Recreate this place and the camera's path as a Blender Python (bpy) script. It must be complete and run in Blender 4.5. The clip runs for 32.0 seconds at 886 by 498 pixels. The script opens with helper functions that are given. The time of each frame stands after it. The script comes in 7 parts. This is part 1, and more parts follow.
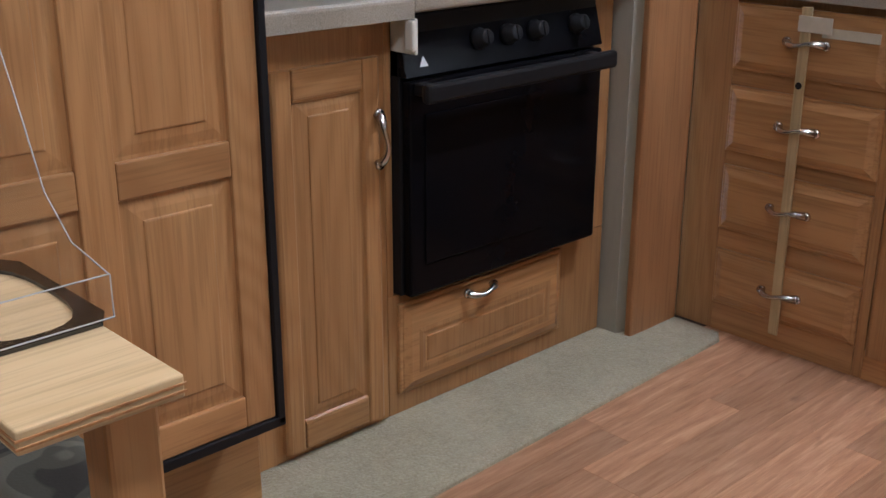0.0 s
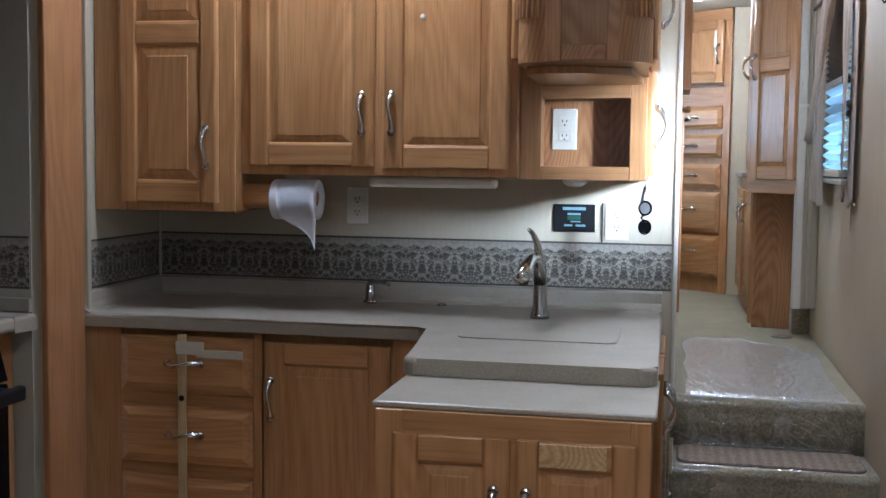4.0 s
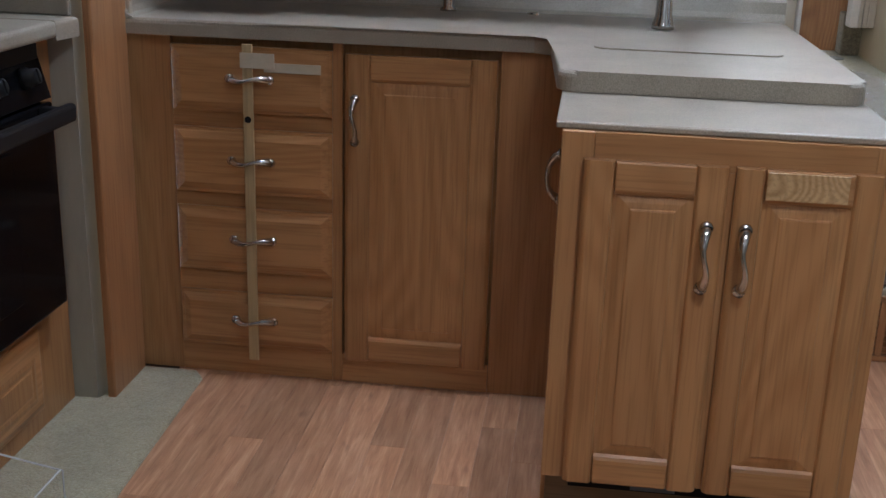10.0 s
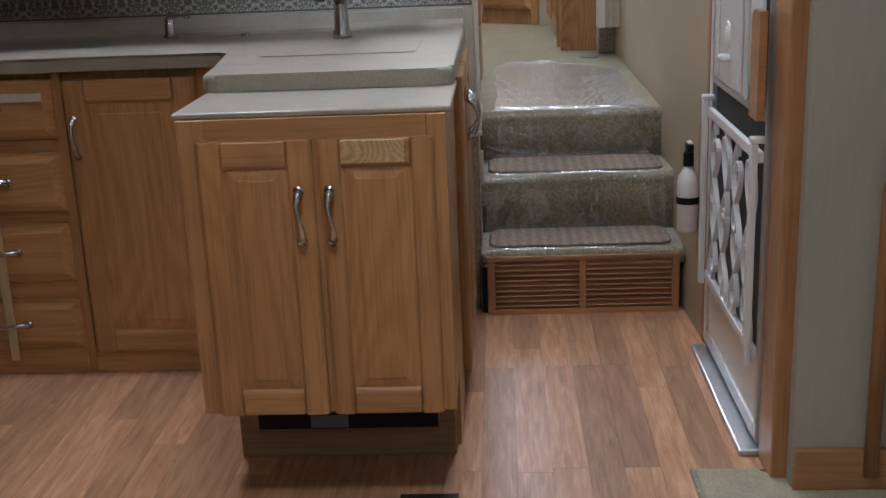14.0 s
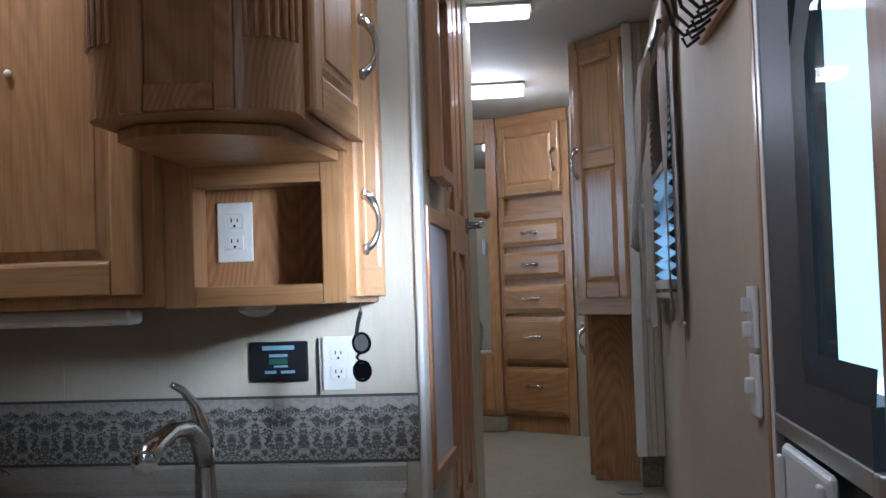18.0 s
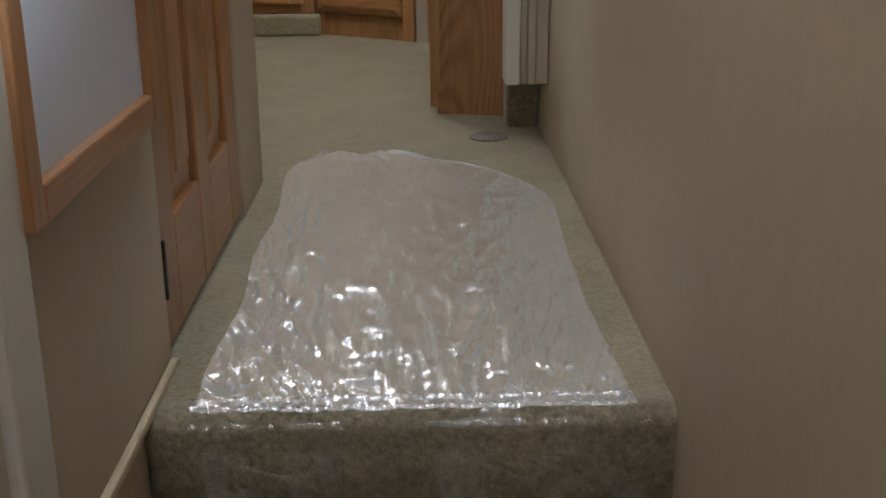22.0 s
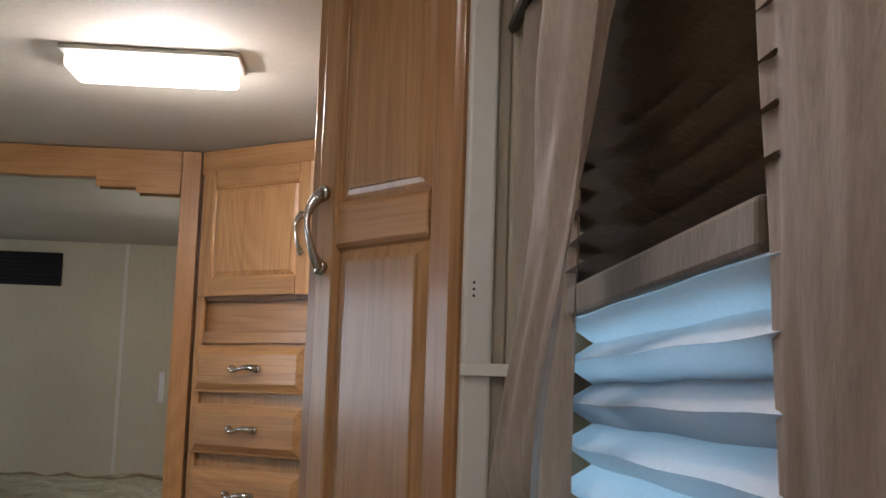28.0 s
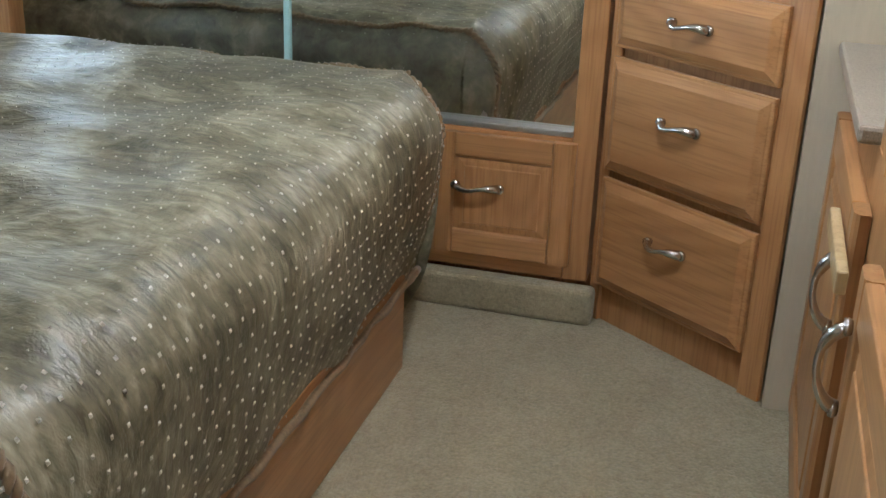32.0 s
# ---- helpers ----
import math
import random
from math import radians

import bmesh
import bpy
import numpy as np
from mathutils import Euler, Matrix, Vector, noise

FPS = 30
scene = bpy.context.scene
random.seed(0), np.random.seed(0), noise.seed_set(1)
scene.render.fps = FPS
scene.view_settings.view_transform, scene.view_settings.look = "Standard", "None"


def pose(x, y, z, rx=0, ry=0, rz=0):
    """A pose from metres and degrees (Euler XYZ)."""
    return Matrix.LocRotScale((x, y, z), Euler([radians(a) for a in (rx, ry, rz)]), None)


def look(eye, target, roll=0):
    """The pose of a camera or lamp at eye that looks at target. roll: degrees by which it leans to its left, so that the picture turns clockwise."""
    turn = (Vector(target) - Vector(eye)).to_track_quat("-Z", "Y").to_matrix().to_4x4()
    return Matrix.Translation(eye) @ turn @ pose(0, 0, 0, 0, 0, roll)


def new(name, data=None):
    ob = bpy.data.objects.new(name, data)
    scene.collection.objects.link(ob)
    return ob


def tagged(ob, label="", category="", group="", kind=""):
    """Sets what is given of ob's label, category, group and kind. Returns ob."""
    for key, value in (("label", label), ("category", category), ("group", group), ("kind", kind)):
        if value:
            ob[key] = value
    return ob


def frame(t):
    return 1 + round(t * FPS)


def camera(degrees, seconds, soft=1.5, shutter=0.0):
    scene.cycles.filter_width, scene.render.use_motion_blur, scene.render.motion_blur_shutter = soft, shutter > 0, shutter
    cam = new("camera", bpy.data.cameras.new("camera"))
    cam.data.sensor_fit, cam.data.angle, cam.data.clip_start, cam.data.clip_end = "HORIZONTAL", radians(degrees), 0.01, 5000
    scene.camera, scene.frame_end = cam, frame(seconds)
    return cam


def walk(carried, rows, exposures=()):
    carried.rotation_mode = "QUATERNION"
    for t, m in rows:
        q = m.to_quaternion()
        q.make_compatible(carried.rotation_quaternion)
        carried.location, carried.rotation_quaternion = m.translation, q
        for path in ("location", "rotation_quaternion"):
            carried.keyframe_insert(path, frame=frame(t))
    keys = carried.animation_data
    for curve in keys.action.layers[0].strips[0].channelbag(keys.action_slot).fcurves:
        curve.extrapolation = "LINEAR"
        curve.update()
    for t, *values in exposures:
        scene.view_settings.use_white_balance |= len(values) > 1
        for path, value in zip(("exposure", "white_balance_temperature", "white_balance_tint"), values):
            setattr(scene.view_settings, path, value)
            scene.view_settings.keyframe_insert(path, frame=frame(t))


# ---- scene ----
cam = camera(42.9, 32.0)
PATH = [
    (0, (0.199, 0.647, 1.22), (1.494, 2.013, 0.544), 0.1),
    (0.5, (0.049, 0.621, 1.235), (1.448, 1.874, 0.548), 0.5),
    (1, (-0.154, 0.659, 1.23), (1.46, 1.611, 0.53), -0.7),
    (1.5, (-0.309, 0.69, 1.237), (1.418, 1.412, 0.531), -1.1),
    (2, (-0.356, 0.657, 1.262), (1.458, 1.212, 0.628), -0.4),
    (2.5, (-0.361, 0.644, 1.283), (1.516, 1.08, 0.746), 0.5),
    (3, (-0.34, 0.622, 1.323), (1.583, 1.012, 0.934), 1.2),
    (3.5, (-0.333, 0.627, 1.338), (1.606, 1.032, 1.062), 1.5),
    (4, (-0.335, 0.62, 1.364), (1.618, 1.02, 1.21), 0.7),
    (4.5, (-0.342, 0.622, 1.392), (1.621, 1.001, 1.359), -0.1),
    (6.5, (-0.341, 0.701, 1.417), (1.565, 1.236, 1.703), -0.1),
    (7, (-0.341, 0.738, 1.418), (1.547, 1.352, 1.654), -0.1),
    (7.5, (-0.264, 0.776, 1.4), (1.617, 1.442, 1.542), -0.9),
    (8, (-0.113, 0.827, 1.372), (1.757, 1.534, 1.428), -0.4),
    (8.5, (-0.034, 0.813, 1.351), (1.833, 1.526, 1.274), 0.1),
    (9, (-0.002, 0.958, 1.316), (1.892, 1.542, 1.053), -0.4),
    (9.5, (0.019, 1.114, 1.29), (1.943, 1.466, 0.87), -0.5),
    (10, (-0.02, 1.162, 1.255), (1.868, 1.393, 0.634), 1.8),
    (10.5, (-0.067, 1.146, 1.231), (1.79, 1.293, 0.504), 2.6),
    (11, (-0.077, 1.005, 1.212), (1.761, 1.308, 0.486), -0.4),
    (11.5, (-0.132, 0.829, 1.211), (1.714, 1.149, 0.512), -0.6),
    (12, (-0.238, 0.764, 1.224), (1.636, 0.971, 0.555), -2.1),
    (12.5, (-0.393, 0.75, 1.233), (1.496, 0.886, 0.593), -2.0),
    (13, (-0.48, 0.711, 1.251), (1.424, 0.787, 0.644), -0.6),
    (13.5, (-0.488, 0.657, 1.25), (1.424, 0.721, 0.666), 0.0),
    (14, (-0.396, 0.537, 1.242), (1.52, 0.649, 0.678), -2.4),
    (14.5, (-0.233, 0.38, 1.253), (1.704, 0.568, 0.79), -1.3),
    (15, (-0.084, 0.335, 1.279), (1.884, 0.559, 1.002), -2.0),
    (15.3, (0.03, 0.344, 1.316), (2.011, 0.585, 1.188), -3.5),
    (15.5, (0.102, 0.444, 1.359), (2.092, 0.637, 1.343), -3.3),
    (17.5, (0.568, 0.229, 1.347), (2.527, 0.546, 1.603), -2.7),
    (18, (0.772, 0.281, 1.322), (2.756, 0.516, 1.408), -1.9),
    (18.5, (0.926, 0.306, 1.29), (2.92, 0.416, 1.173), -0.9),
    (19, (1.144, 0.251, 1.237), (3.111, 0.347, 0.884), -0.6),
    (19.5, (1.318, 0.187, 1.198), (3.237, 0.359, 0.665), -0.6),
    (20, (1.524, 0.244, 1.156), (3.396, 0.33, 0.457), -0.2),
    (20.5, (1.7, 0.289, 1.176), (3.575, 0.236, 0.48), 0.2),
    (21, (1.929, 0.281, 1.177), (3.829, 0.256, 0.552), 0.3),
    (21.5, (2.117, 0.252, 1.191), (4.022, 0.291, 0.583), 0.8),
    (22, (2.319, 0.288, 1.182), (4.219, 0.25, 0.557), -0.5),
    (22.5, (2.461, 0.313, 1.188), (4.342, 0.191, 0.52), -0.3),
    (23, (2.647, 0.268, 1.17), (4.544, 0.278, 0.537), -1.2),
    (23.5, (2.773, 0.234, 1.166), (4.682, 0.346, 0.581), -0.4),
    (24, (2.943, 0.246, 1.169), (4.87, 0.38, 0.651), 0.1),
    (24.5, (3.015, 0.289, 1.213), (4.96, 0.259, 0.748), 1.2),
    (25, (3.148, 0.279, 1.227), (5.122, 0.158, 0.933), 2.0),
    (25.5, (3.214, 0.281, 1.249), (5.203, 0.092, 1.158), 1.9),
    (26, (3.387, 0.252, 1.307), (5.373, 0.088, 1.471), 1.8),
    (26.5, (3.459, 0.187, 1.42), (5.413, -0.004, 1.801), -0.1),
    (28.5, (3.711, 0.238, 1.612), (5.704, 0.132, 1.739), 3.0),
    (28.6, (3.741, 0.269, 1.601), (5.738, 0.165, 1.659), 2.4),
    (29, (3.907, 0.27, 1.604), (5.892, 0.246, 1.365), 3.7),
    (29.5, (3.962, 0.274, 1.645), (5.919, 0.354, 1.24), 1.7),
    (30, (4.063, 0.293, 1.633), (5.991, 0.435, 1.121), 1.3),
    (30.5, (4.2, 0.341, 1.651), (6.124, 0.496, 1.127), 2.6),
    (31, (4.293, 0.383, 1.651), (6.204, 0.562, 1.089), 4.3),
    (31.5, (4.46, 0.408, 1.634), (6.337, 0.688, 1.002), 4.4),
    (32, (4.595, 0.402, 1.698), (6.388, 0.889, 0.955), 2.2),
]
EXPOSURES = [(0.0, 1.0, 5700, 16), (1.0, 0.88, 5550, 14), (2.0, 0.5, 5500, 13), (3.0, 0.58, 5450, 12), (4.0, 0.32, 5300, 11), (6.5, -0.25, 4950, 11), (7.0, -0.2, 4950, 11), (8.0, 0.33, 4800, 12), (9.0, 0.7, 5150, 12), (10.5, 0.55, 5450, 11),
             (12.0, 0.62, 5450, 8), (13.0, 0.5, 5550, 10), (14.0, 0.5, 5600, 11), (15.0, 0.3, 5350, 12), (17.5, -0.6, 5350, 13), (18.0, -0.6, 5250, 13), (18.5, -0.45, 5300, 13), (19.0, -0.25, 5400, 13), (20.0, 0.38, 5600, 10), (20.5, 0.45, 5650, 10), (21.0, 0.36, 5900, 12), (22.0, -0.1, 6200, 12), (23.0, -0.38, 6200, 14), (24.0, -0.28, 6000, 14), (25.0, -0.1, 6450, 14), (25.5, 0.0, 6600, 15),
             (26.0, 0.12, 6700, 15), (28.5, -0.65, 6600, 19), (29.0, -0.64, 8000, 27), (30.0, 0.05, 6500, 16), (31.0, 0.15, 5900, 12), (32.0, 0.3, 5850, 10)]
walk(cam, [(t, look(eye, target, roll)) for t, eye, target, roll in PATH], EXPOSURES)

# ---- world, lights ----
world = bpy.data.worlds.new("daylight")
scene.world = world
world.use_nodes = True
wn = world.node_tree.nodes
sky = wn.new("ShaderNodeTexSky")
sky.sky_type = "NISHITA"
sky.sun_disc = False
sky.sun_elevation, sky.sun_rotation = radians(40), radians(200)
wn["Background"].inputs[1].default_value = 0.1
world.node_tree.links.new(sky.outputs[0], wn["Background"].inputs[0])
sun_data = bpy.data.lights.new("sun", "SUN")
sun_data.energy, sun_data.angle, sun_data.color = 2.0, radians(2), (1, 0.95, 0.88)
sun_ob = new("sun", sun_data)
sun_ob.matrix_basis = look((3, -8, 9), (3, 0, 0))


def area(name, eye, target, sx, sy, watts, colour, spread=180):
    d = bpy.data.lights.new(name, "AREA")
    d.shape, d.size, d.size_y, d.energy, d.color = "RECTANGLE", sx, sy, watts, colour
    d.spread = radians(spread)
    ob = new(name, d)
    ob.matrix_basis = look(eye, target)
    return ob


WARM = (0.95, 0.96, 0.97)
TUBE = (0.90, 0.95, 1.0)
COOL = (0.80, 0.90, 1.0)
def bulb(name, at_, watts, colour, radius=0.045):
    d = bpy.data.lights.new(name, "POINT")
    d.energy, d.color, d.shadow_soft_size = watts, colour, radius
    new(name, d).location = at_


area("kitchen_tube_light", (2.61, 1.46, 2.405), (2.60, 1.46, 0.0), 0.09, 0.50, 20, TUBE, 180)
area("entry_tube_light", (2.61, 0.42, 2.405), (2.56, 0.42, 0.0), 0.09, 0.50, 6.5, TUBE, 150)
# Added fill lamp in front of a blank wall; no window is built there.
area("living_side_fill", (0.3, -1.06, 1.45), (0.9, 2.0, 0.2), 0.9, 0.6, 1.5, TUBE)
# Unseen ceiling lamps added over the living area, without fixtures.
area("unseen_living_light_a", (0.75, 0.75, 2.42), (0.75, 0.75, 0.0), 0.30, 0.30, 10, (1.0, 0.97, 0.92), 160)
area("unseen_living_light_b", (-1.3, 0.9, 2.40), (-1.3, 0.9, 0.0), 0.45, 0.30, 8.0, (1.0, 0.97, 0.92))
area("hall_dome_light", (4.07, 0.25, 2.335), (3.75, 0.25, 0.0), 0.10, 0.24, 5.0, WARM)
area("bedroom_light_a", (4.60, 0.55, 2.25), (4.60, 0.55, 0.0), 0.12, 0.28, 2.5, WARM)
area("bedroom_light_b", (6.02, 0.66, 2.25), (6.02, 0.75, 0.0), 0.14, 0.34, 3.5, WARM)
bulb("bedroom_glow", (6.03, 0.66, 2.19), 20, WARM, 0.06)
area("entry_window_light", (2.295, -0.030, 1.575), (3.129, 0.833, 1.37), 0.11, 0.20, 3.4, COOL, 38)
area("hall_window_light", (4.45, -0.075, 1.52), (4.45, 1.0, 1.3), 0.5, 0.4, 0.12, (0.70, 0.88, 1.0))
area("bedroom_window_light", (5.9, 3.05, 1.75), (5.9, 1.0, 1.0), 0.8, 0.5, 12, COOL)
# Added fill lamp at the blank back wall, for unseen daylight.
area("living_back_fill", (-2.9, 0.9, 1.4), (0.6, 0.9, 0.0), 1.6, 0.8, 3, TUBE)


# ---- materials ----
class Nodes:
    def __init__(self, name):
        self.mat = bpy.data.materials.new(name)
        self.mat.use_nodes = True
        self.tree = self.mat.node_tree
        self.bsdf = self.tree.nodes["Principled BSDF"]

    def add(self, kind, **values):
        n = self.tree.nodes.new(kind)
        for key, value in values.items():
            if isinstance(key, str) and key.startswith("in_"):
                k = key[3:]
                n.inputs[int(k) if k.isdigit() else k.replace("_", " ")].default_value = value
        return n

    def link(self, a, b):
        self.tree.links.new(a, b)

    def set(self, **values):
        for key, value in values.items():
            self.bsdf.inputs[key.replace("_", " ")].default_value = value


def ramp(n, source, stops):
    r = n.add("ShaderNodeValToRGB")
    els = r.color_ramp.elements
    while len(els) < len(stops):
        els.new(0.5)
    for e, (p, c) in zip(els, stops):
        e.position, e.color = p, (*c, 1)
    n.link(source, r.inputs[0])
    return r.outputs[0]


def mixc(n, fac, a, b, mode="MIX"):
    m = n.tree.nodes.new("ShaderNodeMix")
    m.data_type, m.blend_type = "RGBA", mode
    for socket, v in ((m.inputs[0], fac), (m.inputs[6], a), (m.inputs[7], b)):
        if hasattr(v, "links"):
            n.link(v, socket)
        elif isinstance(v, tuple):
            socket.default_value = (*v, 1)
        else:
            socket.default_value = v
    return m.outputs[2]


def maths(n, op, a, b=None):
    m = n.tree.nodes.new("ShaderNodeMath")
    m.operation = op
    for socket, v in ((m.inputs[0], a), (m.inputs[1], b)):
        if v is None:
            continue
        if hasattr(v, "links"):
            n.link(v, socket)
        else:
            socket.default_value = v
    return m.outputs[0]


def coords(n, scale=(1, 1, 1), jitter=0.0, kind="Object", turn=(0, 0, 0)):
    tc = n.add("ShaderNodeTexCoord")
    src = tc.outputs[kind]
    mp = n.add("ShaderNodeMapping")
    mp.inputs["Scale"].default_value = scale
    mp.inputs["Rotation"].default_value = turn
    if jitter:
        info = n.add("ShaderNodeObjectInfo")
        v = n.tree.nodes.new("ShaderNodeVectorMath")
        v.operation = "MULTIPLY_ADD"
        comb = n.add("ShaderNodeCombineXYZ")
        for k in range(3):
            n.link(maths(n, "MULTIPLY", info.outputs["Random"], jitter * (1 + 0.7 * k)), comb.inputs[k])
        v.inputs[1].default_value = (1, 1, 1)
        n.link(src, v.inputs[0])
        n.link(comb.outputs[0], v.inputs[2])
        src = v.outputs[0]
    n.link(src, mp.inputs[0])
    return mp.outputs[0]


def noise_tex(n, vec, scale, detail=4, rough=0.5, distort=0.0):
    t = n.add("ShaderNodeTexNoise")
    t.inputs["Scale"].default_value, t.inputs["Detail"].default_value = scale, detail
    t.inputs["Roughness"].default_value, t.inputs["Distortion"].default_value = rough, distort
    n.link(vec, t.inputs["Vector"])
    return t.outputs["Fac"]


def bump(n, height, strength=0.2, distance=0.002):
    b = n.add("ShaderNodeBump")
    b.inputs["Strength"].default_value, b.inputs["Distance"].default_value = strength, distance
    n.link(height, b.inputs["Height"])
    n.link(b.outputs[0], n.bsdf.inputs["Normal"])


def oak(name, axis, light, dark, rough=0.40, scale=1.0, figure=0.17, count=120.0):
    """Varnished oak with grain along one axis of the object: cathedral bands, fine pores, a tone of its own for each piece."""
    n = Nodes(name)
    stretch = [1.0, 1.0, 1.0]
    stretch[axis] = 0.09
    vec = coords(n, tuple(s * scale for s in stretch), jitter=7.0)
    big = noise_tex(n, vec, 7.0, 3, 0.5, 0.6)
    soft = [1.0, 1.0, 1.0]
    soft[axis] = 0.24
    field = noise_tex(n, coords(n, tuple(q * scale for q in soft), jitter=7.0), 3.4, 1.2, 0.4, 0.2)
    lines = maths(n, "SINE", maths(n, "ADD", maths(n, "MULTIPLY", field, count), maths(n, "MULTIPLY", big, 4.0)))
    rings = maths(n, "ADD", maths(n, "MULTIPLY", lines, 0.5), 0.5)
    fine = [160.0, 160.0, 160.0]
    fine[axis] = 5.0
    pores = noise_tex(n, coords(n, tuple(fine), jitter=3.0), 1.0, 3, 0.6)
    band = maths(n, "ADD", maths(n, "MULTIPLY", rings, figure), maths(n, "MULTIPLY", big, 1 - figure))
    c = ramp(n, band, ((0.25, dark), (0.50, tuple(0.45 * a + 0.55 * b for a, b in zip(dark, light))), (0.78, light)))
    c = mixc(n, maths(n, "MULTIPLY", ramp(n, pores, ((0.35, (1, 1, 1)), (0.52, (0, 0, 0)))), 0.30), c, tuple(0.45 * v for v in dark))
    info = n.add("ShaderNodeObjectInfo")
    hue = n.add("ShaderNodeHueSaturation")
    n.link(maths(n, "ADD", maths(n, "MULTIPLY", info.outputs["Random"], 0.20), 0.90), hue.inputs["Value"])
    n.link(c, hue.inputs["Color"])
    n.link(hue.outputs[0], n.bsdf.inputs["Base Color"])
    n.set(Roughness=rough, Coat_Weight=0.28, Coat_Roughness=0.14, Specular_IOR_Level=0.35)
    bump(n, maths(n, "ADD", pores, maths(n, "MULTIPLY", big, 0.5)), 0.12, 0.0012)
    return n.mat


def plain(name, colour, rough=0.5, metal=0.0, spread=0.06, scale=60.0, relief=0.05, coat=0.0, spec=0.5):
    n = Nodes(name)
    vec = coords(n)
    f = noise_tex(n, vec, scale, 3)
    g = noise_tex(n, vec, scale / 14, 2)
    tone = maths(n, "ADD", maths(n, "MULTIPLY", f, 0.5), maths(n, "MULTIPLY", g, 0.5))
    c = ramp(n, tone, ((0.3, tuple(v * (1 - spread) for v in colour)), (0.7, tuple(min(1, v * (1 + spread)) for v in colour))))
    n.link(c, n.bsdf.inputs["Base Color"])
    n.set(Metallic=metal, Coat_Weight=coat, Specular_IOR_Level=spec)
    n.link(maths(n, "ADD", maths(n, "MULTIPLY", g, 0.12), rough - 0.06), n.bsdf.inputs["Roughness"])
    if relief:
        bump(n, f, relief, 0.001)
    return n.mat


OAK_L, OAK_D = (0.475, 0.255, 0.103), (0.335, 0.158, 0.057)
OAK = oak("oak_upright_grain", 2, OAK_L, OAK_D)
OAK_X = oak("oak_level_grain", 0, OAK_L, OAK_D)
OAK_Y = oak("oak_cross_grain", 1, OAK_L, OAK_D)
OAK_DARK_Y = oak("oak_stained_cross", 1, (0.40, 0.20, 0.085), (0.26, 0.115, 0.045))
OAK_DARK = oak("oak_stained_trim", 2, (0.42, 0.21, 0.09), (0.29, 0.13, 0.052))
OAK_DARK_X = oak("oak_stained_level", 0, (0.42, 0.21, 0.09), (0.29, 0.13, 0.052))
# Darker print oak; also puts shade into the corner and over-range cabinets.
OAK_PRINT_AND_SHADE = oak("oak_panel_print_and_shade", 2, (0.43, 0.215, 0.087), (0.285, 0.130, 0.050), 0.45, 0.8, 0.32, 620.0)
PINE = oak("plywood_pale", 0, (0.60, 0.45, 0.26), (0.50, 0.35, 0.18), 0.4)
NICKEL = plain("brushed_nickel", (0.55, 0.54, 0.52), 0.22, 1.0, 0.05, 90, 0.0)
ALU = plain("aluminium", (0.62, 0.64, 0.66), 0.32, 1.0, 0.06, 50, 0.03)
BLACK = plain("black_enamel", (0.004, 0.004, 0.005), 0.12, 0.0, 0.1, 40, 0.0, 0.0, 0.08)
BLACK_MATT = plain("black_plastic_and_shade", (0.012, 0.012, 0.013), 0.42, 0.0, 0.15, 80, 0.03, 0.0, 0.18)
WHITE = plain("white_plastic", (0.72, 0.72, 0.70), 0.35, 0.0, 0.03, 30, 0.0)
IVORY = plain("ivory_plastic", (0.66, 0.63, 0.54), 0.35, 0.0, 0.03, 30, 0.0)
PAPER = plain("paper_towel", (0.78, 0.79, 0.82), 0.9, 0.0, 0.03, 120, 0.25)
GREY_TRIM = plain("off_white_trim", (0.56, 0.53, 0.46), 0.5, 0.0, 0.05, 40, 0.05)
TAN_TRIM = plain("tan_trim", (0.40, 0.345, 0.255), 0.5, 0.0, 0.05, 40, 0.05)
MAT_EDGE = plain("mat_binding", (0.075, 0.058, 0.045), 0.8, 0.0, 0.2, 90, 0.2)
CREAM_STRIP = plain("cream_strip", (0.50, 0.43, 0.29), 0.45, 0.0, 0.06, 40, 0.03)
RUBBER = plain("rubber", (0.02, 0.02, 0.02), 0.7, 0.0, 0.2, 60, 0.1)
STEEL = plain("painted_bronze", (0.05, 0.042, 0.034), 0.4, 0.6, 0.2, 60, 0.05)


def vinyl_wall(name, colour, rough=0.62):
    """Vinyl wall board with a faint linen streak and soft stains."""
    n = Nodes(name)
    streak = noise_tex(n, coords(n, (70, 70, 12)), 1.0, 3, 0.6, 0.8)
    weave = noise_tex(n, coords(n, (500, 500, 160)), 1.0, 2)
    cloud = noise_tex(n, coords(n), 1.7, 3)
    t = maths(n, "ADD", maths(n, "MULTIPLY", streak, 0.32), maths(n, "MULTIPLY", cloud, 0.68))
    c = ramp(n, t, ((0.30, tuple(v * 0.86 for v in colour)), (0.70, tuple(v * 1.08 for v in colour))))
    n.link(c, n.bsdf.inputs["Base Color"])
    n.set(Roughness=rough)
    bump(n, maths(n, "ADD", weave, streak), 0.15, 0.0008)
    return n.mat


WALL = vinyl_wall("beige_vinyl_wall", (0.47, 0.41, 0.30))
WALL_HALL = vinyl_wall("tan_vinyl_wall", (0.445, 0.368, 0.252))
WALL_SLIDE = vinyl_wall("grey_green_wall", (0.36, 0.342, 0.277))
CEIL = vinyl_wall("ceiling_board", (0.46, 0.42, 0.345), 0.8)


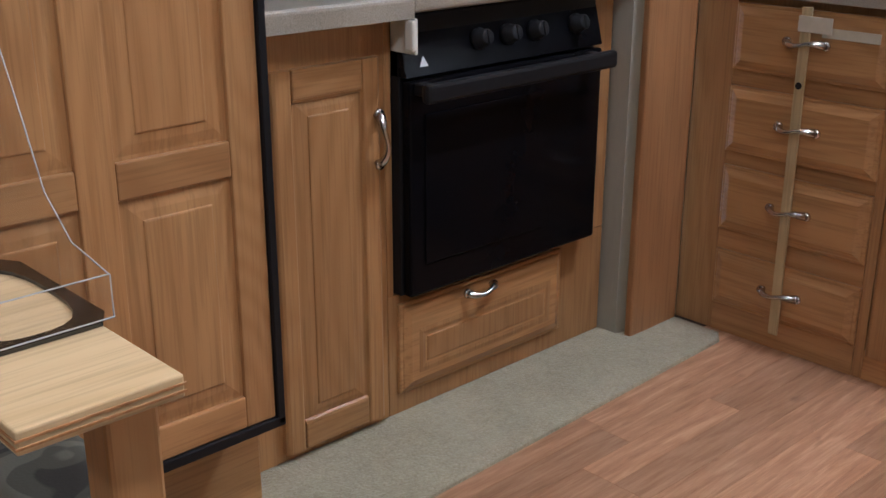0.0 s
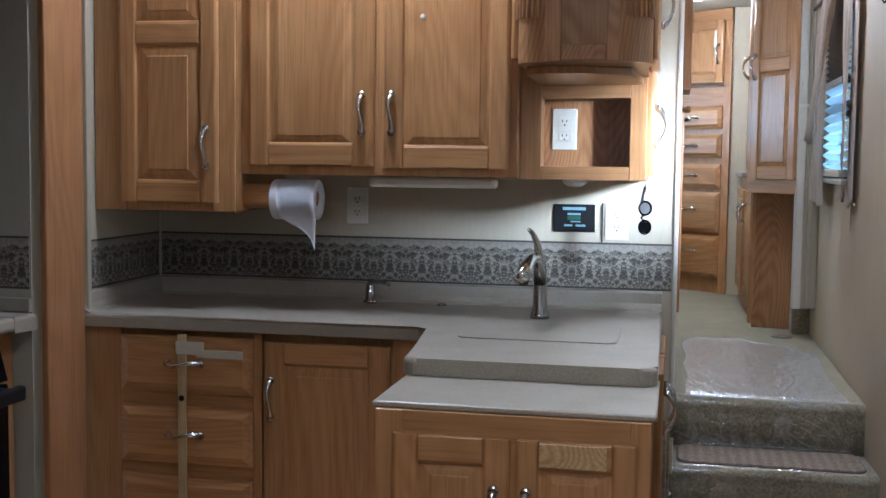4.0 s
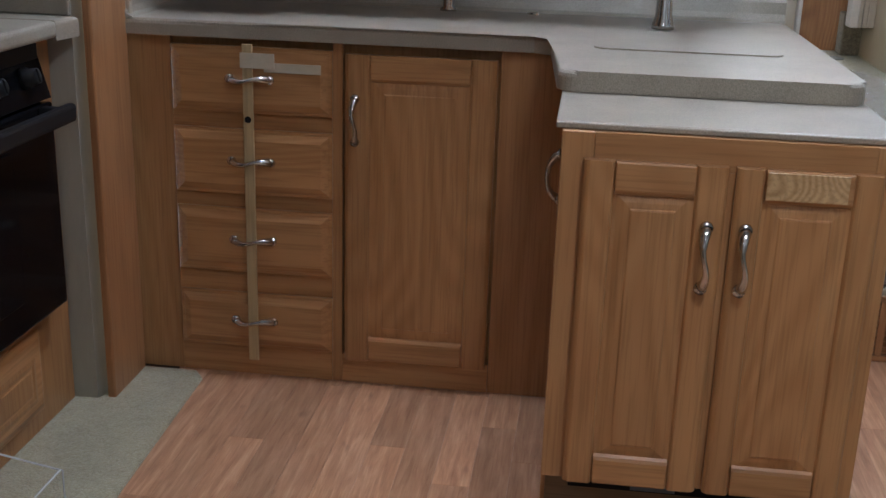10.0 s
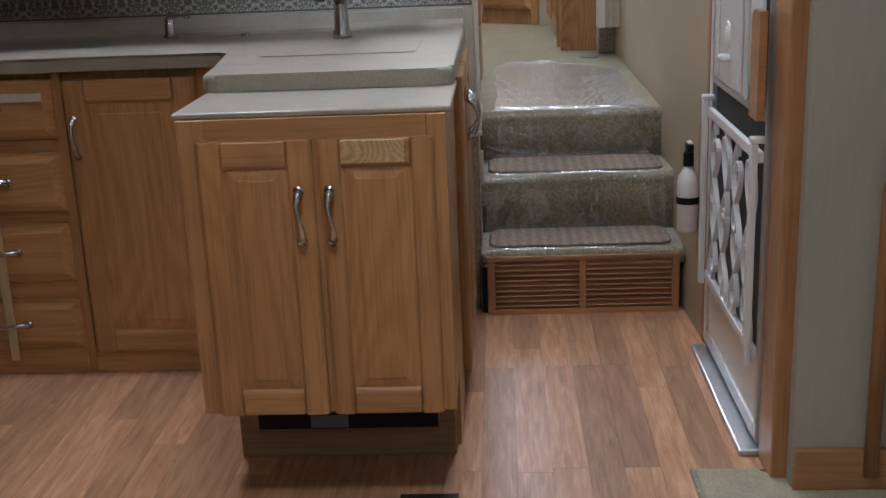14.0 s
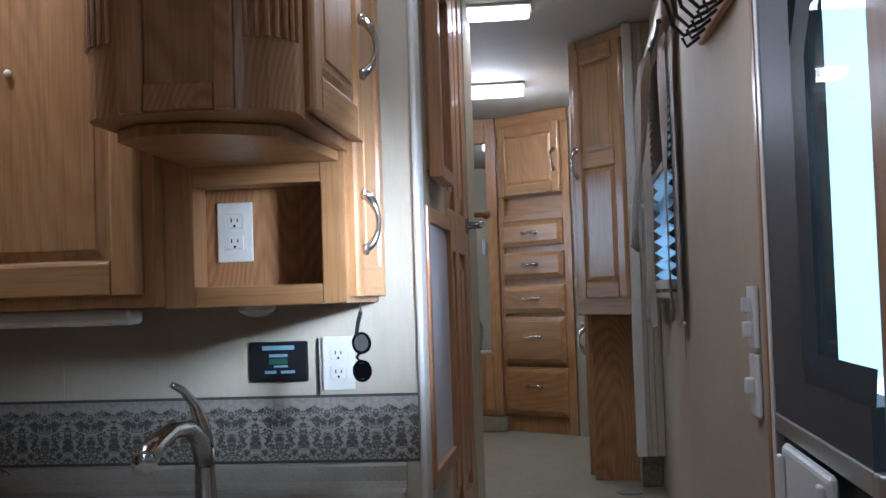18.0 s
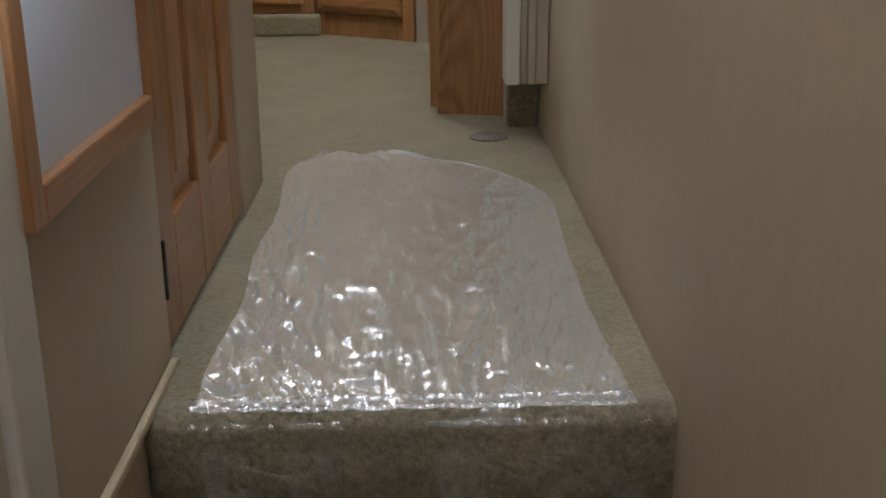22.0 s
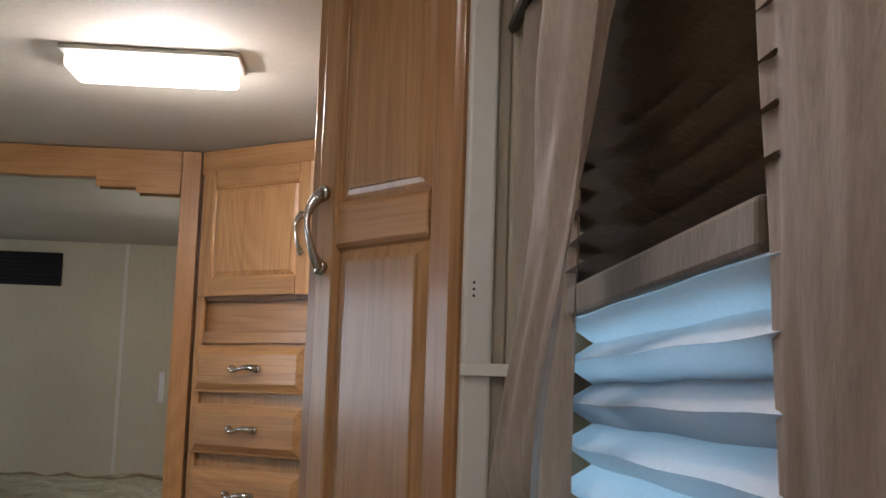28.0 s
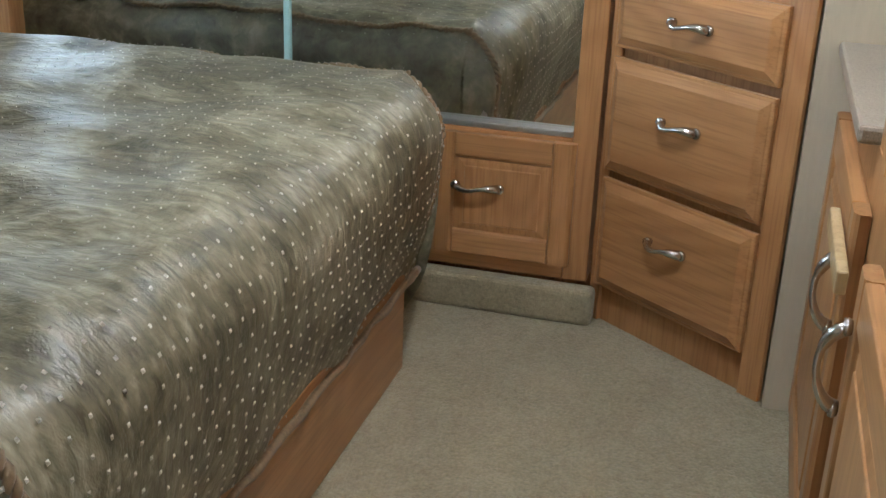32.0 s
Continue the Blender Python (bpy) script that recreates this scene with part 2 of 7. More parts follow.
def damask():
    """Wallpaper border: dark brown-black scrolls on a grey-beige ground, mirrored about each motif's axis, with narrow edge bands."""
    n = Nodes("damask_border")
    tc = n.add("ShaderNodeTexCoord")
    sep = n.add("ShaderNodeSeparateXYZ")
    n.link(tc.outputs["Object"], sep.inputs[0])
    x, z = sep.outputs[0], sep.outputs[2]
    P = 0.105
    u = maths(n, "PINGPONG", x, P / 2)
    comb = n.add("ShaderNodeCombineXYZ")
    n.link(u, comb.inputs[0])
    n.link(z, comb.inputs[2])
    warp = n.add("ShaderNodeTexNoise")
    warp.inputs["Scale"].default_value, warp.inputs["Detail"].default_value = 75.0, 2.0
    n.link(comb.outputs[0], warp.inputs["Vector"])
    wob = maths(n, "SUBTRACT", warp.outputs["Fac"], 0.5)
    v = maths(n, "ADD", z, 0.052)
    rad = maths(n, "SQRT", maths(n, "ADD", maths(n, "MULTIPLY", u, u), maths(n, "MULTIPLY", v, v)))
    petal = maths(n, "SINE", maths(n, "ADD", maths(n, "MULTIPLY", maths(n, "ARCTAN2", u, v), 9.0), maths(n, "ADD", maths(n, "MULTIPLY", rad, 130.0), maths(n, "MULTIPLY", wob, 9.0))))
    fine_ = n.add("ShaderNodeTexNoise")
    fine_.inputs["Scale"].default_value, fine_.inputs["Detail"].default_value, fine_.inputs["Distortion"].default_value = 105.0, 1.0, 1.6
    n.link(comb.outputs[0], fine_.inputs["Vector"])
    pat = maths(n, "ADD", maths(n, "MULTIPLY", petal, 0.09), maths(n, "ADD", maths(n, "MULTIPLY", fine_.outputs["Fac"], 1.3), -0.15))
    c = ramp(n, pat, ((0.38, (0.052, 0.045, 0.037)), (0.50, (0.125, 0.109, 0.086)), (0.64, (0.275, 0.245, 0.195))))
    # pale scalloped band under the top edge
    wave_ = maths(n, "MULTIPLY", maths(n, "ABSOLUTE", maths(n, "COSINE", maths(n, "MULTIPLY", x, 2 * math.pi / P))), 0.011)
    over = maths(n, "GREATER_THAN", maths(n, "ADD", z, maths(n, "ADD", wave_, maths(n, "MULTIPLY", wob, 0.012))), 0.051)
    c = mixc(n, maths(n, "MULTIPLY", over, 0.85), c, mixc(n, warp.outputs["Fac"], (0.12, 0.105, 0.085), (0.46, 0.42, 0.345)))
    edge = maths(n, "GREATER_THAN", maths(n, "ABSOLUTE", z), 0.0655)
    c = mixc(n, edge, c, (0.055, 0.046, 0.037))
    n.link(c, n.bsdf.inputs["Base Color"])
    n.set(Roughness=0.5)
    bump(n, pat, 0.1, 0.0006)
    return n.mat


DAMASK = damask()


def laminate():
    n = Nodes("counter_laminate")
    v = coords(n)
    s = noise_tex(n, v, 420, 2)
    g = noise_tex(n, v, 9, 3)
    c = ramp(n, maths(n, "ADD", maths(n, "MULTIPLY", s, 0.7), maths(n, "MULTIPLY", g, 0.3)), ((0.30, (0.205, 0.174, 0.133)), (0.50, (0.300, 0.262, 0.206)), (0.70, (0.385, 0.342, 0.276))))
    n.link(c, n.bsdf.inputs["Base Color"])
    n.set(Roughness=0.36)
    bump(n, s, 0.04, 0.0005)
    return n.mat


LAMINATE = laminate()


def plank_mat():
    n = Nodes("vinyl_plank")
    v = coords(n, (1.0, 9.0, 9.0), jitter=9.0)
    g = noise_tex(n, v, 6.0, 4, 0.6, 0.5)
    f = noise_tex(n, coords(n, (10, 260, 260), jitter=4.0), 1.0, 3, 0.6)
    knots = noise_tex(n, coords(n, (2.2, 7.0, 1.0), jitter=11.0), 3.0, 2)
    t = maths(n, "ADD", maths(n, "MULTIPLY", g, 0.7), maths(n, "MULTIPLY", f, 0.3))
    c = ramp(n, t, ((0.32, (0.300, 0.143, 0.070)), (0.50, (0.435, 0.232, 0.124)), (0.68, (0.570, 0.342, 0.205))))
    c = mixc(n, maths(n, "MULTIPLY", ramp(n, knots, ((0.70, (0, 0, 0)), (0.78, (1, 1, 1)))), 0.6), c, (0.13, 0.052, 0.028))
    info = n.add("ShaderNodeObjectInfo")
    hue = n.add("ShaderNodeHueSaturation")
    n.link(maths(n, "ADD", maths(n, "MULTIPLY", info.outputs["Random"], 0.48), 0.76), hue.inputs["Value"])
    n.link(c, hue.inputs["Color"])
    n.link(hue.outputs[0], n.bsdf.inputs["Base Color"])
    n.set(Roughness=0.34)
    bump(n, f, 0.08, 0.0006)
    return n.mat


PLANK = plank_mat()


def carpet(name, a, b, scale=150.0):
    n = Nodes(name)
    v = coords(n)
    f = noise_tex(n, v, scale, 3, 0.7)
    g = noise_tex(n, v, 5.5, 4, 0.6)
    m = noise_tex(n, v, 38, 2)
    t = maths(n, "ADD", maths(n, "MULTIPLY", f, 0.55), maths(n, "ADD", maths(n, "MULTIPLY", g, 0.30), maths(n, "MULTIPLY", m, 0.15)))
    c = ramp(n, t, ((0.32, a), (0.66, b)))
    n.link(c, n.bsdf.inputs["Base Color"])
    n.set(Roughness=0.95, Sheen_Weight=0.25)
    bump(n, maths(n, "ADD", f, maths(n, "MULTIPLY", m, 0.6)), 0.7, 0.006)
    return n.mat


CARPET = carpet("sage_carpet", (0.175, 0.150, 0.084), (0.385, 0.343, 0.218))
# Coarser tufts than the hall carpet; riser shade is put into its darker tone.
STEP_CARPET = carpet("tufted_step_carpet", (0.100, 0.085, 0.052), (0.375, 0.322, 0.218), 95.0)
CARPET_MAIN = carpet("slide_carpet", (0.235, 0.210, 0.130), (0.455, 0.412, 0.278))


def mat_weave():
    n = Nodes("ribbed_step_mat")
    w = n.add("ShaderNodeTexWave")
    w.bands_direction = "Y"
    w.inputs["Scale"].default_value, w.inputs["Distortion"].default_value = 9.5, 1.6
    w.inputs["Detail"].default_value, w.inputs["Detail Scale"].default_value = 1.0, 14.0
    n.link(coords(n, (1.0, 1.0, 1.0)), w.inputs[0])
    f = noise_tex(n, coords(n, (1.0, 0.6, 1.0)), 190, 2)
    c = mixc(n, w.outputs["Fac"], (0.255, 0.197, 0.146), (0.335, 0.265, 0.205))
    c = mixc(n, maths(n, "MULTIPLY", ramp(n, f, ((0.40, (0, 0, 0)), (0.62, (1, 1, 1)))), 0.6), c, (0.13, 0.095, 0.065))
    n.link(c, n.bsdf.inputs["Base Color"])
    n.set(Roughness=0.95)
    bump(n, maths(n, "ADD", w.outputs["Fac"], f), 0.6, 0.003)
    return n.mat


STEP_MAT = mat_weave()


def film_mat(name="clear_film", milk_part=0.20, gloss_part=0.14, strength=0.46):
    """Clear plastic film: see-through, a little milky, shiny where it wrinkles."""
    n = Nodes(name)
    out = n.tree.nodes["Material Output"]
    tr = n.add("ShaderNodeBsdfTransparent")
    tr.inputs[0].default_value = (0.94, 0.94, 0.94, 1)
    milk = n.add("ShaderNodeBsdfDiffuse")
    milk.inputs[0].default_value = (0.84, 0.84, 0.84, 1)
    gl = n.add("ShaderNodeBsdfGlossy")
    gl.inputs["Roughness"].default_value = 0.17
    gl.inputs[0].default_value = (0.9, 0.92, 0.95, 1)
    lw = n.add("ShaderNodeLayerWeight")
    lw.inputs["Blend"].default_value = 0.5
    b = n.add("ShaderNodeBump")
    b.inputs["Strength"].default_value, b.inputs["Distance"].default_value = strength, 0.008
    long_ = noise_tex(n, coords(n, (13, 70, 50)), 1.0, 2, 0.45, 1.8)
    short = noise_tex(n, coords(n, (1, 1.6, 1)), 17, 1, 0.4, 0.8)
    n.link(maths(n, "ADD", long_, maths(n, "MULTIPLY", short, 0.5)), b.inputs["Height"])
    n.link(b.outputs[0], gl.inputs["Normal"])
    n.link(b.outputs[0], lw.inputs["Normal"])
    base = n.add("ShaderNodeMixShader")
    base.inputs[0].default_value = milk_part
    n.link(tr.outputs[0], base.inputs[1])
    n.link(milk.outputs[0], base.inputs[2])
    mx = n.add("ShaderNodeMixShader")
    n.link(maths(n, "ADD", maths(n, "MULTIPLY", maths(n, "POWER", lw.outputs["Facing"], 4.0), 0.7), gloss_part), mx.inputs[0])
    n.link(base.outputs[0], mx.inputs[1])
    n.link(gl.outputs[0], mx.inputs[2])
    n.link(mx.outputs[0], out.inputs[0])
    return n.mat


FILM = film_mat("clear_film", 0.36, 0.20, 0.30)
FILM_RISER = film_mat("riser_film", 0.08, 0.15, 0.22)
FILM_EDGE = film_mat("film_edge", 0.28, 0.50, 0.8)


def glass_mat(name, tint, rough=0.02, gloss=1.0):
    n = Nodes(name)
    out = n.tree.nodes["Material Output"]
    tr = n.add("ShaderNodeBsdfTransparent")
    tr.inputs[0].default_value = (*tint, 1)
    gl = n.add("ShaderNodeBsdfGlossy")
    gl.inputs["Roughness"].default_value = rough
    lw = n.add("ShaderNodeLayerWeight")
    lw.inputs["Blend"].default_value = 0.5
    mx = n.add("ShaderNodeMixShader")
    n.link(maths(n, "MULTIPLY", maths(n, "ADD", maths(n, "MULTIPLY", maths(n, "POWER", lw.outputs["Facing"], 5.0), 0.45), 0.03), gloss), mx.inputs[0])
    n.link(tr.outputs[0], mx.inputs[1])
    n.link(gl.outputs[0], mx.inputs[2])
    n.link(mx.outputs[0], out.inputs[0])
    return n.mat


GLASS = glass_mat("window_glass", (0.93, 0.96, 0.97))
ACRYLIC = glass_mat("clear_acrylic", (0.985, 0.985, 0.99), 0.05, 0.4)
MIRROR = plain("mirror_glass", (0.84, 0.87, 0.85), 0.06, 1.0, 0.0, 10, 0.0)
n_ = MIRROR.node_tree.nodes["Principled BSDF"].inputs["Roughness"]
MIRROR.node_tree.links.remove(n_.links[0])
n_.default_value = 0.012


def glow(name, colour, strength):
    n = Nodes(name)
    n.set(Base_Color=(*colour, 1), Emission_Color=(*colour, 1), Emission_Strength=strength)
    return n.mat


LAMP = glow("lamp_diffuser", (1.0, 0.98, 0.95), 6.0)
OUTDOORS = glow("daylight_backdrop", (0.66, 0.88, 1.0), 2.6)


def cloth(name, a, b, rough=0.85, scale=170.0, sheen=0.2, relief=0.3):
    n = Nodes(name)
    v = coords(n)
    f = noise_tex(n, coords(n, (1, 1, 0.35)), scale, 3)
    g = noise_tex(n, v, 7, 3)
    c = ramp(n, maths(n, "ADD", maths(n, "MULTIPLY", f, 0.5), maths(n, "MULTIPLY", g, 0.5)), ((0.34, a), (0.66, b)))
    n.link(c, n.bsdf.inputs["Base Color"])
    n.set(Roughness=rough, Sheen_Weight=sheen)
    bump(n, f, relief, 0.002)
    return n.mat


CURTAIN = cloth("taupe_curtain", (0.37, 0.285, 0.208), (0.51, 0.405, 0.308), 0.6)
SHADE_NIGHT = cloth("brown_pleated_shade", (0.10, 0.075, 0.05), (0.17, 0.13, 0.09), 0.8)


def shade_day():
    n = Nodes("white_pleated_shade")
    f = noise_tex(n, coords(n), 200, 2)
    c = ramp(n, f, ((0.3, (0.74, 0.76, 0.78)), (0.7, (0.84, 0.86, 0.88))))
    n.link(c, n.bsdf.inputs["Base Color"])
    n.set(Roughness=0.8, Transmission_Weight=0.0)
    tl = n.add("ShaderNodeBsdfTranslucent")
    tl.inputs[0].default_value = (0.56, 0.76, 0.92, 1)
    mx = n.add("ShaderNodeMixShader")
    mx.inputs[0].default_value = 0.5
    out = n.tree.nodes["Material Output"]
    n.link(n.bsdf.outputs[0], mx.inputs[1])
    n.link(tl.outputs[0], mx.inputs[2])
    n.link(mx.outputs[0], out.inputs[0])
    return n.mat


SHADE_DAY = shade_day()


def quilt():
    """Olive bedspread: satin ground with puckers across and rows of pale stitched dots. Dimple shade and ridge sheen
    are put into the colour.
    """
    n = Nodes("olive_bedspread")
    v = coords(n)
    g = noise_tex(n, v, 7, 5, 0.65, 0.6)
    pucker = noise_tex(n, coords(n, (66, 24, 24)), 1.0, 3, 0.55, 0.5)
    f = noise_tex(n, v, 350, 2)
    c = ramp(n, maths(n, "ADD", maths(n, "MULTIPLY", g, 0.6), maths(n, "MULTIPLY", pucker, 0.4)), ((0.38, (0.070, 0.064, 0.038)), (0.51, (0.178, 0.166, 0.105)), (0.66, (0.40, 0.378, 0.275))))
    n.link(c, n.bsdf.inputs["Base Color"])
    n.set(Roughness=0.40, Sheen_Weight=0.0, Specular_IOR_Level=0.6)
    bump(n, maths(n, "ADD", maths(n, "MULTIPLY", pucker, 0.8), maths(n, "ADD", maths(n, "MULTIPLY", g, 1.6), maths(n, "MULTIPLY", f, 0.12))), 0.5, 0.010)
    return n.mat


QUILT = quilt()
DOT = cloth("pale_stitch", (0.46, 0.44, 0.37), (0.58, 0.56, 0.48), 0.6)
ROPE = cloth("twisted_cord", (0.13, 0.085, 0.04), (0.26, 0.18, 0.09), 0.7)


def camo():
    n = Nodes("camouflage_cloth")
    a = noise_tex(n, coords(n), 13, 1, 0.4, 1.2)
    b = noise_tex(n, coords(n, (1.3, 0.8, 1)), 17, 1, 0.4, 1.5)
    f = noise_tex(n, coords(n), 320, 2)
    c = ramp(n, a, ((0.42, (0.035, 0.031, 0.024)), (0.44, (0.075, 0.074, 0.054)), (0.55, (0.075, 0.074, 0.054)), (0.57, (0.14, 0.132, 0.10))))
    c = mixc(n, ramp(n, b, ((0.60, (0, 0, 0)), (0.63, (1, 1, 1)))), c, (0.028, 0.024, 0.020))
    n.link(c, n.bsdf.inputs["Base Color"])
    n.set(Roughness=0.9)
    bump(n, f, 0.3, 0.001)
    return n.mat


CAMO = camo()
SCREEN = plain("insect_screen", (0.035, 0.037, 0.040), 0.7, 0.0, 0.2, 300, 0.2)
WHITEBOARD = plain("whiteboard", (0.62, 0.66, 0.74), 0.25, 0.0, 0.02, 30, 0.0)
YELLOW = oak("pale_lath", 2, (0.52, 0.40, 0.22), (0.42, 0.30, 0.14), 0.6)
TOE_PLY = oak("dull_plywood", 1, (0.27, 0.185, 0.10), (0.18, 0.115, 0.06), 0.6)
SCRAP = oak("pale_figured_strip", 0, (0.58, 0.40, 0.20), (0.40, 0.245, 0.105), 0.5, 1.6, 0.40, 190.0)
TAPE = plain("masking_tape", (0.50, 0.44, 0.33), 0.7, 0.0, 0.08, 60, 0.1)
DISPLAY = plain("panel_print", (0.20, 0.34, 0.40), 0.4, 0.0, 0.05, 60, 0.0)


# ---- building helpers ----
def block(bm, x0, x1, y0, y1, z0, z1, bev=0.0, seg=2):
    vs = [bm.verts.new((x, y, z)) for x in (x0, x1) for y in (y0, y1) for z in (z0, z1)]
    fs = [bm.faces.new([vs[i] for i in q]) for q in ((0, 1, 3, 2), (4, 6, 7, 5), (0, 4, 5, 1), (2, 3, 7, 6), (0, 2, 6, 4), (1, 5, 7, 3))]
    if bev:
        es = list({e for f in fs for e in f.edges})
        bmesh.ops.bevel(bm, geom=es, offset=bev, segments=seg, affect="EDGES", profile=0.5)
    return bm


def boxm(*a, **k):
    return block(bmesh.new(), *a, **k)


def tube(bm, pts, rad, n=8, flat=1.0):
    pts = [Vector(p) for p in pts]
    rads = rad if isinstance(rad, (list, tuple)) else [rad] * len(pts)
    rings, side = [], None
    for i, p in enumerate(pts):
        d = (pts[min(i + 1, len(pts) - 1)] - pts[max(i - 1, 0)]).normalized()
        if side is None:
            side = d.orthogonal().normalized()
        side = (side - d * side.dot(d)).normalized()
        up = d.cross(side)
        rings.append([bm.verts.new(p + rads[i] * (math.cos(2 * math.pi * k / n) * side + flat * math.sin(2 * math.pi * k / n) * up)) for k in range(n)])
    for a, b in zip(rings, rings[1:]):
        for k in range(n):
            bm.faces.new((a[k], a[(k + 1) % n], b[(k + 1) % n], b[k]))
    bm.faces.new(rings[0][::-1])
    bm.faces.new(rings[-1])
    return bm


def lathe(bm, prof, n=20, at=(0, 0, 0), axis="z"):
    rings = []
    for r, h in prof:
        ring = []
        for k in range(n):
            a = 2 * math.pi * k / n
            c, s = r * math.cos(a), r * math.sin(a)
            v = {"z": (c, s, h), "y": (c, h, s), "x": (h, c, s)}[axis]
            ring.append(bm.verts.new(Vector(v) + Vector(at)))
        rings.append(ring)
    for a, b in zip(rings, rings[1:]):
        for k in range(n):
            bm.faces.new((a[k], a[(k + 1) % n], b[(k + 1) % n], b[k]))
    bm.faces.new(rings[0][::-1])
    bm.faces.new(rings[-1])
    return bm


def prism(bm, poly, z0, z1, bev=0.0, seg=2):
    """A flat polygon in x and y, raised from z0 to z1."""
    lo = [bm.verts.new((x, y, z0)) for x, y in poly]
    hi = [bm.verts.new((x, y, z1)) for x, y in poly]
    top = bm.faces.new(hi)
    bm.faces.new(lo[::-1])
    for i in range(len(poly)):
        j = (i + 1) % len(poly)
        bm.faces.new((lo[i], lo[j], hi[j], hi[i]))
    if bev:
        bmesh.ops.bevel(bm, geom=list(top.edges), offset=bev, segments=seg, affect="EDGES", profile=0.5)
    return bm


def sweep(bm, prof, path):
    """A profile of (out, z) carried along a level path of (x, y, z); out is to the path's right, with mitred corners."""
    rows = []
    for i, p in enumerate(path):
        p = Vector(p)
        a = (p - Vector(path[i - 1])).normalized() if i else None
        b = (Vector(path[i + 1]) - p).normalized() if i + 1 < len(path) else None
        ra = Vector((a.y, -a.x, 0)) if a else None
        rb = Vector((b.y, -b.x, 0)) if b else None
        if ra and rb:
            m = (ra + rb).normalized()
            m = m / max(0.3, m.dot(ra))
        else:
            m = ra or rb
        rows.append([bm.verts.new(p + m * o + Vector((0, 0, h))) for o, h in prof])
    k = len(prof)
    for r, s in zip(rows, rows[1:]):
        for i in range(k):
            bm.faces.new((r[i], r[(i + 1) % k], s[(i + 1) % k], s[i]))
    bm.faces.new(rows[0])
    bm.faces.new(rows[-1][::-1])
    return bm


def part(name, bm, mat, parent=None, label="", m=None, smooth=False):
    bmesh.ops.recalc_face_normals(bm, faces=bm.faces[:])
    me = bpy.data.meshes.new(name)
    bm.to_mesh(me)
    bm.free()
    me.materials.append(mat)
    if smooth:
        for p in me.polygons:
            p.use_smooth = True
    ob = new(name, me)
    if parent:
        ob.parent = parent
    if m is not None:
        ob.matrix_basis = m
    if label:
        ob["label"] = label
    return ob


def thing(name, m, label, category, group="", kind=""):
    ob = new(name)
    ob.empty_display_size = 0.1
    ob.matrix_basis = m
    return tagged(ob, label, category, group, kind)


def solid(name, bm, mat, label="", category="", kind="", m=None, group="", smooth=False):
    return tagged(part(name, bm, mat, None, "", m, smooth), label, category, group, kind)


def at(x, y, z, rz=0.0):
    return pose(x, y, z, 0, 0, rz)


def pull(length=0.100, out=0.030):
    """A bow pull that stands upright on y = 0 and bows out to -y, broad at the tip, thin at the waist, with round feet."""
    bm = bmesh.new()
    pts, rad = [], []
    for i in range(17):
        s = i / 16
        pts.append((0.0045 * math.sin(2 * math.pi * s), -out * math.sin(math.pi * s) ** 0.55 - 0.001, (s - 0.5) * length))
        rad.append(0.0042 + 0.0046 * abs(2 * s - 1) ** 2.0 + (0.0014 if 0.72 < s < 0.98 else 0.0))
    tube(bm, pts, rad, 10, 1.2)
    for z in (-0.5, 0.5):
        lathe(bm, [(0.0105, -0.010), (0.0115, -0.005), (0.0085, 0.0)], 14, (0, 0, z * length), "y")
    return bm


def add_pull(parent, x, z, level=False, length=0.105, y=0.0):
    m = pose(x, y, z, 0, 90, 0) if level else pose(x, y, z)
    return part("handle", pull(length), NICKEL, parent, "brushed nickel bow pull", m, True)


def stack(w, h, rings):
    """A closed panel on the xz plane from rings of (inset, y), back to front."""
    bm = bmesh.new()
    loops = [[bm.verts.new(v) for v in ((i, y, i), (w - i, y, i), (w - i, y, h - i), (i, y, h - i))] for i, y in rings]
    for a, b in zip(loops, loops[1:]):
        for k in range(4):
            bm.faces.new((a[k], a[(k + 1) % 4], b[(k + 1) % 4], b[k]))
    bm.faces.new(loops[-1])
    bm.faces.new(loops[0][::-1])
    return bm


def raised(w, h, slope=0.030, deep=0.009, back=0.016):
    """A raised field: from a recessed rim at the frame up a coved slope and a small step to a flat middle."""
    return stack(w, h, [(0, back), (0, deep), (0.006, deep), (0.006 + slope * 0.55, deep * 0.62), (0.006 + slope, 0.0042), (0.0075 + slope, 0.0022), (0.010 + slope, 0.0015)])


def frame_bar(w, h, t, out, inn):
    """A stile or rail whose long edges are moulded: out and inn are the widths of the outer and the inner moulding, along x."""
    prof = [(0, t), (0, 0.0085), (0.0016, 0.0068)]
    prof += [(0.0016 + (out - 0.0016) * k, 0.0068 - 0.0063 * k ** 0.6) for k in (0.25, 0.55, 1.0)] if out else []
    prof[-1] = (prof[-1][0], 0.0005) if out else (0.0016, 0.0005)
    prof += [(w - inn, 0.0005), (w - inn * 0.5, 0.0022), (w - 0.0012, 0.0072), (w, 0.0082), (w, t)]
    bm = bmesh.new()
    ends = [[bm.verts.new((x, y, z)) for x, y in prof] for z in (0, h)]
    m = len(prof)
    for i in range(m):
        bm.faces.new((ends[0][i], ends[0][(i + 1) % m], ends[1][(i + 1) % m], ends[1][i]))
    bm.faces.new(ends[0])
    bm.faces.new(ends[1][::-1])
    return bm


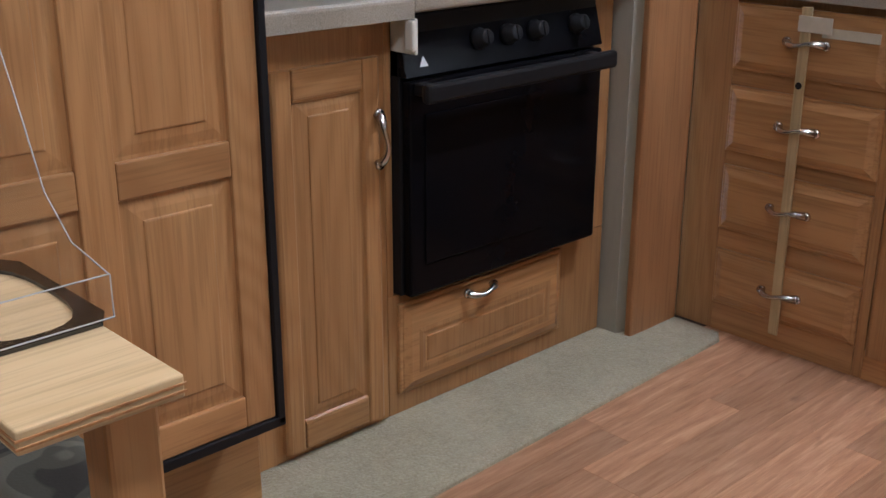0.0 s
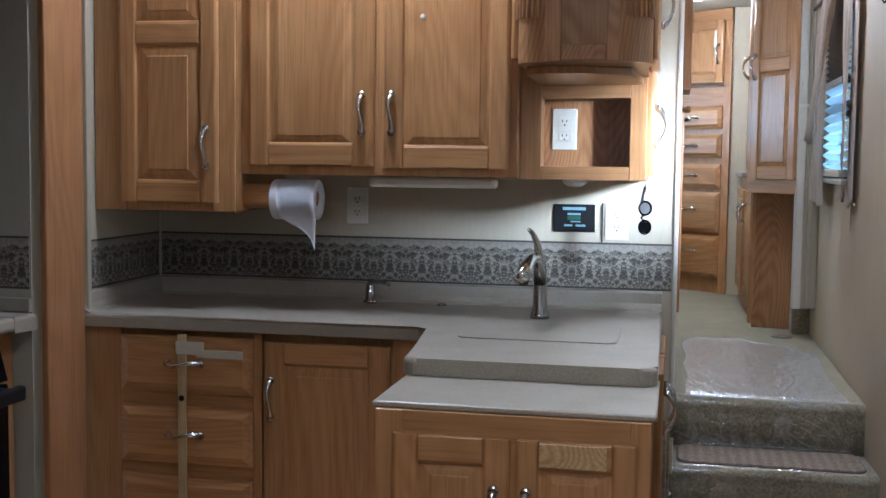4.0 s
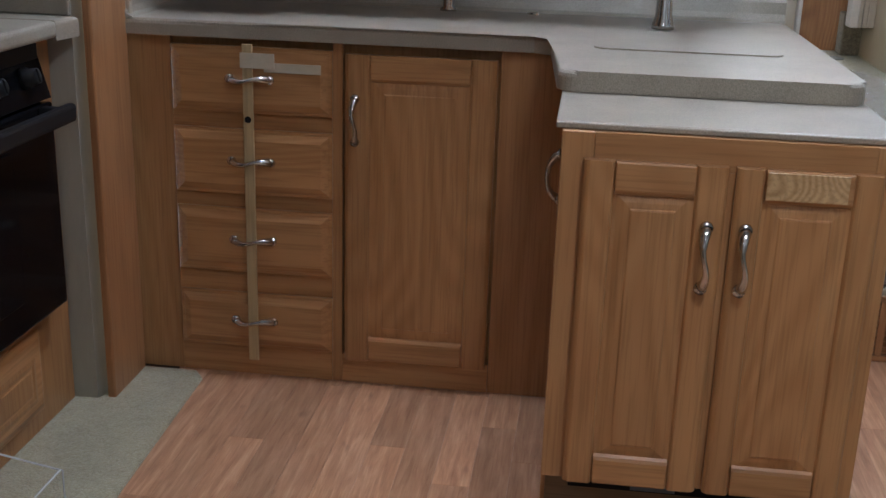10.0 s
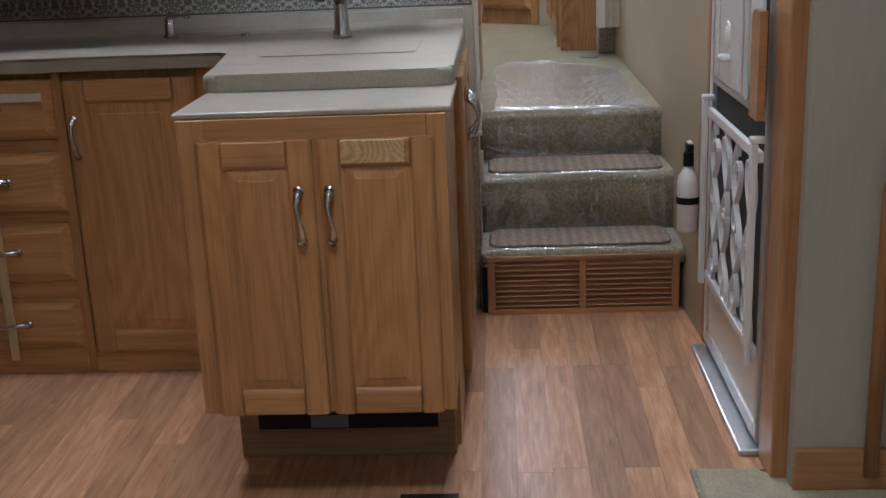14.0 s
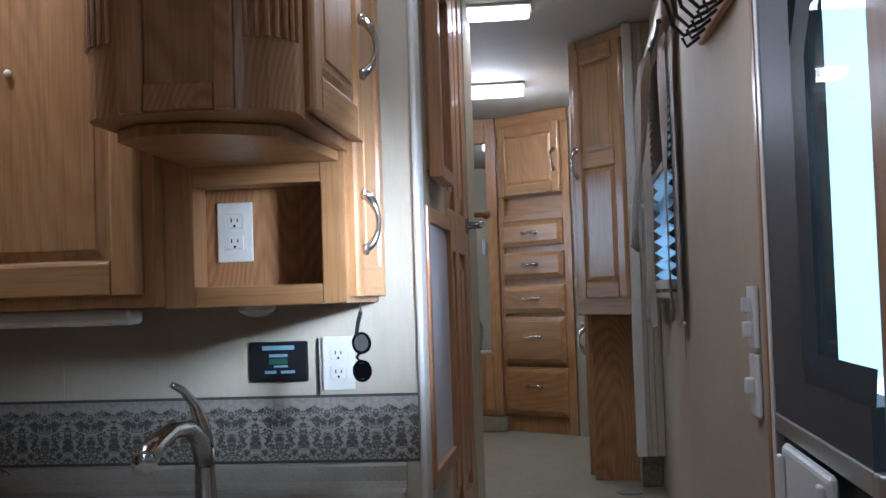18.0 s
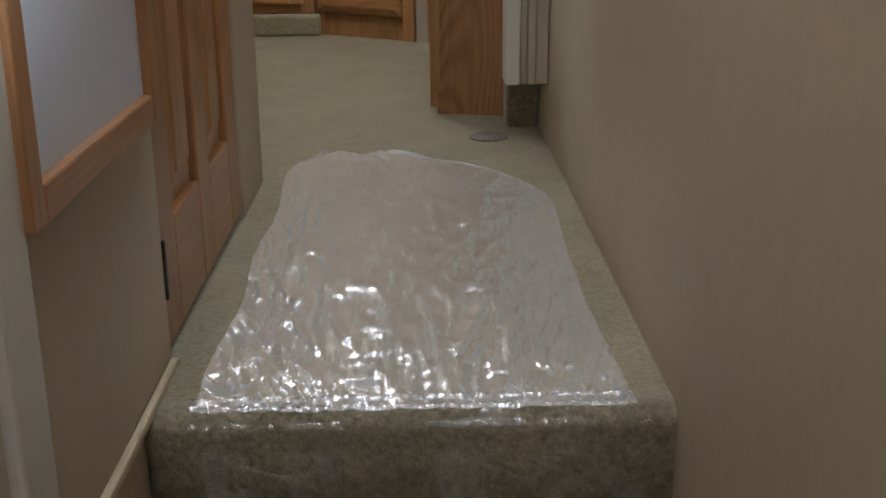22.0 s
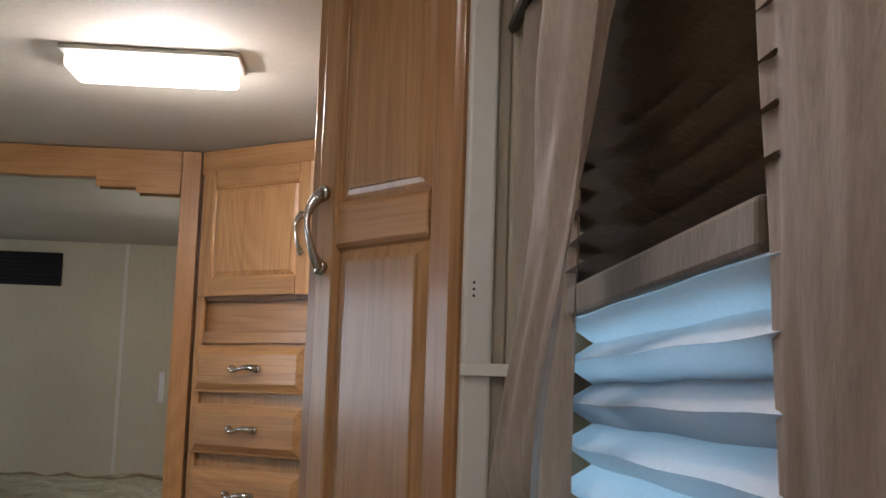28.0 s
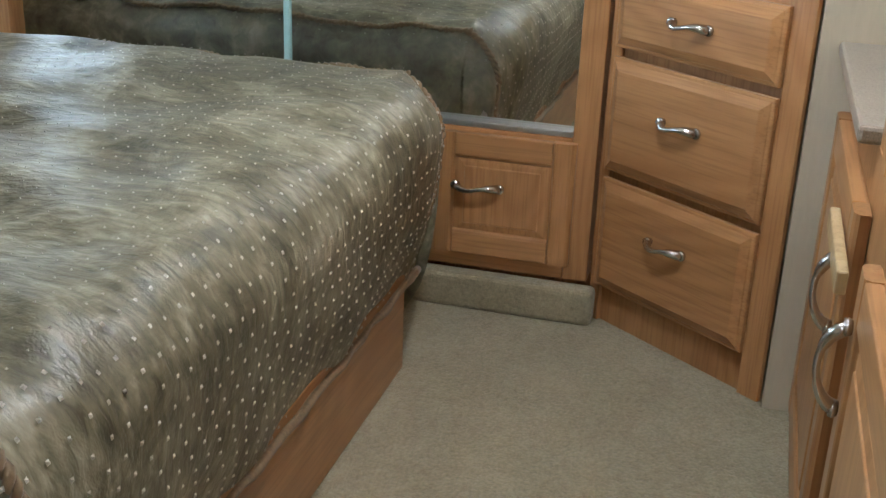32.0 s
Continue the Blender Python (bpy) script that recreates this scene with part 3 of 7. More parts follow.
def panel_door(parent, m, w, h, splits=(), stile=0.055, rail=0.058, handle=None, thick=0.021, up=OAK, flat=OAK_X, slope=0.028, label=""):
    """A frame-and-panel cabinet door: stiles, rails and a raised field in each opening; x to the right, front at y = 0."""
    door = part("door", boxm(0.002, w - 0.002, thick + 0.0002, thick + 0.002, 0.002, h - 0.002), up, parent, label, m)
    part("stile", frame_bar(stile, h, thick, 0.010, 0.007), up, door)
    bm = frame_bar(stile, h, thick, 0.010, 0.007)
    for v in bm.verts:
        v.co.x = w - v.co.x
    part("stile", bm, up, door)
    zs = [(0.0, rail)] + [(s - rail / 2, s + rail / 2) for s in splits] + [(h - rail, h)]
    span = w - 2 * stile - 0.0008
    for k, (a, b) in enumerate(zs):
        bm = boxm(0, span, 0.0009, thick, a, b, 0.003)
        # moulded top edge of the lowest rail, both edges of a middle one
        part("rail", bm, flat, door, "", at(stile + 0.0004, 0, 0))
        if k + 1 < len(zs):
            part("moulding", sweep_x(span, b - 0.001, 0.0085), flat, door, "", at(stile + 0.0004, 0, 0))
        if k:
            part("moulding", sweep_x(span, a + 0.001, -0.0085), flat, door, "", at(stile + 0.0004, 0, 0))
    for (a0, a1), (b0, b1) in zip(zs, zs[1:]):
        part("panel", raised(w - 2 * stile, b0 - a1, slope), up, door, "", at(stile, 0, a1))
    if handle:
        x, z, level = handle
        add_pull(door, x, z, level)
    return door


def sweep_x(span, z, up):
    """A thin sloped bead along x that leads from a rail's face down to the field."""
    bm = bmesh.new()
    prof = [(0.0012, z), (0.0032, z + up * 0.5), (0.0082, z + up), (0.0100, z + up), (0.0100, z)]
    ends = [[bm.verts.new((x, y, zz)) for y, zz in prof] for x in (0.0002, span - 0.0002)]
    for i in range(5):
        bm.faces.new((ends[0][i], ends[0][(i + 1) % 5], ends[1][(i + 1) % 5], ends[1][i]))
    bm.faces.new(ends[0])
    bm.faces.new(ends[1][::-1])
    return bm


def drawer_front(parent, m, w, h, handle=True, level=True, length=0.10, mat=OAK_X, rise=0.0):
    """A lipped drawer front: a step at the rim, then a slope up to a flat field."""
    d = part("drawer_front", stack(w, h, [(0, 0.022), (0, 0.0125), (0.003, 0.0105), (0.008, 0.0100), (0.010, 0.0080), (0.024, 0.0012), (0.027, 0.0)]), mat, parent, "", m)
    if handle:
        add_pull(d, w / 2, h / 2 + rise, level, length)
    return d


def outlet(name, m, label, rows=2, mat=IVORY, wide=0.070, high=0.114):
    """A duplex socket plate on y = 0, facing -y."""
    t = thing(name, m, label, "socket")
    part("plate", boxm(-wide / 2, wide / 2, -0.006, -0.001, -high / 2, high / 2, 0.0025), mat, t)
    for k in range(rows):
        z = (k - (rows - 1) / 2) * 0.040
        face = part("receptacle", boxm(-0.017, 0.017, -0.0085, -0.0062, z - 0.014, z + 0.014, 0.003), mat, t)
        for x, hh in ((-0.006, 0.008), (0.006, 0.0065)):
            part("slot", boxm(x - 0.0012, x + 0.0012, -0.0092, -0.0087, z - hh / 2 + 0.003, z + hh / 2 + 0.003), BLACK_MATT, face)
        part("slot", lathe(bmesh.new(), [(0.0026, -0.0092), (0.0026, -0.0087)], 10, (0, 0, z - 0.008), "y"), BLACK_MATT, face)
    return t


def ceiling_lamp(name, m, label, w, d, h=0.035):
    t = thing(name, m, label, "ceiling light")
    part("base", boxm(-w / 2, w / 2, -d / 2, d / 2, -0.012, -0.001, 0.004), WHITE, t)
    bm = boxm(-w / 2 + 0.012, w / 2 - 0.012, -d / 2 + 0.006, d / 2 - 0.006, -h, -0.0125, 0.012, 3)
    part("diffuser", bm, LAMP, t, "lit white diffuser", None, True)
    return t


# ---- the shell: floors, walls, ceilings ----
X_BACK, Y_LEFT, Y_RIGHT, Y_HALL, Z_UP, Z_CEIL, Z_FAR = 3.13, 2.29, -0.015, 0.62, 0.578, 2.455, 2.31


def wall(name, x0, x1, y0, y1, z0, z1, mat, label):
    return solid(name, boxm(x0, x1, y0, y1, z0, z1), mat, label, "wall", "structure")


# kitchen back wall, with the hall opening beside it
wall("wall_kitchen", X_BACK, X_BACK + 0.06, Y_HALL + 0.001, Y_LEFT + 0.6, 0.0, Z_CEIL, WALL, "beige vinyl wall behind the kitchen counter")
wall("wall_kitchen_side", 2.62, X_BACK - 0.001, Y_LEFT, Y_LEFT + 0.07, 0.0, Z_CEIL, WALL, "beige vinyl wall at the end of the counter")
# wall above and beside the slide-out opening
wall("wall_slide_head", -3.0, 2.619, Y_LEFT + 0.004, Y_LEFT + 0.07, 2.06, Z_CEIL, WALL, "beige wall over the kitchen slide-out")
wall("wall_slide_end", 2.40, 2.46, Y_LEFT + 0.02, 2.98, 0.0, 2.05, WALL_SLIDE, "grey-green end wall of the kitchen slide-out")
wall("wall_slide_back", -3.0, 2.399, 2.92, 2.98, 0.0, 2.05, WALL_SLIDE, "grey-green back wall of the kitchen slide-out")
solid("ceiling_slide", boxm(-3.0, 2.399, Y_LEFT + 0.02, 2.919, 1.935, 1.98), WALL_SLIDE, "low ceiling of the kitchen slide-out", "ceiling", "structure")
wall("wall_living_left", -3.0, -0.2, Y_LEFT + 0.0, Y_LEFT + 0.003, 0.0, 2.06, WALL, "beige wall of the living area")
wall("wall_living_back", -3.06, -3.001, -1.2, 3.0, 0.0, Z_CEIL, WALL, "beige wall behind the living area")
# right-hand side: hall wall, entry door opening, slide-out for the living area
DX0, DX1, DZ = 2.03, 2.72, 1.93
solid("wall_right_hall", prism(bmesh.new(), [(2.808, -0.090), (3.95, -0.065), (3.95, Y_RIGHT), (3.50, Y_RIGHT), (2.808, -0.040)], 0.0, Z_CEIL), WALL_HALL, "tan vinyl wall beside the steps", "wall", "structure")
wall("wall_right_under_window", 3.951, 5.35, Y_RIGHT - 0.05, Y_RIGHT, 0.0, 1.315, WALL_HALL, "tan vinyl wall under the hall window")
wall("wall_right_over_window", 3.951, 5.35, Y_RIGHT - 0.05, Y_RIGHT, 2.02, Z_CEIL, WALL_HALL, "tan vinyl wall over the hall window")
wall("wall_right_window_near", 3.951, 4.12, Y_RIGHT - 0.05, Y_RIGHT, 1.3151, 2.0199, WALL_HALL, "tan vinyl wall beside the hall window")
wall("wall_right_window_far", 4.80, 5.35, Y_RIGHT - 0.05, Y_RIGHT, 1.3151, 2.0199, WALL_HALL, "tan vinyl wall beside the hall window")
wall("wall_right_over_door", DX0 - 0.10, 2.8075, Y_RIGHT - 0.05, Y_RIGHT, DZ, Z_CEIL, WALL_HALL, "tan vinyl wall over the entry door")
wall("wall_slide_right_end", 1.86, 1.90, -1.15, -0.072, 0.0, Z_CEIL, WALL_SLIDE, "grey-green end wall of the living slide-out")
wall("wall_slide_right_back", -3.0, 1.859, -1.15, -1.10, 0.0, Z_CEIL, WALL_SLIDE, "grey-green wall of the living slide-out")
wall("wall_bedroom_right", 5.351, 7.6, -0.065, Y_RIGHT, 0.0, Z_CEIL, WALL_HALL, "tan wall behind the wardrobe")
wall("wall_bedroom_front", 7.55, 7.6, Y_RIGHT, 3.2, 0.0, Z_CEIL, WALL, "beige wall at the front of the bedroom")
wall("wall_bedroom_left", 4.50, 7.549, 3.15, 3.2, 0.0, 1.40, WALL, "beige wall at the head of the bed")
wall("wall_bedroom_left_top", 4.50, 7.549, 3.15, 3.2, 2.05, Z_CEIL, WALL, "beige wall over the bedroom window")
wall("wall_bedroom_left_a", 4.50, 5.4, 3.15, 3.2, 1.4001, 2.0499, WALL, "beige wall beside the bedroom window")
wall("wall_bedroom_left_b", 6.4, 7.549, 3.15, 3.2, 1.4001, 2.0499, WALL, "beige wall beside the bedroom window")
# bath between kitchen and bedroom
wall("wall_hall_left_near", X_BACK + 0.0605, 3.695, Y_HALL, Y_HALL + 0.06, 0.0, Z_CEIL, WALL_HALL, "tan vinyl wall beside the steps")
wall("wall_hall_left_far", 4.365, 4.63, Y_HALL, Y_HALL + 0.06, 0.5, Z_CEIL, WALL_HALL, "tan vinyl wall beyond the bath door")
wall("wall_hall_over_door", 3.6951, 4.3649, Y_HALL, Y_HALL + 0.06, 2.44, Z_CEIL, WALL_HALL, "tan wall over the bath door")
wall("wall_bath_bedroom", 4.57, 4.63, Y_HALL + 0.061, 3.149, 0.5, Z_CEIL, WALL, "beige wall between bath and bedroom")

# ceilings
wall("wall_soffit", 2.86, 3.1295, 0.70, Y_LEFT - 0.001, 2.24, Z_CEIL - 0.0005, WALL, "beige furred-out wall over the kitchen cabinets")
VX0, VX1, VY0, VY1 = 1.96, 2.39, 1.34, 1.77
bm = bmesh.new()
for x0, x1, y0, y1 in ((-3.0, VX0, -1.15, 3.0), (VX1, 3.95, -1.15, 3.0), (VX0, VX1, -1.15, VY0), (VX0, VX1, VY1, 3.0)):
    block(bm, x0, x1, y0, y1, Z_CEIL, Z_CEIL + 0.04)
solid("ceiling_main", bm, CEIL, "cream ceiling board over kitchen and steps", "ceiling", "structure")
bm = bmesh.new()
rows = [[bm.verts.new((x, y, z)) for x, z in ((3.95, Z_CEIL), (4.24, Z_FAR), (4.24, Z_FAR + 0.04), (3.95, Z_CEIL + 0.04))] for y in (-0.06, 3.2)]
for i in range(4):
    bm.faces.new((rows[0][i], rows[0][(i + 1) % 4], rows[1][(i + 1) % 4], rows[1][i]))
bm.faces.new(rows[0])
bm.faces.new(rows[1][::-1])
solid("ceiling_drop", bm, CEIL, "cream face where the ceiling drops to the bedroom", "ceiling", "structure")
solid("ceiling_bedroom", boxm(4.2401, 7.6, -0.06, 3.2, Z_FAR, Z_FAR + 0.04), CEIL, "cream ceiling board over the bedroom", "ceiling", "structure")

bm = bmesh.new()
prism(bm, [(Y_LEFT + 0.003, 2.30), (Y_LEFT + 0.003, Z_CEIL - 0.0006), (2.10, Z_CEIL - 0.0006), (2.16, 2.437), (2.22, 2.40)][::-1], -2.99, 2.859)
solid("ceiling_cove", bm, CEIL, "cream cove between wall and ceiling", "ceiling", "structure", Matrix(((0, 0, 1, 0), (1, 0, 0, 0), (0, 1, 0, 0), (0, 0, 0, 1))))
rv_ = thing("roof_vent", at((VX0 + VX1) / 2, (VY0 + VY1) / 2, Z_CEIL), "white framed roof vent with a pale translucent lid", "roof vent")
hw = (VX1 - VX0) / 2
for x0, x1, y0, y1 in ((-hw - 0.02, -hw + 0.012, -hw - 0.02, hw + 0.02), (hw - 0.012, hw + 0.02, -hw - 0.02, hw + 0.02), (-hw + 0.0125, hw - 0.0125, -hw - 0.02, -hw + 0.012), (-hw + 0.0125, hw - 0.0125, hw - 0.012, hw + 0.02)):
    part("flange", boxm(x0, x1, y0, y1, -0.008, -0.0008, 0.003), WHITE, rv_)
for x0, x1, y0, y1 in ((-hw + 0.001, -hw + 0.010, -hw, hw), (hw - 0.010, hw - 0.001, -hw, hw), (-hw + 0.0105, hw - 0.0105, -hw + 0.001, -hw + 0.010), (-hw + 0.0105, hw - 0.0105, hw - 0.010, hw - 0.001)):
    part("shaft", boxm(x0, x1, y0, y1, 0.0, 0.11), WHITE, rv_)
part("lid", boxm(-hw - 0.01, hw + 0.01, -hw - 0.01, hw + 0.01, 0.111, 0.118, 0.003), SHADE_DAY, rv_, "pale translucent lid")

# floors
solid("floor_base", boxm(-3.0, 3.3, -1.15, 2.95, -0.06, -0.006), plain("subfloor", (0.10, 0.05, 0.03), 0.6), "vinyl floor under the planks", "floor", "structure")
solid("floor_upper", boxm(3.56, 7.6, -0.06, 3.2, 0.40, Z_UP), CARPET, "sage carpet of the hall and bedroom", "floor", "structure")
solid("floor_slide_carpet", prism(bmesh.new(), [(-3.0, 2.00), (-0.5, 2.03), (1.5, 2.065), (2.57, 2.10), (2.612, 2.13), (2.612, 2.29), (2.40, 2.30), (2.40, 2.92), (-3.0, 2.92)], -0.005, 0.008, 0.006), CARPET_MAIN, "sage carpet strip in front of the kitchen slide-out", "floor", "structure")
solid("floor_living_carpet", prism(bmesh.new(), [(-3.0, 0.10), (1.955, 0.12), (1.955, -0.02), (1.90, -0.05), (1.859, -1.10), (-3.0, -1.10)], -0.005, 0.014, 0.008), CARPET_MAIN, "sage carpet of the living slide-out", "floor", "structure")
solid("carpet_edge", boxm(-3.0, 1.965, 0.12, 0.13, -0.004, 0.007, 0.003), STEP_CARPET, "dark edge strip of the carpet", "trim", "structure")

# trims
solid("baseboard", boxm(1.842, 1.8595, -1.09, -0.074, 0.014, 0.11, 0.004), OAK_DARK_Y, "oak baseboard on the slide-out wall", "trim", "structure")
solid("corner_post", boxm(X_BACK - 0.010, X_BACK + 0.066, Y_HALL - 0.014, Y_HALL + 0.0005, 0.59, Z_CEIL, 0.005), GREY_TRIM, "off-white corner moulding at the end of the kitchen wall", "trim", "structure")
solid("slide_stop_post", boxm(2.612, 2.632, Y_LEFT - 0.03, Y_LEFT - 0.001, 0.925, 2.15, 0.003), TAN_TRIM, "off-white strip beside the oak post", "trim", "structure")


# ---- kitchen slide-out: oak surround ----
surround = thing("slide_out_trim", at(0, 0, 0), "varnished oak trim round the kitchen slide-out opening", "trim", "", "structure")
part("post", boxm(2.41, 2.610, Y_LEFT - 0.022, Y_LEFT - 0.001, 0.0, 1.915, 0.005), OAK_DARK, surround)
part("header", boxm(-2.9, 2.384, Y_LEFT - 0.022, Y_LEFT + 0.002, 1.915, 2.045, 0.004), OAK_X, surround)
part("header_end", boxm(2.388, 2.610, Y_LEFT - 0.022, Y_LEFT + 0.002, 1.917, 2.045, 0.004), OAK, surround)
CROWN = [(0.0, 0.0), (0.014, 0.0), (0.014, 0.028), (0.020, 0.034), (0.026, 0.060), (0.050, 0.092), (0.062, 0.100), (0.062, 0.118), (0.0, 0.118)]
part("crown", sweep(bmesh.new(), CROWN, [(-2.9, Y_LEFT - 0.022, 2.043), (2.61, Y_LEFT - 0.022, 2.043), (2.61, Y_LEFT + 0.002, 2.043)]), OAK_DARK_X, surround)
bm = bmesh.new()
for i in range(150):
    x = 2.60 - i * 0.017
    block(bm, x - 0.0105, x, Y_LEFT - 0.042, Y_LEFT - 0.0355, 2.046, 2.066)
tagged(part("dentil_strip", bm, OAK_X, surround, "row of small square beads"), kind="stuff")

# ---- refrigerator with oak panels ----
fr = thing("refrigerator", at(0, 0, 0), "refrigerator faced with raised oak panels in a black frame", "refrigerator")
part("body", boxm(0.62, 1.232, 2.18, 2.88, 0.24, 1.90, 0.004), BLACK_MATT, fr)
def fridge_door(z0, z1, split):
    w, h = 0.585, z1 - z0
    d = part("door", boxm(0.002, w - 0.002, 0.0202, 0.0215, 0.002, h - 0.002), OAK, fr, "oak-faced refrigerator door", at(0.635, 2.157, z0))
    for a, b in ((0, 0.06), (w / 2 - 0.032, w / 2 + 0.032), (w - 0.06, w)):
        part("stile", boxm(a, b, 0, 0.02, 0, h, 0.003), OAK, d)
    zs = [(0.0, 0.06)] + [(s - 0.03, s + 0.03) for s in split] + [(h - 0.06, h)]
    for a, b in zs:
        for c0, c1 in ((0.06, w / 2 - 0.032), (w / 2 + 0.032, w - 0.06)):
            part("rail", boxm(c0 + 0.0004, c1 - 0.0004, 0.0004, 0.02, a, b, 0.003), OAK_X, d)
    for (a0, a1), (b0, b1) in zip(zs, zs[1:]):
        for c0, c1 in ((0.06, w / 2 - 0.032), (w / 2 + 0.032, w - 0.06)):
            part("panel", raised(c1 - c0, b0 - a1, 0.032), OAK, d, "", at(c0, 0, a1))
fridge_door(0.255, 1.235, (0.487,))
fridge_door(1.25, 1.89, ())
part("edge_frame", boxm(1.2215, 1.236, 2.150, 2.179, 0.24, 1.90, 0.002), BLACK_MATT, fr)
part("bottom_frame", boxm(0.62, 1.236, 2.150, 2.179, 0.236, 0.2545, 0.002), BLACK_MATT, fr)
part("plinth", boxm(0.62, 1.255, 2.27, 2.88, 0.008, 0.2359, 0.003), OAK_X, fr, "oak plinth panel")

# ---- pantry and stove base ----
pan = thing("pantry_cabinet", at(0, 0, 0), "narrow oak base cabinet beside the refrigerator", "cabinet")
part("body", boxm(1.2555, 1.664, 2.366, 2.90, 0.008, 0.899, 0.003), OAK, pan)
panel_door(pan, at(1.375, 2.346, 0.03), 0.265, 0.795, stile=0.048, handle=(0.252, 0.63, False))
sto = thing("stove_base_cabinet", at(0, 0, 0), "oak base cabinet holding the oven, with a drawer below", "cabinet")
part("body", boxm(1.6645, 2.395, 2.366, 2.90, 0.008, 0.296, 0.003), OAK, sto)
part("side_stile", boxm(2.305, 2.395, 2.366, 2.90, 0.2965, 0.899, 0.003), OAK, sto)
part("left_stile", boxm(1.6645, 1.682, 2.366, 2.90, 0.2965, 0.899, 0.002), OAK, sto)
d = drawer_front(sto, at(1.69, 2.346, 0.06), 0.535, 0.215, False)
add_pull(d, 0.235, 0.195, True, 0.085)
part("panel", raised(0.46, 0.13, 0.028, 0.004, 0.010), OAK, d, "", pose(0.037, -0.0035, 0.03))

ov = thing("oven", at(0, 0, 0), "black enamel gas range with four knobs and a bar handle", "oven")
part("body", boxm(1.685, 2.302, 2.345, 2.90, 0.30, 0.90, 0.004), BLACK_MATT, ov)
part("door", boxm(1.690, 2.300, 2.318, 2.344, 0.302, 0.770, 0.006), BLACK, ov, "black glass oven door")
part("door_window", boxm(1.73, 2.10, 2.314, 2.3178, 0.37, 0.70, 0.003), BLACK, ov)
bm = bmesh.new()
for x in (1.715, 2.245):
    block(bm, x - 0.014, x + 0.014, 2.272, 2.3178, 0.742, 0.768, 0.004)
block(bm, 1.68, 2.275, 2.250, 2.274, 0.735, 0.775, 0.008)
part("door_handle", bm, BLACK_MATT, ov, "black bar handle")
bm = bmesh.new()
v = [bm.verts.new(p) for p in ((1.685, 2.322, 0.778), (2.302, 2.322, 0.778), (2.302, 2.352, 0.888), (1.685, 2.352, 0.888), (1.685, 2.40, 0.778), (2.302, 2.40, 0.778), (2.302, 2.40, 0.888), (1.685, 2.40, 0.888))]
for q in ((0, 1, 2, 3), (4, 7, 6, 5), (0, 4, 5, 1), (3, 2, 6, 7), (0, 3, 7, 4), (1, 5, 6, 2)):
    bm.faces.new([v[i] for i in q])
panel_ = part("control_panel", bm, BLACK, ov)
for x in (1.90, 1.99, 2.075, 2.215):
    k = lathe(bmesh.new(), [(0.023, 0.0), (0.023, -0.010), (0.019, -0.016), (0.017, -0.032), (0.014, -0.034)], 20, (0, 0, 0), "y")
    block(k, -0.003, 0.003, -0.037, -0.033, -0.015, 0.015, 0.001)
    part("knob", k, BLACK_MATT, panel_, "", pose(x, 2.336, 0.832, -15, 0, 0), True)
bm = bmesh.new()
for x, s in ((1.735, 0.012),):
    v = [bm.verts.new(p) for p in ((x - s, 2.3235, 0.796), (x + s, 2.3235, 0.796), (x, 2.3275, 0.818))]
    bm.faces.new(v)
part("badge", bm, WHITE, panel_, "small white triangular badge")
part("hob", boxm(1.69, 2.298, 2.36, 2.88, 0.9005, 0.908, 0.003), BLACK, ov)
solid("stove_cover", boxm(1.6855, 2.3025, 2.296, 2.90, 0.9085, 0.945, 0.010, 3), LAMINATE, "grey-beige laminate cover laid over the hob", "cover")
bm = bmesh.new()
prism(bm, [(1.30, 2.30), (1.675, 2.285), (1.684, 2.30), (1.684, 2.905), (1.30, 2.905)], 0.902, 0.945, 0.010, 3)
solid("stove_counter", bm, LAMINATE, "grey-beige laminate counter beside the range", "counter")
bm = bmesh.new()
prism(bm, [(2.3035, 2.30), (2.385, 2.285), (2.3995, 2.30), (2.3995, 2.905), (2.3035, 2.905)], 0.902, 0.945, 0.010, 3)
block(bm, 2.388, 2.3992, 2.31, 2.90, 0.946, 0.985, 0.003)
solid("stove_counter_end", bm, LAMINATE, "grey-beige laminate counter at the end of the range", "counter")
bm = bmesh.new()
block(bm, 1.6755, 1.6845, 2.285, 2.36, 0.83, 0.9015, 0.003)
block(bm, 1.66, 1.672, 2.275, 2.30, 0.84, 0.90, 0.004)
solid("counter_bracket", bm, IVORY, "ivory plastic clip under the counter edge by the range", "bracket")

mw = thing("microwave", at(0, 0, 0), "black built-in microwave over the range", "microwave")
part("body", boxm(1.40, 2.085, 2.37, 2.90, 1.41, 1.78, 0.006), BLACK_MATT, mw)
part("door", boxm(1.40, 1.94, 2.340, 2.3695, 1.415, 1.775, 0.008), BLACK, mw)
part("control_panel", boxm(1.944, 2.085, 2.344, 2.3695, 1.415, 1.775, 0.008), BLACK, mw)
bm = bmesh.new()
tube(bm, [(2.0, 2.343, 1.46), (2.0, 2.315, 1.49), (2.0, 2.305, 1.59), (2.0, 2.315, 1.70), (2.0, 2.343, 1.73)], 0.011, 10)
part("door_handle", bm, BLACK, mw, "curved black handle", None, True)
cab = thing("over_range_cabinet", at(0, 0, 0), "oak cabinet box over the microwave", "cabinet")
# Darker print oak puts the dimness over the microwave into the colour.
part("body", boxm(1.35, 2.10, 2.72, 2.90, 1.782, 1.934, 0.003), OAK_PRINT_AND_SHADE, cab)

# wallpaper border
def border(name, m, length):
    return solid(name, boxm(0, length, -0.0016, 0.0, -0.0715, 0.0715), DAMASK, "dark damask scroll wallpaper border", "wallpaper border", "structure", m)


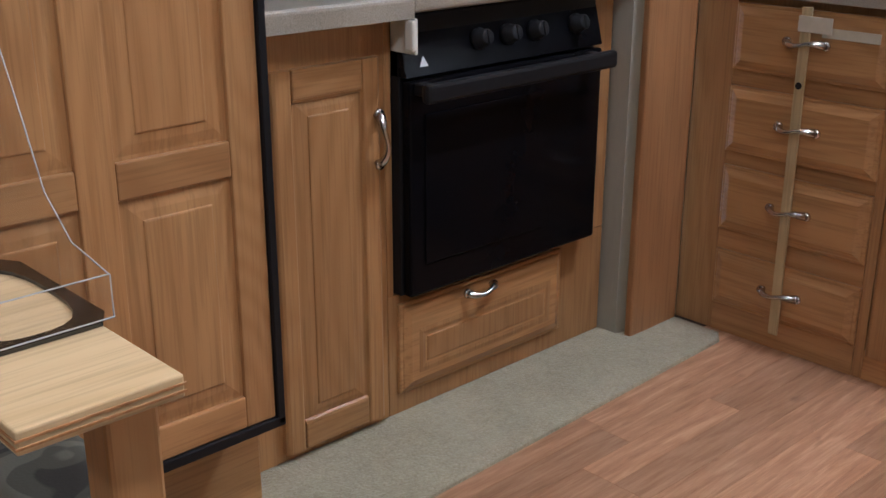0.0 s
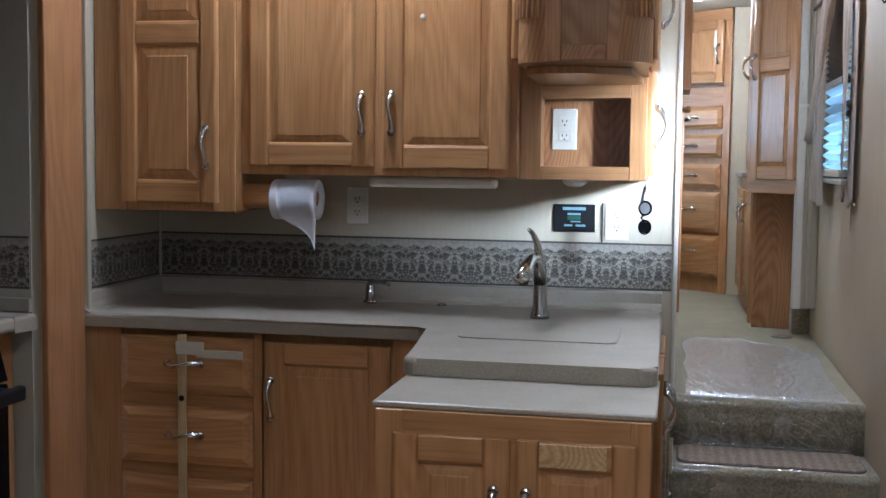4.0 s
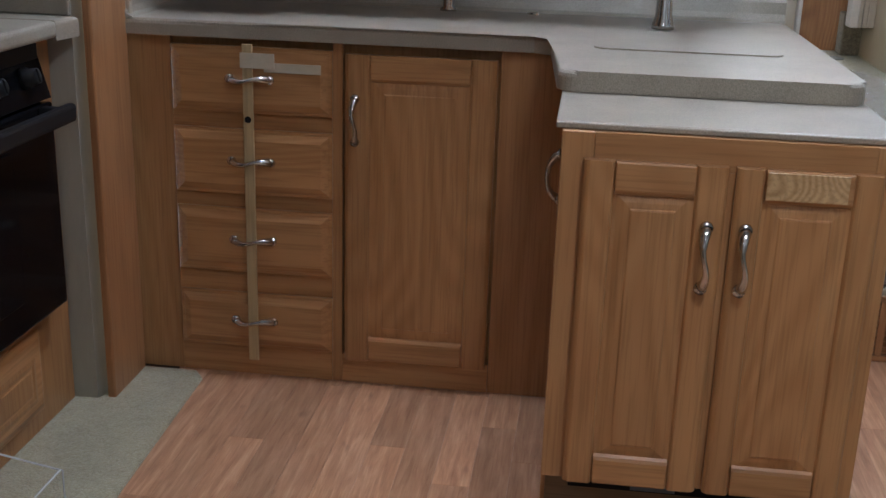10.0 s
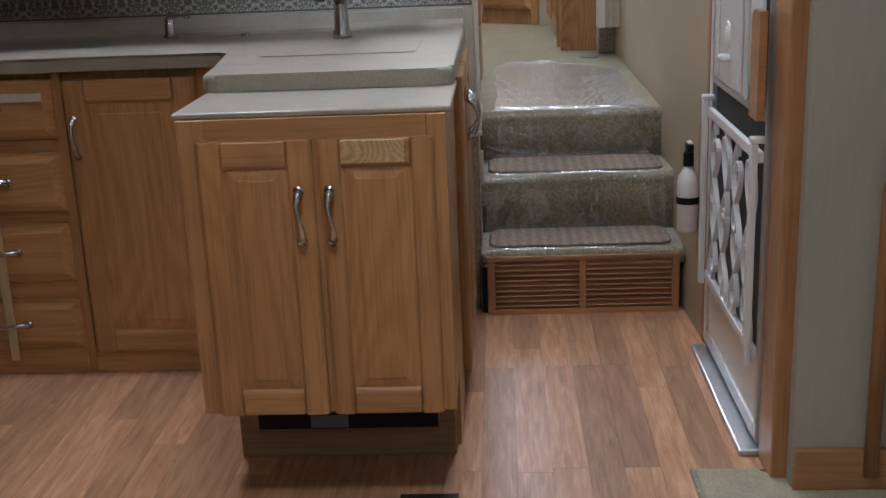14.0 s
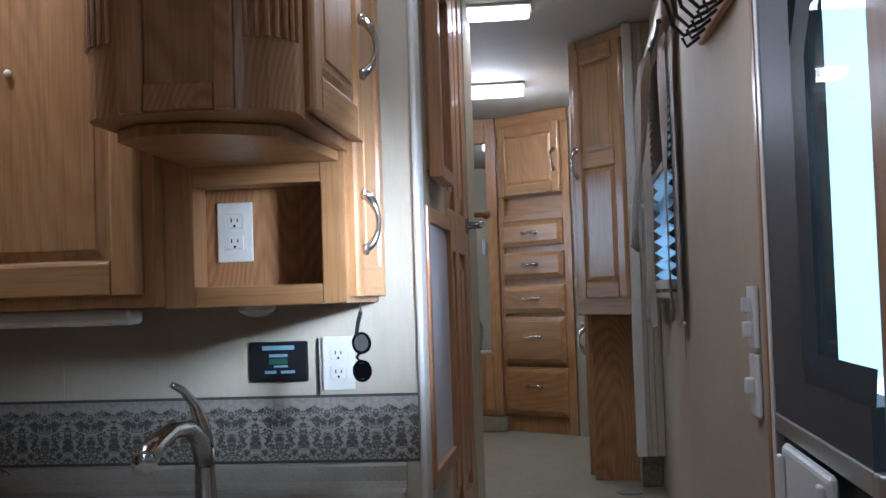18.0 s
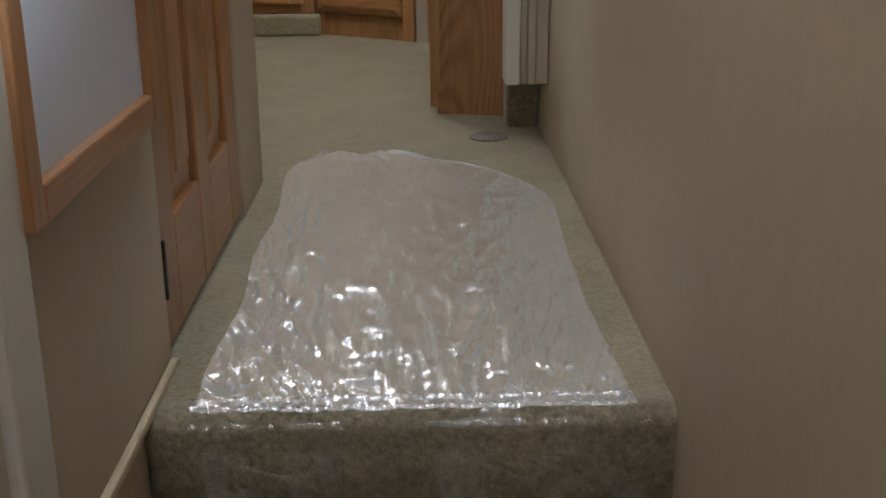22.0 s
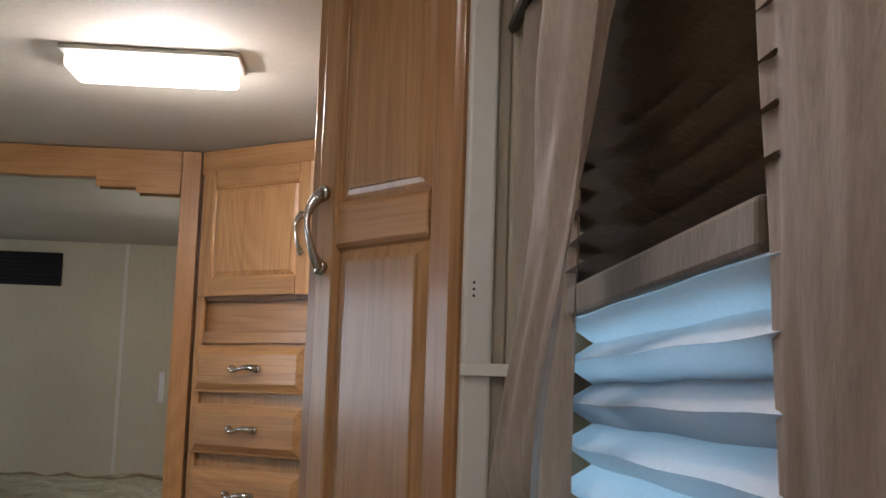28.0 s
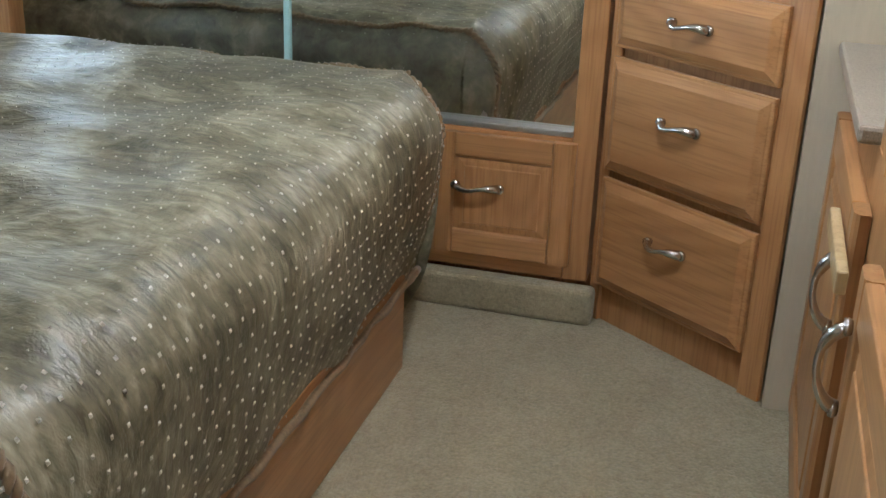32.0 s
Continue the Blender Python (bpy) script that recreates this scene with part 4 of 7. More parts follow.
border("border_kitchen", pose(X_BACK - 0.0006, Y_LEFT - 0.001, 1.053, 0, 0, -90), 1.666)
border("border_kitchen_side", pose(2.634, Y_LEFT - 0.0006, 1.053), 0.493)
border("border_slide_end", pose(2.3994, 2.915, 1.080, 0, 0, -90), 0.60)
border("border_slide_back", pose(-1.0, 2.9194, 1.080), 3.39)

# ---- base cabinets and counter on the back wall ----
FX = 2.632
bc = thing("base_cabinet", at(0, 0, 0), "oak base cabinet with four drawers and one door", "cabinet")
part("body", boxm(FX + 0.02, X_BACK - 0.005, 1.16, Y_LEFT - 0.005, 0.001, 0.881, 0.003), OAK, bc)
fs = part("face_backing", boxm(FX + 0.0196, FX + 0.0199, 1.16, Y_LEFT - 0.006, 0.001, 0.881), OAK, bc)
for y0, y1 in ((2.170, Y_LEFT - 0.006), (1.742, 1.768), (1.16, 1.362)):
    part("stile", boxm(FX, FX + 0.0195, y0, y1, 0.001, 0.881, 0.002), OAK, fs)
for z0, z1 in ((0.001, 0.078), (0.226, 0.288), (0.448, 0.497), (0.660, 0.70)):
    part("rail", boxm(FX + 0.0005, FX + 0.0195, 1.7685, 2.1695, z0, z1), OAK_Y, fs)
part("rail", boxm(FX + 0.0005, FX + 0.0195, 1.3625, 1.7415, 0.001, 0.078), OAK_Y, fs)
for z0, z1 in ((0.700, 0.862), (0.494, 0.660), (0.288, 0.457), (0.082, 0.231)):
    drawer_front(bc, pose(FX - 0.022, 2.166, z0, 0, 0, -90), 0.40, z1 - z0, True, True, 0.100, OAK_X, 0.006)
panel_door(bc, pose(FX - 0.022, 1.733, 0.072, 0, 0, -90), 0.364, 0.786, stile=0.062, handle=(0.026, 0.628, False))
lath = solid("drawer_lath", boxm(2.596, 2.602, 1.955, 1.981, 0.055, 0.872, 0.002), YELLOW, "pale wooden lath slid behind the drawer handles", "lath")
# Raised black disc stands in for the shade inside a hole.
solid("lath_hole", lathe(bmesh.new(), [(0.001, 0.0), (0.008, -0.001), (0.0085, -0.003), (0.001, -0.0035)], 12, (2.5958, 1.968, 0.690), "x"), BLACK_MATT, "black disc for the dark hole in the lath", "plug")
bm = boxm(2.5925, 2.595, 1.90, 1.985, 0.815, 0.852, 0.0008)
solid("tape_strip", bm, TAPE, "strip of masking tape over the lath", "tape")
solid("tape_end", boxm(2.606, 2.6095, 1.79, 1.93, 0.805, 0.828, 0.0008), TAPE, "strip of masking tape on the top drawer", "tape")

# counter: an L with the sink leg
def arc(cx, cy, r, a0, a1, n=5):
    return [(cx + r * math.cos(radians(a0 + (a1 - a0) * i / n)), cy + r * math.sin(radians(a0 + (a1 - a0) * i / n))) for i in range(n + 1)]


ct = thing("kitchen_counter", at(0, 0, 0), "grey-beige laminate L-shaped counter with a raised back edge", "counter")
poly = [(3.112, 0.655), (3.112, 2.272), (2.600, 2.272)] + [(2.600, 1.285)] + [(2.57, 1.245)] + arc(2.155, 1.178, 0.04, 100, 180) + arc(2.155, 0.685, 0.04, 180, 270) + [(3.06, 0.645)]
part("worktop", prism(bmesh.new(), poly[::-1], 0.8835, 0.9225, 0.012, 3), LAMINATE, ct)
COVE = [(0, 0), (0.040, 0.0), (0.024, 0.008), (0.018, 0.022), (0.018, 0.053), (0.012, 0.058), (0, 0.058)]
part("upstand", sweep(bmesh.new(), COVE, [(2.60, Y_LEFT - 0.002, 0.9222), (X_BACK - 0.002, Y_LEFT - 0.002, 0.9222), (X_BACK - 0.002, 0.65, 0.9222)]), LAMINATE, ct)
part("sink_cover", prism(bmesh.new(), arc(2.46, 1.12, 0.03, 90, 180) + arc(2.46, 0.78, 0.03, 180, 270) + arc(2.74, 0.78, 0.03, 270, 360) + arc(2.74, 1.12, 0.03, 0, 90), 0.9227, 0.9258, 0.0015, 1), LAMINATE, ct, "laminate lid over the sink")
ps = thing("pull_out_shelf", at(0, 0, 0), "laminate pull-out shelf over the peninsula cabinet", "shelf")
part("board", prism(bmesh.new(), [(1.838, 1.206), (2.20, 1.206), (2.20, 0.641), (1.838, 0.641)], 0.8715, 0.8825, 0.003), LAMINATE, ps)
part("front_edge", boxm(1.8295, 1.8375, 0.641, 1.206, 0.8715, 0.8825, 0.003, 3), LAMINATE, ps, "rounded front edge")

# peninsula
pc = thing("peninsula_cabinet", at(0, 0, 0), "oak peninsula cabinet with two raised-panel doors", "cabinet")
part("body", boxm(1.832, 2.11, 0.652, 1.194, 0.232, 0.871, 0.003), OAK, pc)
for y0, y1 in ((1.140, 1.195), (0.651, 0.690)):
    part("stile", boxm(1.816, 1.8315, y0, y1, 0.232, 0.871, 0.002), OAK, pc)
part("rail", boxm(1.8165, 1.8315, 0.6905, 1.1395, 0.815, 0.8708), OAK_Y, pc)
part("mid_stile", boxm(1.8165, 1.8315, 0.88, 0.95, 0.233, 0.8145), OAK, pc)
panel_door(pc, pose(1.794, 1.156, 0.236, 0, 0, -90), 0.235, 0.592, stile=0.052, rail=0.050, handle=(0.206, 0.439, False), slope=0.022)
panel_door(pc, pose(1.794, 0.909, 0.236, 0, 0, -90), 0.232, 0.592, stile=0.046, rail=0.050, handle=(0.022, 0.439, False), slope=0.022)
solid("lath_scrap", boxm(1.790, 1.7938, 0.733, 0.862, 0.780, 0.826, 0.001), SCRAP, "short pale strip of wood stuck on the cabinet door", "wood strip")
pb = thing("sink_cabinet", at(0, 0, 0), "oak cabinet under the sink counter with two side doors", "cabinet")
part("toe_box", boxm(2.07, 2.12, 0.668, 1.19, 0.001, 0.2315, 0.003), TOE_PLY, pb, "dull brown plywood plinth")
# Black panel on the plinth face stands in for the opening's shade.
part("toe_recess_shade", boxm(2.066, 2.0695, 0.71, 1.143, 0.074, 0.215, 0.001), BLACK_MATT, pb, "black panel for the shade in the plinth opening")
part("body", boxm(2.1205, 3.12, 0.672, 1.159, 0.001, 0.8825, 0.003), OAK, pb)
part("body_inner", boxm(2.1205, 2.64, 1.1595, 1.20, 0.001, 0.8825, 0.003), OAK, pb)
for x, w, hx in ((2.365, 0.300, 0.275), (2.680, 0.328, 0.055)):
    panel_door(pb, pose(x, 0.634, 0.09), w, 0.776, handle=(hx, 0.628, False), stile=0.055)
part("handle", pull(), NICKEL, pb, "brushed nickel bow pull", pose(2.34, 1.2005, 0.66, 0, 0, 180), True)
part("corner_post", boxm(2.1205, 2.385, 0.6565, 0.6715, 0.001, 0.8825, 0.002), OAK, pb)
part("end_post", boxm(2.99, 3.12, 0.6565, 0.6715, 0.001, 0.8825, 0.002), OAK, pb)
lc = thing("plinth_label", at(0, 0, 0), "pale blue printed label on the cabinet plinth", "label")
part("card", boxm(2.0635, 2.0655, 0.925, 1.015, 0.078, 0.110), plain("grey_blue_card", (0.16, 0.19, 0.22), 0.5), lc)
rg = thing("floor_register", at(1.74, 0.722, 0.0), "dark brown slotted floor register in the vinyl floor", "floor vent")
part("rim", boxm(-0.13, 0.13, -0.066, 0.066, 0.0005, 0.0045, 0.002), STEEL, rg)
for i in range(12):
    part("slat", boxm(-0.115, 0.115, -0.055 + i * 0.0095, -0.050 + i * 0.0095, 0.0046, 0.008), STEEL, rg)

# faucet, soap pump, panel, sockets
fa = thing("faucet", at(2.825, 0.985, 0.9262), "brushed nickel single-lever pull-down faucet behind the sink", "faucet")
part("base", lathe(bmesh.new(), [(0.028, 0.0), (0.026, 0.010), (0.021, 0.03), (0.018, 0.10), (0.020, 0.13)], 20), NICKEL, fa, "", None, True)
bm = bmesh.new()
tube(bm, [(0, 0, 0.10), (-0.02, 0.002, 0.145), (-0.07, 0.006, 0.175), (-0.14, 0.012, 0.178), (-0.20, 0.016, 0.163), (-0.232, 0.018, 0.150), (-0.256, 0.02, 0.132)], [0.019, 0.018, 0.0155, 0.0155, 0.018, 0.021, 0.020], 14)
part("spout", bm, NICKEL, fa, "", None, True)
bm = bmesh.new()
tube(bm, [(0.0, 0, 0.128), (-0.004, 0.002, 0.17), (-0.030, 0.008, 0.215), (-0.066, 0.016, 0.243), (-0.10, 0.022, 0.255)], [0.018, 0.015, 0.010, 0.0075, 0.006], 12)
part("lever", bm, NICKEL, fa, "", None, True)
so = thing("soap_pump", at(3.05, 1.544, 0.9228), "brushed nickel soap pump in the counter", "soap dispenser")
part("base", lathe(bmesh.new(), [(0.022, 0.0), (0.022, 0.006), (0.015, 0.010), (0.014, 0.052), (0.010, 0.060)], 16), NICKEL, so, "", None, True)
bm = bmesh.new()
tube(bm, [(0, 0, 0.05), (-0.004, -0.004, 0.066), (-0.03, -0.045, 0.068), (-0.045, -0.075, 0.062)], [0.012, 0.010, 0.006, 0.004], 10)
part("spout", bm, NICKEL, so, "", None, True)
solid("metal_disc", lathe(bmesh.new(), [(0.016, 0.0), (0.015, 0.004), (0.006, 0.006)], 14, (3.05, 1.315, 0.9228)), NICKEL, "small round metal cap in the counter", "cap")

mp = thing("monitor_panel", at(0, 0, 0), "black tank monitor panel with pale blue print on the wall", "control panel")
part("plate", boxm(3.122, 3.1295, 0.856, 0.983, 1.155, 1.240, 0.003), BLACK_MATT, mp)
for y0, y1, z0, z1 in ((0.885, 0.955, 1.222, 1.231), (0.90, 0.94, 1.207, 1.213), (0.885, 0.915, 1.172, 1.178), (0.925, 0.95, 1.172, 1.178), (0.90, 0.93, 1.185, 1.189)):
    part("print", boxm(3.1208, 3.1219, y0, y1, z0, z1), DISPLAY, mp)
part("display", boxm(3.1208, 3.1219, 0.900, 0.940, 1.192, 1.204), plain("display_green", (0.04, 0.12, 0.08), 0.2), mp)
outlet("wall_socket", pose(X_BACK, 0.790, 1.190, 0, 0, -90), "ivory duplex socket on the wall over the counter")
outlet("wall_socket", pose(X_BACK, 1.608, 1.222, 0, 0, -90), "ivory duplex socket on the wall by the paper towel")
solid("wall_wire", boxm(X_BACK - 0.006, X_BACK - 0.001, 0.832, 0.836, 1.125, 1.245, 0.001), BLACK_MATT, "thin dark wire beside the socket", "wire")
solid("wall_seam", boxm(X_BACK - 0.0032, X_BACK - 0.0004, 1.402, 1.418, 1.1245, 1.30, 0.001), WALL, "vinyl seam strip on the wall", "trim", "structure")
solid("corner_seam", boxm(X_BACK - 0.008, X_BACK - 0.0004, Y_LEFT - 0.009, Y_LEFT - 0.0022, 0.981, 1.22, 0.002), GREY_TRIM, "off-white bead in the wall corner", "trim", "structure")

# ---- upper cabinets ----
CR2 = [(0.0, 0.0), (0.012, 0.0), (0.012, 0.020), (0.020, 0.028), (0.028, 0.052), (0.052, 0.082), (0.066, 0.090), (0.066, 0.106), (0.0, 0.106)]
tc = thing("tall_upper_cabinet", at(0, 0, 0), "tall narrow oak wall cabinet with two raised panels and a crown", "cabinet")
part("body", boxm(2.72, X_BACK - 0.001, 1.852, Y_LEFT - 0.002, 1.213, 2.20, 0.003), OAK, tc)
panel_door(tc, pose(2.697, 2.208, 1.239, 0, 0, -90), 0.306, 0.955, splits=(0.482,), stile=0.056, handle=(0.273, 0.158, False))
part("face_stile", boxm(2.7085, 2.7195, 2.19, Y_LEFT - 0.003, 1.213, 2.20, 0.002), OAK, tc)
part("face_stile", boxm(2.7085, 2.7195, 1.853, 1.92, 1.213, 2.20, 0.002), OAK, tc)
part("crown", sweep(bmesh.new(), CR2, [(X_BACK - 0.002, 1.852, 2.2005), (2.70, 1.852, 2.2005), (2.70, 2.288, 2.2005)][::-1]), OAK_DARK_X, tc)
bm = bmesh.new()
for i in range(27):
    y = 1.845 + i * 0.0165
    block(bm, 2.682, 2.6878, y, y + 0.010, 2.203, 2.218)
tagged(part("dentil_strip", bm, OAK_X, tc, "row of small square beads"), kind="stuff")
uc = thing("upper_cabinet", at(0, 0, 0), "oak wall cabinet with two raised-panel doors and a beaded crown", "cabinet")
part("body", boxm(2.756, X_BACK - 0.001, 1.046, 1.8515, 1.322, 2.112, 0.003), OAK, uc)
panel_door(uc, pose(2.733, 1.824, 1.350, 0, 0, -90), 0.372, 0.745, stile=0.062, handle=(0.339, 0.146, False), slope=0.018)
dd = panel_door(uc, pose(2.733, 1.424, 1.346, 0, 0, -90), 0.357, 0.749, stile=0.058, handle=(0.024, 0.150, False), slope=0.018)
part("knob", lathe(bmesh.new(), [(0.005, 0.0), (0.008, -0.006), (0.004, -0.010)], 12, (0.113, 0.0, 0.415), "y"), IVORY, dd, "small ivory stud", None, True)
part("crown", sweep(bmesh.new(), CR2, [(2.735, 1.85, 2.1125), (2.735, 1.0, 2.1125)]), OAK_Y, uc)
part("crown_back", boxm(2.737, 2.858, 1.0, 1.85, 2.113, 2.217), OAK_Y, uc)
bm = bmesh.new()
for i in range(58):
    y = 1.01 + i * 0.0143
    tube(bm, [(2.7195, y, 2.122), (2.7195, y + 0.010, 2.130)], 0.0075, 6)
tagged(part("rope_strip", bm, OAK_X, uc, "twisted rope bead under the crown"), kind="stuff")

# niche cabinet with side door
nc = thing("niche_cabinet", at(0, 0, 0), "oak wall cabinet end with an open socket niche", "cabinet")
NX = 2.80
bm = bmesh.new()
block(bm, NX, NX + 0.075, 0.988, 1.0455, 1.318, 2.112, 0.002)
block(bm, NX, NX + 0.075, 0.700, 0.745, 1.318, 1.60, 0.002)
part("body", bm, OAK, nc)
part("rail_low", boxm(NX, NX + 0.075, 0.7455, 0.9875, 1.318, 1.356, 0.002), OAK_Y, nc)
part("rail_high", boxm(NX, NX + 0.075, 0.7455, 0.9875, 1.543, 1.60, 0.002), OAK_Y, nc)
part("niche_back", boxm(NX + 0.0755, X_BACK - 0.001, 0.70, 1.0455, 1.318, 2.20, 0.002), OAK_PRINT_AND_SHADE, nc)
outlet("niche_socket", pose(NX + 0.0750, 0.930, 1.460, 0, 0, -90), "ivory duplex socket in the cabinet niche")
panel_door(nc, pose(NX + 0.03, 0.680, 1.33), 0.285, 0.85, stile=0.05, handle=(0.035, 0.14, False))

# projecting corner cabinet with rounded fluted edge
pcx = thing("corner_cabinet", at(0, 0, 0), "oak wall cabinet with a rounded fluted corner", "cabinet")
bm = bmesh.new()
prism(bm, [(2.895, 0.70), (2.895, 1.0)] + [(2.42, 1.0)] + arc(2.40, 0.92, 0.08, 90, 180, 7) + arc(2.40, 0.76, 0.08, 180, 270, 7) + [(2.50, 0.690)], 1.600, 2.15, 0.0)
# Same oak as its neighbours; the darker print puts its shade into the colour.
part("body", bm, OAK_PRINT_AND_SHADE, pcx)
for y0, y1 in ((0.888, 0.925), (0.755, 0.783)):
    part("front_stile", boxm(2.306, 2.319, y0, y1, 1.60, 2.14, 0.003), OAK_PRINT_AND_SHADE, pcx)
for z0, z1 in ((1.602, 1.640), (1.846, 1.868), (2.106, 2.14)):
    part("front_rail", boxm(2.307, 2.319, 0.7835, 0.8875, z0, z1, 0.003), OAK_PRINT_AND_SHADE, pcx)
for cy, a0 in ((0.76, 196), (0.92, 98)):
    for a in range(a0, a0 + 70, 11):
        x, y = 2.40 + 0.082 * math.cos(radians(a)), cy + 0.082 * math.sin(radians(a))
        part("flute", tube(bmesh.new(), [(x, y, 1.705), (x, y, 2.06)], 0.0040, 6), OAK_PRINT_AND_SHADE, pcx)
panel_door(pcx, pose(2.45, 0.668, 1.618), 0.40, 0.52, stile=0.055, handle=(0.370, 0.175, False))
panel_door(pcx, pose(2.72, 1.022, 1.618, 0, 0, 180), 0.30, 0.52, stile=0.055, handle=(0.030, 0.175, False))
part("crown", sweep(bmesh.new(), [(o, h * 1.05) for o, h in CR2], [(2.895, 0.685, 2.1505), (2.318, 0.685, 2.1505), (2.318, 1.0, 2.1505), (2.72, 1.0, 2.1505)][::-1]), OAK_DARK_Y, pcx)
part("cap", boxm(2.32, 2.858, 0.70, 1.0, 2.1506, 2.255), OAK_X, pcx)
part("skirt", prism(bmesh.new(), [(2.90, 0.705), (2.90, 0.995), (2.45, 0.985), (2.40, 0.93), (2.40, 0.84), (2.47, 0.73)], 1.580, 1.5995, 0.004), OAK, pcx)

# paper towel, under-cabinet lamp, keys, spectacles
pt = thing("paper_towel_holder", at(0, 0, 0), "oak bracket with a white roll of paper towel under the cabinet", "paper towel")
part("bracket", boxm(2.765, 2.835, 1.872, 1.890, 1.205, 1.3205, 0.003), OAK, pt)
part("rod_arm", lathe(bmesh.new(), [(0.030, 1.640), (0.030, 1.752), (0.036, 1.757), (0.037, 1.8715)], 24, (2.80, 0, 1.258), "y"), OAK_Y, pt, "", None, True)
part("roll", lathe(bmesh.new(), [(0.0305, 1.765), (0.056, 1.765), (0.0585, 1.762), (0.0585, 1.634), (0.056, 1.631), (0.0305, 1.631), (0.0305, 1.765)], 32, (2.80, 0, 1.250), "y"), PAPER, pt, "white paper towel roll", None, True)
bm = bmesh.new()
rows = []
for i in range(13):
    q = i / 12
    a = -1.2 + 2.2 * min(1.0, q * 1.6)
    low = max(0.0, q - 0.62)
    x = 2.80 - 0.0600 * math.cos(a) - 0.020 * low
    z = 1.250 - 0.0600 * math.sin(a) - 0.150 * low
    rows.append([bm.verts.new((x - 0.010 * low * math.sin(u * 7), 1.742 - 0.112 * u - 0.20 * low * (1 - u), z - 0.10 * low * u * u + 0.05 * low * (1 - u))) for u in [k / 8 for k in range(9)]])
for a, b in zip(rows, rows[1:]):
    for k in range(8):
        bm.faces.new((a[k], a[k + 1], b[k + 1], b[k]))
bmesh.ops.solidify(bm, geom=bm.faces[:], thickness=0.0012)
part("loose_sheet", bm, PAPER, pt, "torn loose sheet hanging down", None, True)
ul = thing("under_cabinet_lamp", at(0, 0, 0), "slim white under-cabinet lamp", "lamp")
part("housing", boxm(2.80, 2.87, 1.115, 1.485, 1.290, 1.3215, 0.011, 3), IVORY, ul)
pl = thing("puck_lamp", at(2.90, 0.90, 1.3175), "small round unlit lamp under the niche cabinet", "lamp")
part("ring", lathe(bmesh.new(), [(0.036, 0.0), (0.036, -0.008), (0.028, -0.014)], 20), WHITE, pl)
part("lens", lathe(bmesh.new(), [(0.027, -0.0142), (0.020, -0.019), (0.004, -0.021)], 20), IVORY, pl)
sg = thing("sunglasses", at(2.93, 0.702, 1.235), "dark sunglasses hung by one arm from a hook", "sunglasses")
for z, r in ((0.004, 0.0165), (-0.050, 0.0165)):
    bm = bmesh.new()
    tube(bm, [(0.0, r * math.cos(a * math.pi / 8), z + 1.15 * r * math.sin(a * math.pi / 8)) for a in range(17)], 0.003, 6)
    rim = part("rim", bm, BLACK, sg)
    part("lens", lathe(bmesh.new(), [(r - 0.001, -0.0008), (r - 0.001, 0.0008)], 18, (0, 0, z), "x"), BLACK if z < 0 else ALU, rim)
part("bridge", tube(bmesh.new(), [(0, 0.004, -0.015), (0, 0.010, -0.023), (0, 0.004, -0.031)], 0.0028, 6), BLACK, sg)
part("temple", tube(bmesh.new(), [(0, 0.010, 0.016), (0.004, 0.006, 0.045), (0.008, 0.001, 0.066)], 0.004, 6), BLACK_MATT, sg)
hk = thing("key_hook", at(2.93, 0.702, 1.318), "small brass cup hook under the cabinet", "hook")
bm = bmesh.new()
tube(bm, [(0, 0, 0), (0, 0, -0.012), (0.008, 0, -0.022), (0.004, 0, -0.030), (-0.004, 0, -0.026)], 0.002, 6)
part("wire", bm, NICKEL, hk)
ceiling_lamp("kitchen_ceiling_light", at(2.665, 1.515, Z_CEIL, 90), "long lit fluorescent ceiling light over the cabinets", 0.51, 0.095, 0.032)
ceiling_lamp("entry_ceiling_light", at(2.665, 0.42, Z_CEIL, 90), "long lit fluorescent ceiling light at the foot of the steps", 0.56, 0.11, 0.035)

# ---- plywood table, chair, acrylic stand ----
tb = thing("plywood_table", at(0, 0, 0), "plywood-topped table with square pine legs", "table")
part("tabletop", boxm(0.462, 0.598, 1.36, 2.05, 0.812, 0.832, 0.002), PINE, tb, "pale plywood top with layered edges")
for z in (0.8170, 0.8235):
    part("ply_edge", boxm(0.4608, 0.5992, 1.3588, 1.36, z, z + 0.002), OAK_PRINT_AND_SHADE, tb, "dark ply line in the edge")
    part("ply_edge", boxm(0.4608, 0.462, 1.3602, 2.049, z, z + 0.002), OAK_PRINT_AND_SHADE, tb, "dark ply line in the edge")
for y in (1.395, 2.0):
    part("leg", boxm(0.545, 0.593, y, y + 0.045, 0.0005 if y < 1.9 else 0.0145, 0.8118, 0.004), OAK, tb)
part("apron", boxm(0.565, 0.585, 1.4405, 1.9995, 0.752, 0.8118, 0.002), PINE, tb)
ac = thing("acrylic_stand", at(0, 0, 0), "clear bent acrylic leaflet stand with a dark base ring", "display stand")
def upright(poly, y_or_x, axis, t=0.003):
    """A flat acrylic plate standing on the table; poly in (run, z)."""
    bm = bmesh.new()
    rings = [[bm.verts.new((y_or_x + k, a, z) if axis == "x" else (a, y_or_x + k, z)) for a, z in poly] for k in (0.0, t)]
    bm.faces.new(rings[0])
    bm.faces.new(rings[1][::-1])
    m = len(poly)
    for i in range(m):
        bm.faces.new((rings[0][i], rings[0][(i + 1) % m], rings[1][(i + 1) % m], rings[1][i]))
    return bm
SIDE = [(1.488, 0.8365), (1.70, 0.8365), (1.70, 1.06), (1.66, 1.05), (1.63, 0.99), (1.60, 0.925), (1.555, 0.888), (1.488, 0.876)]
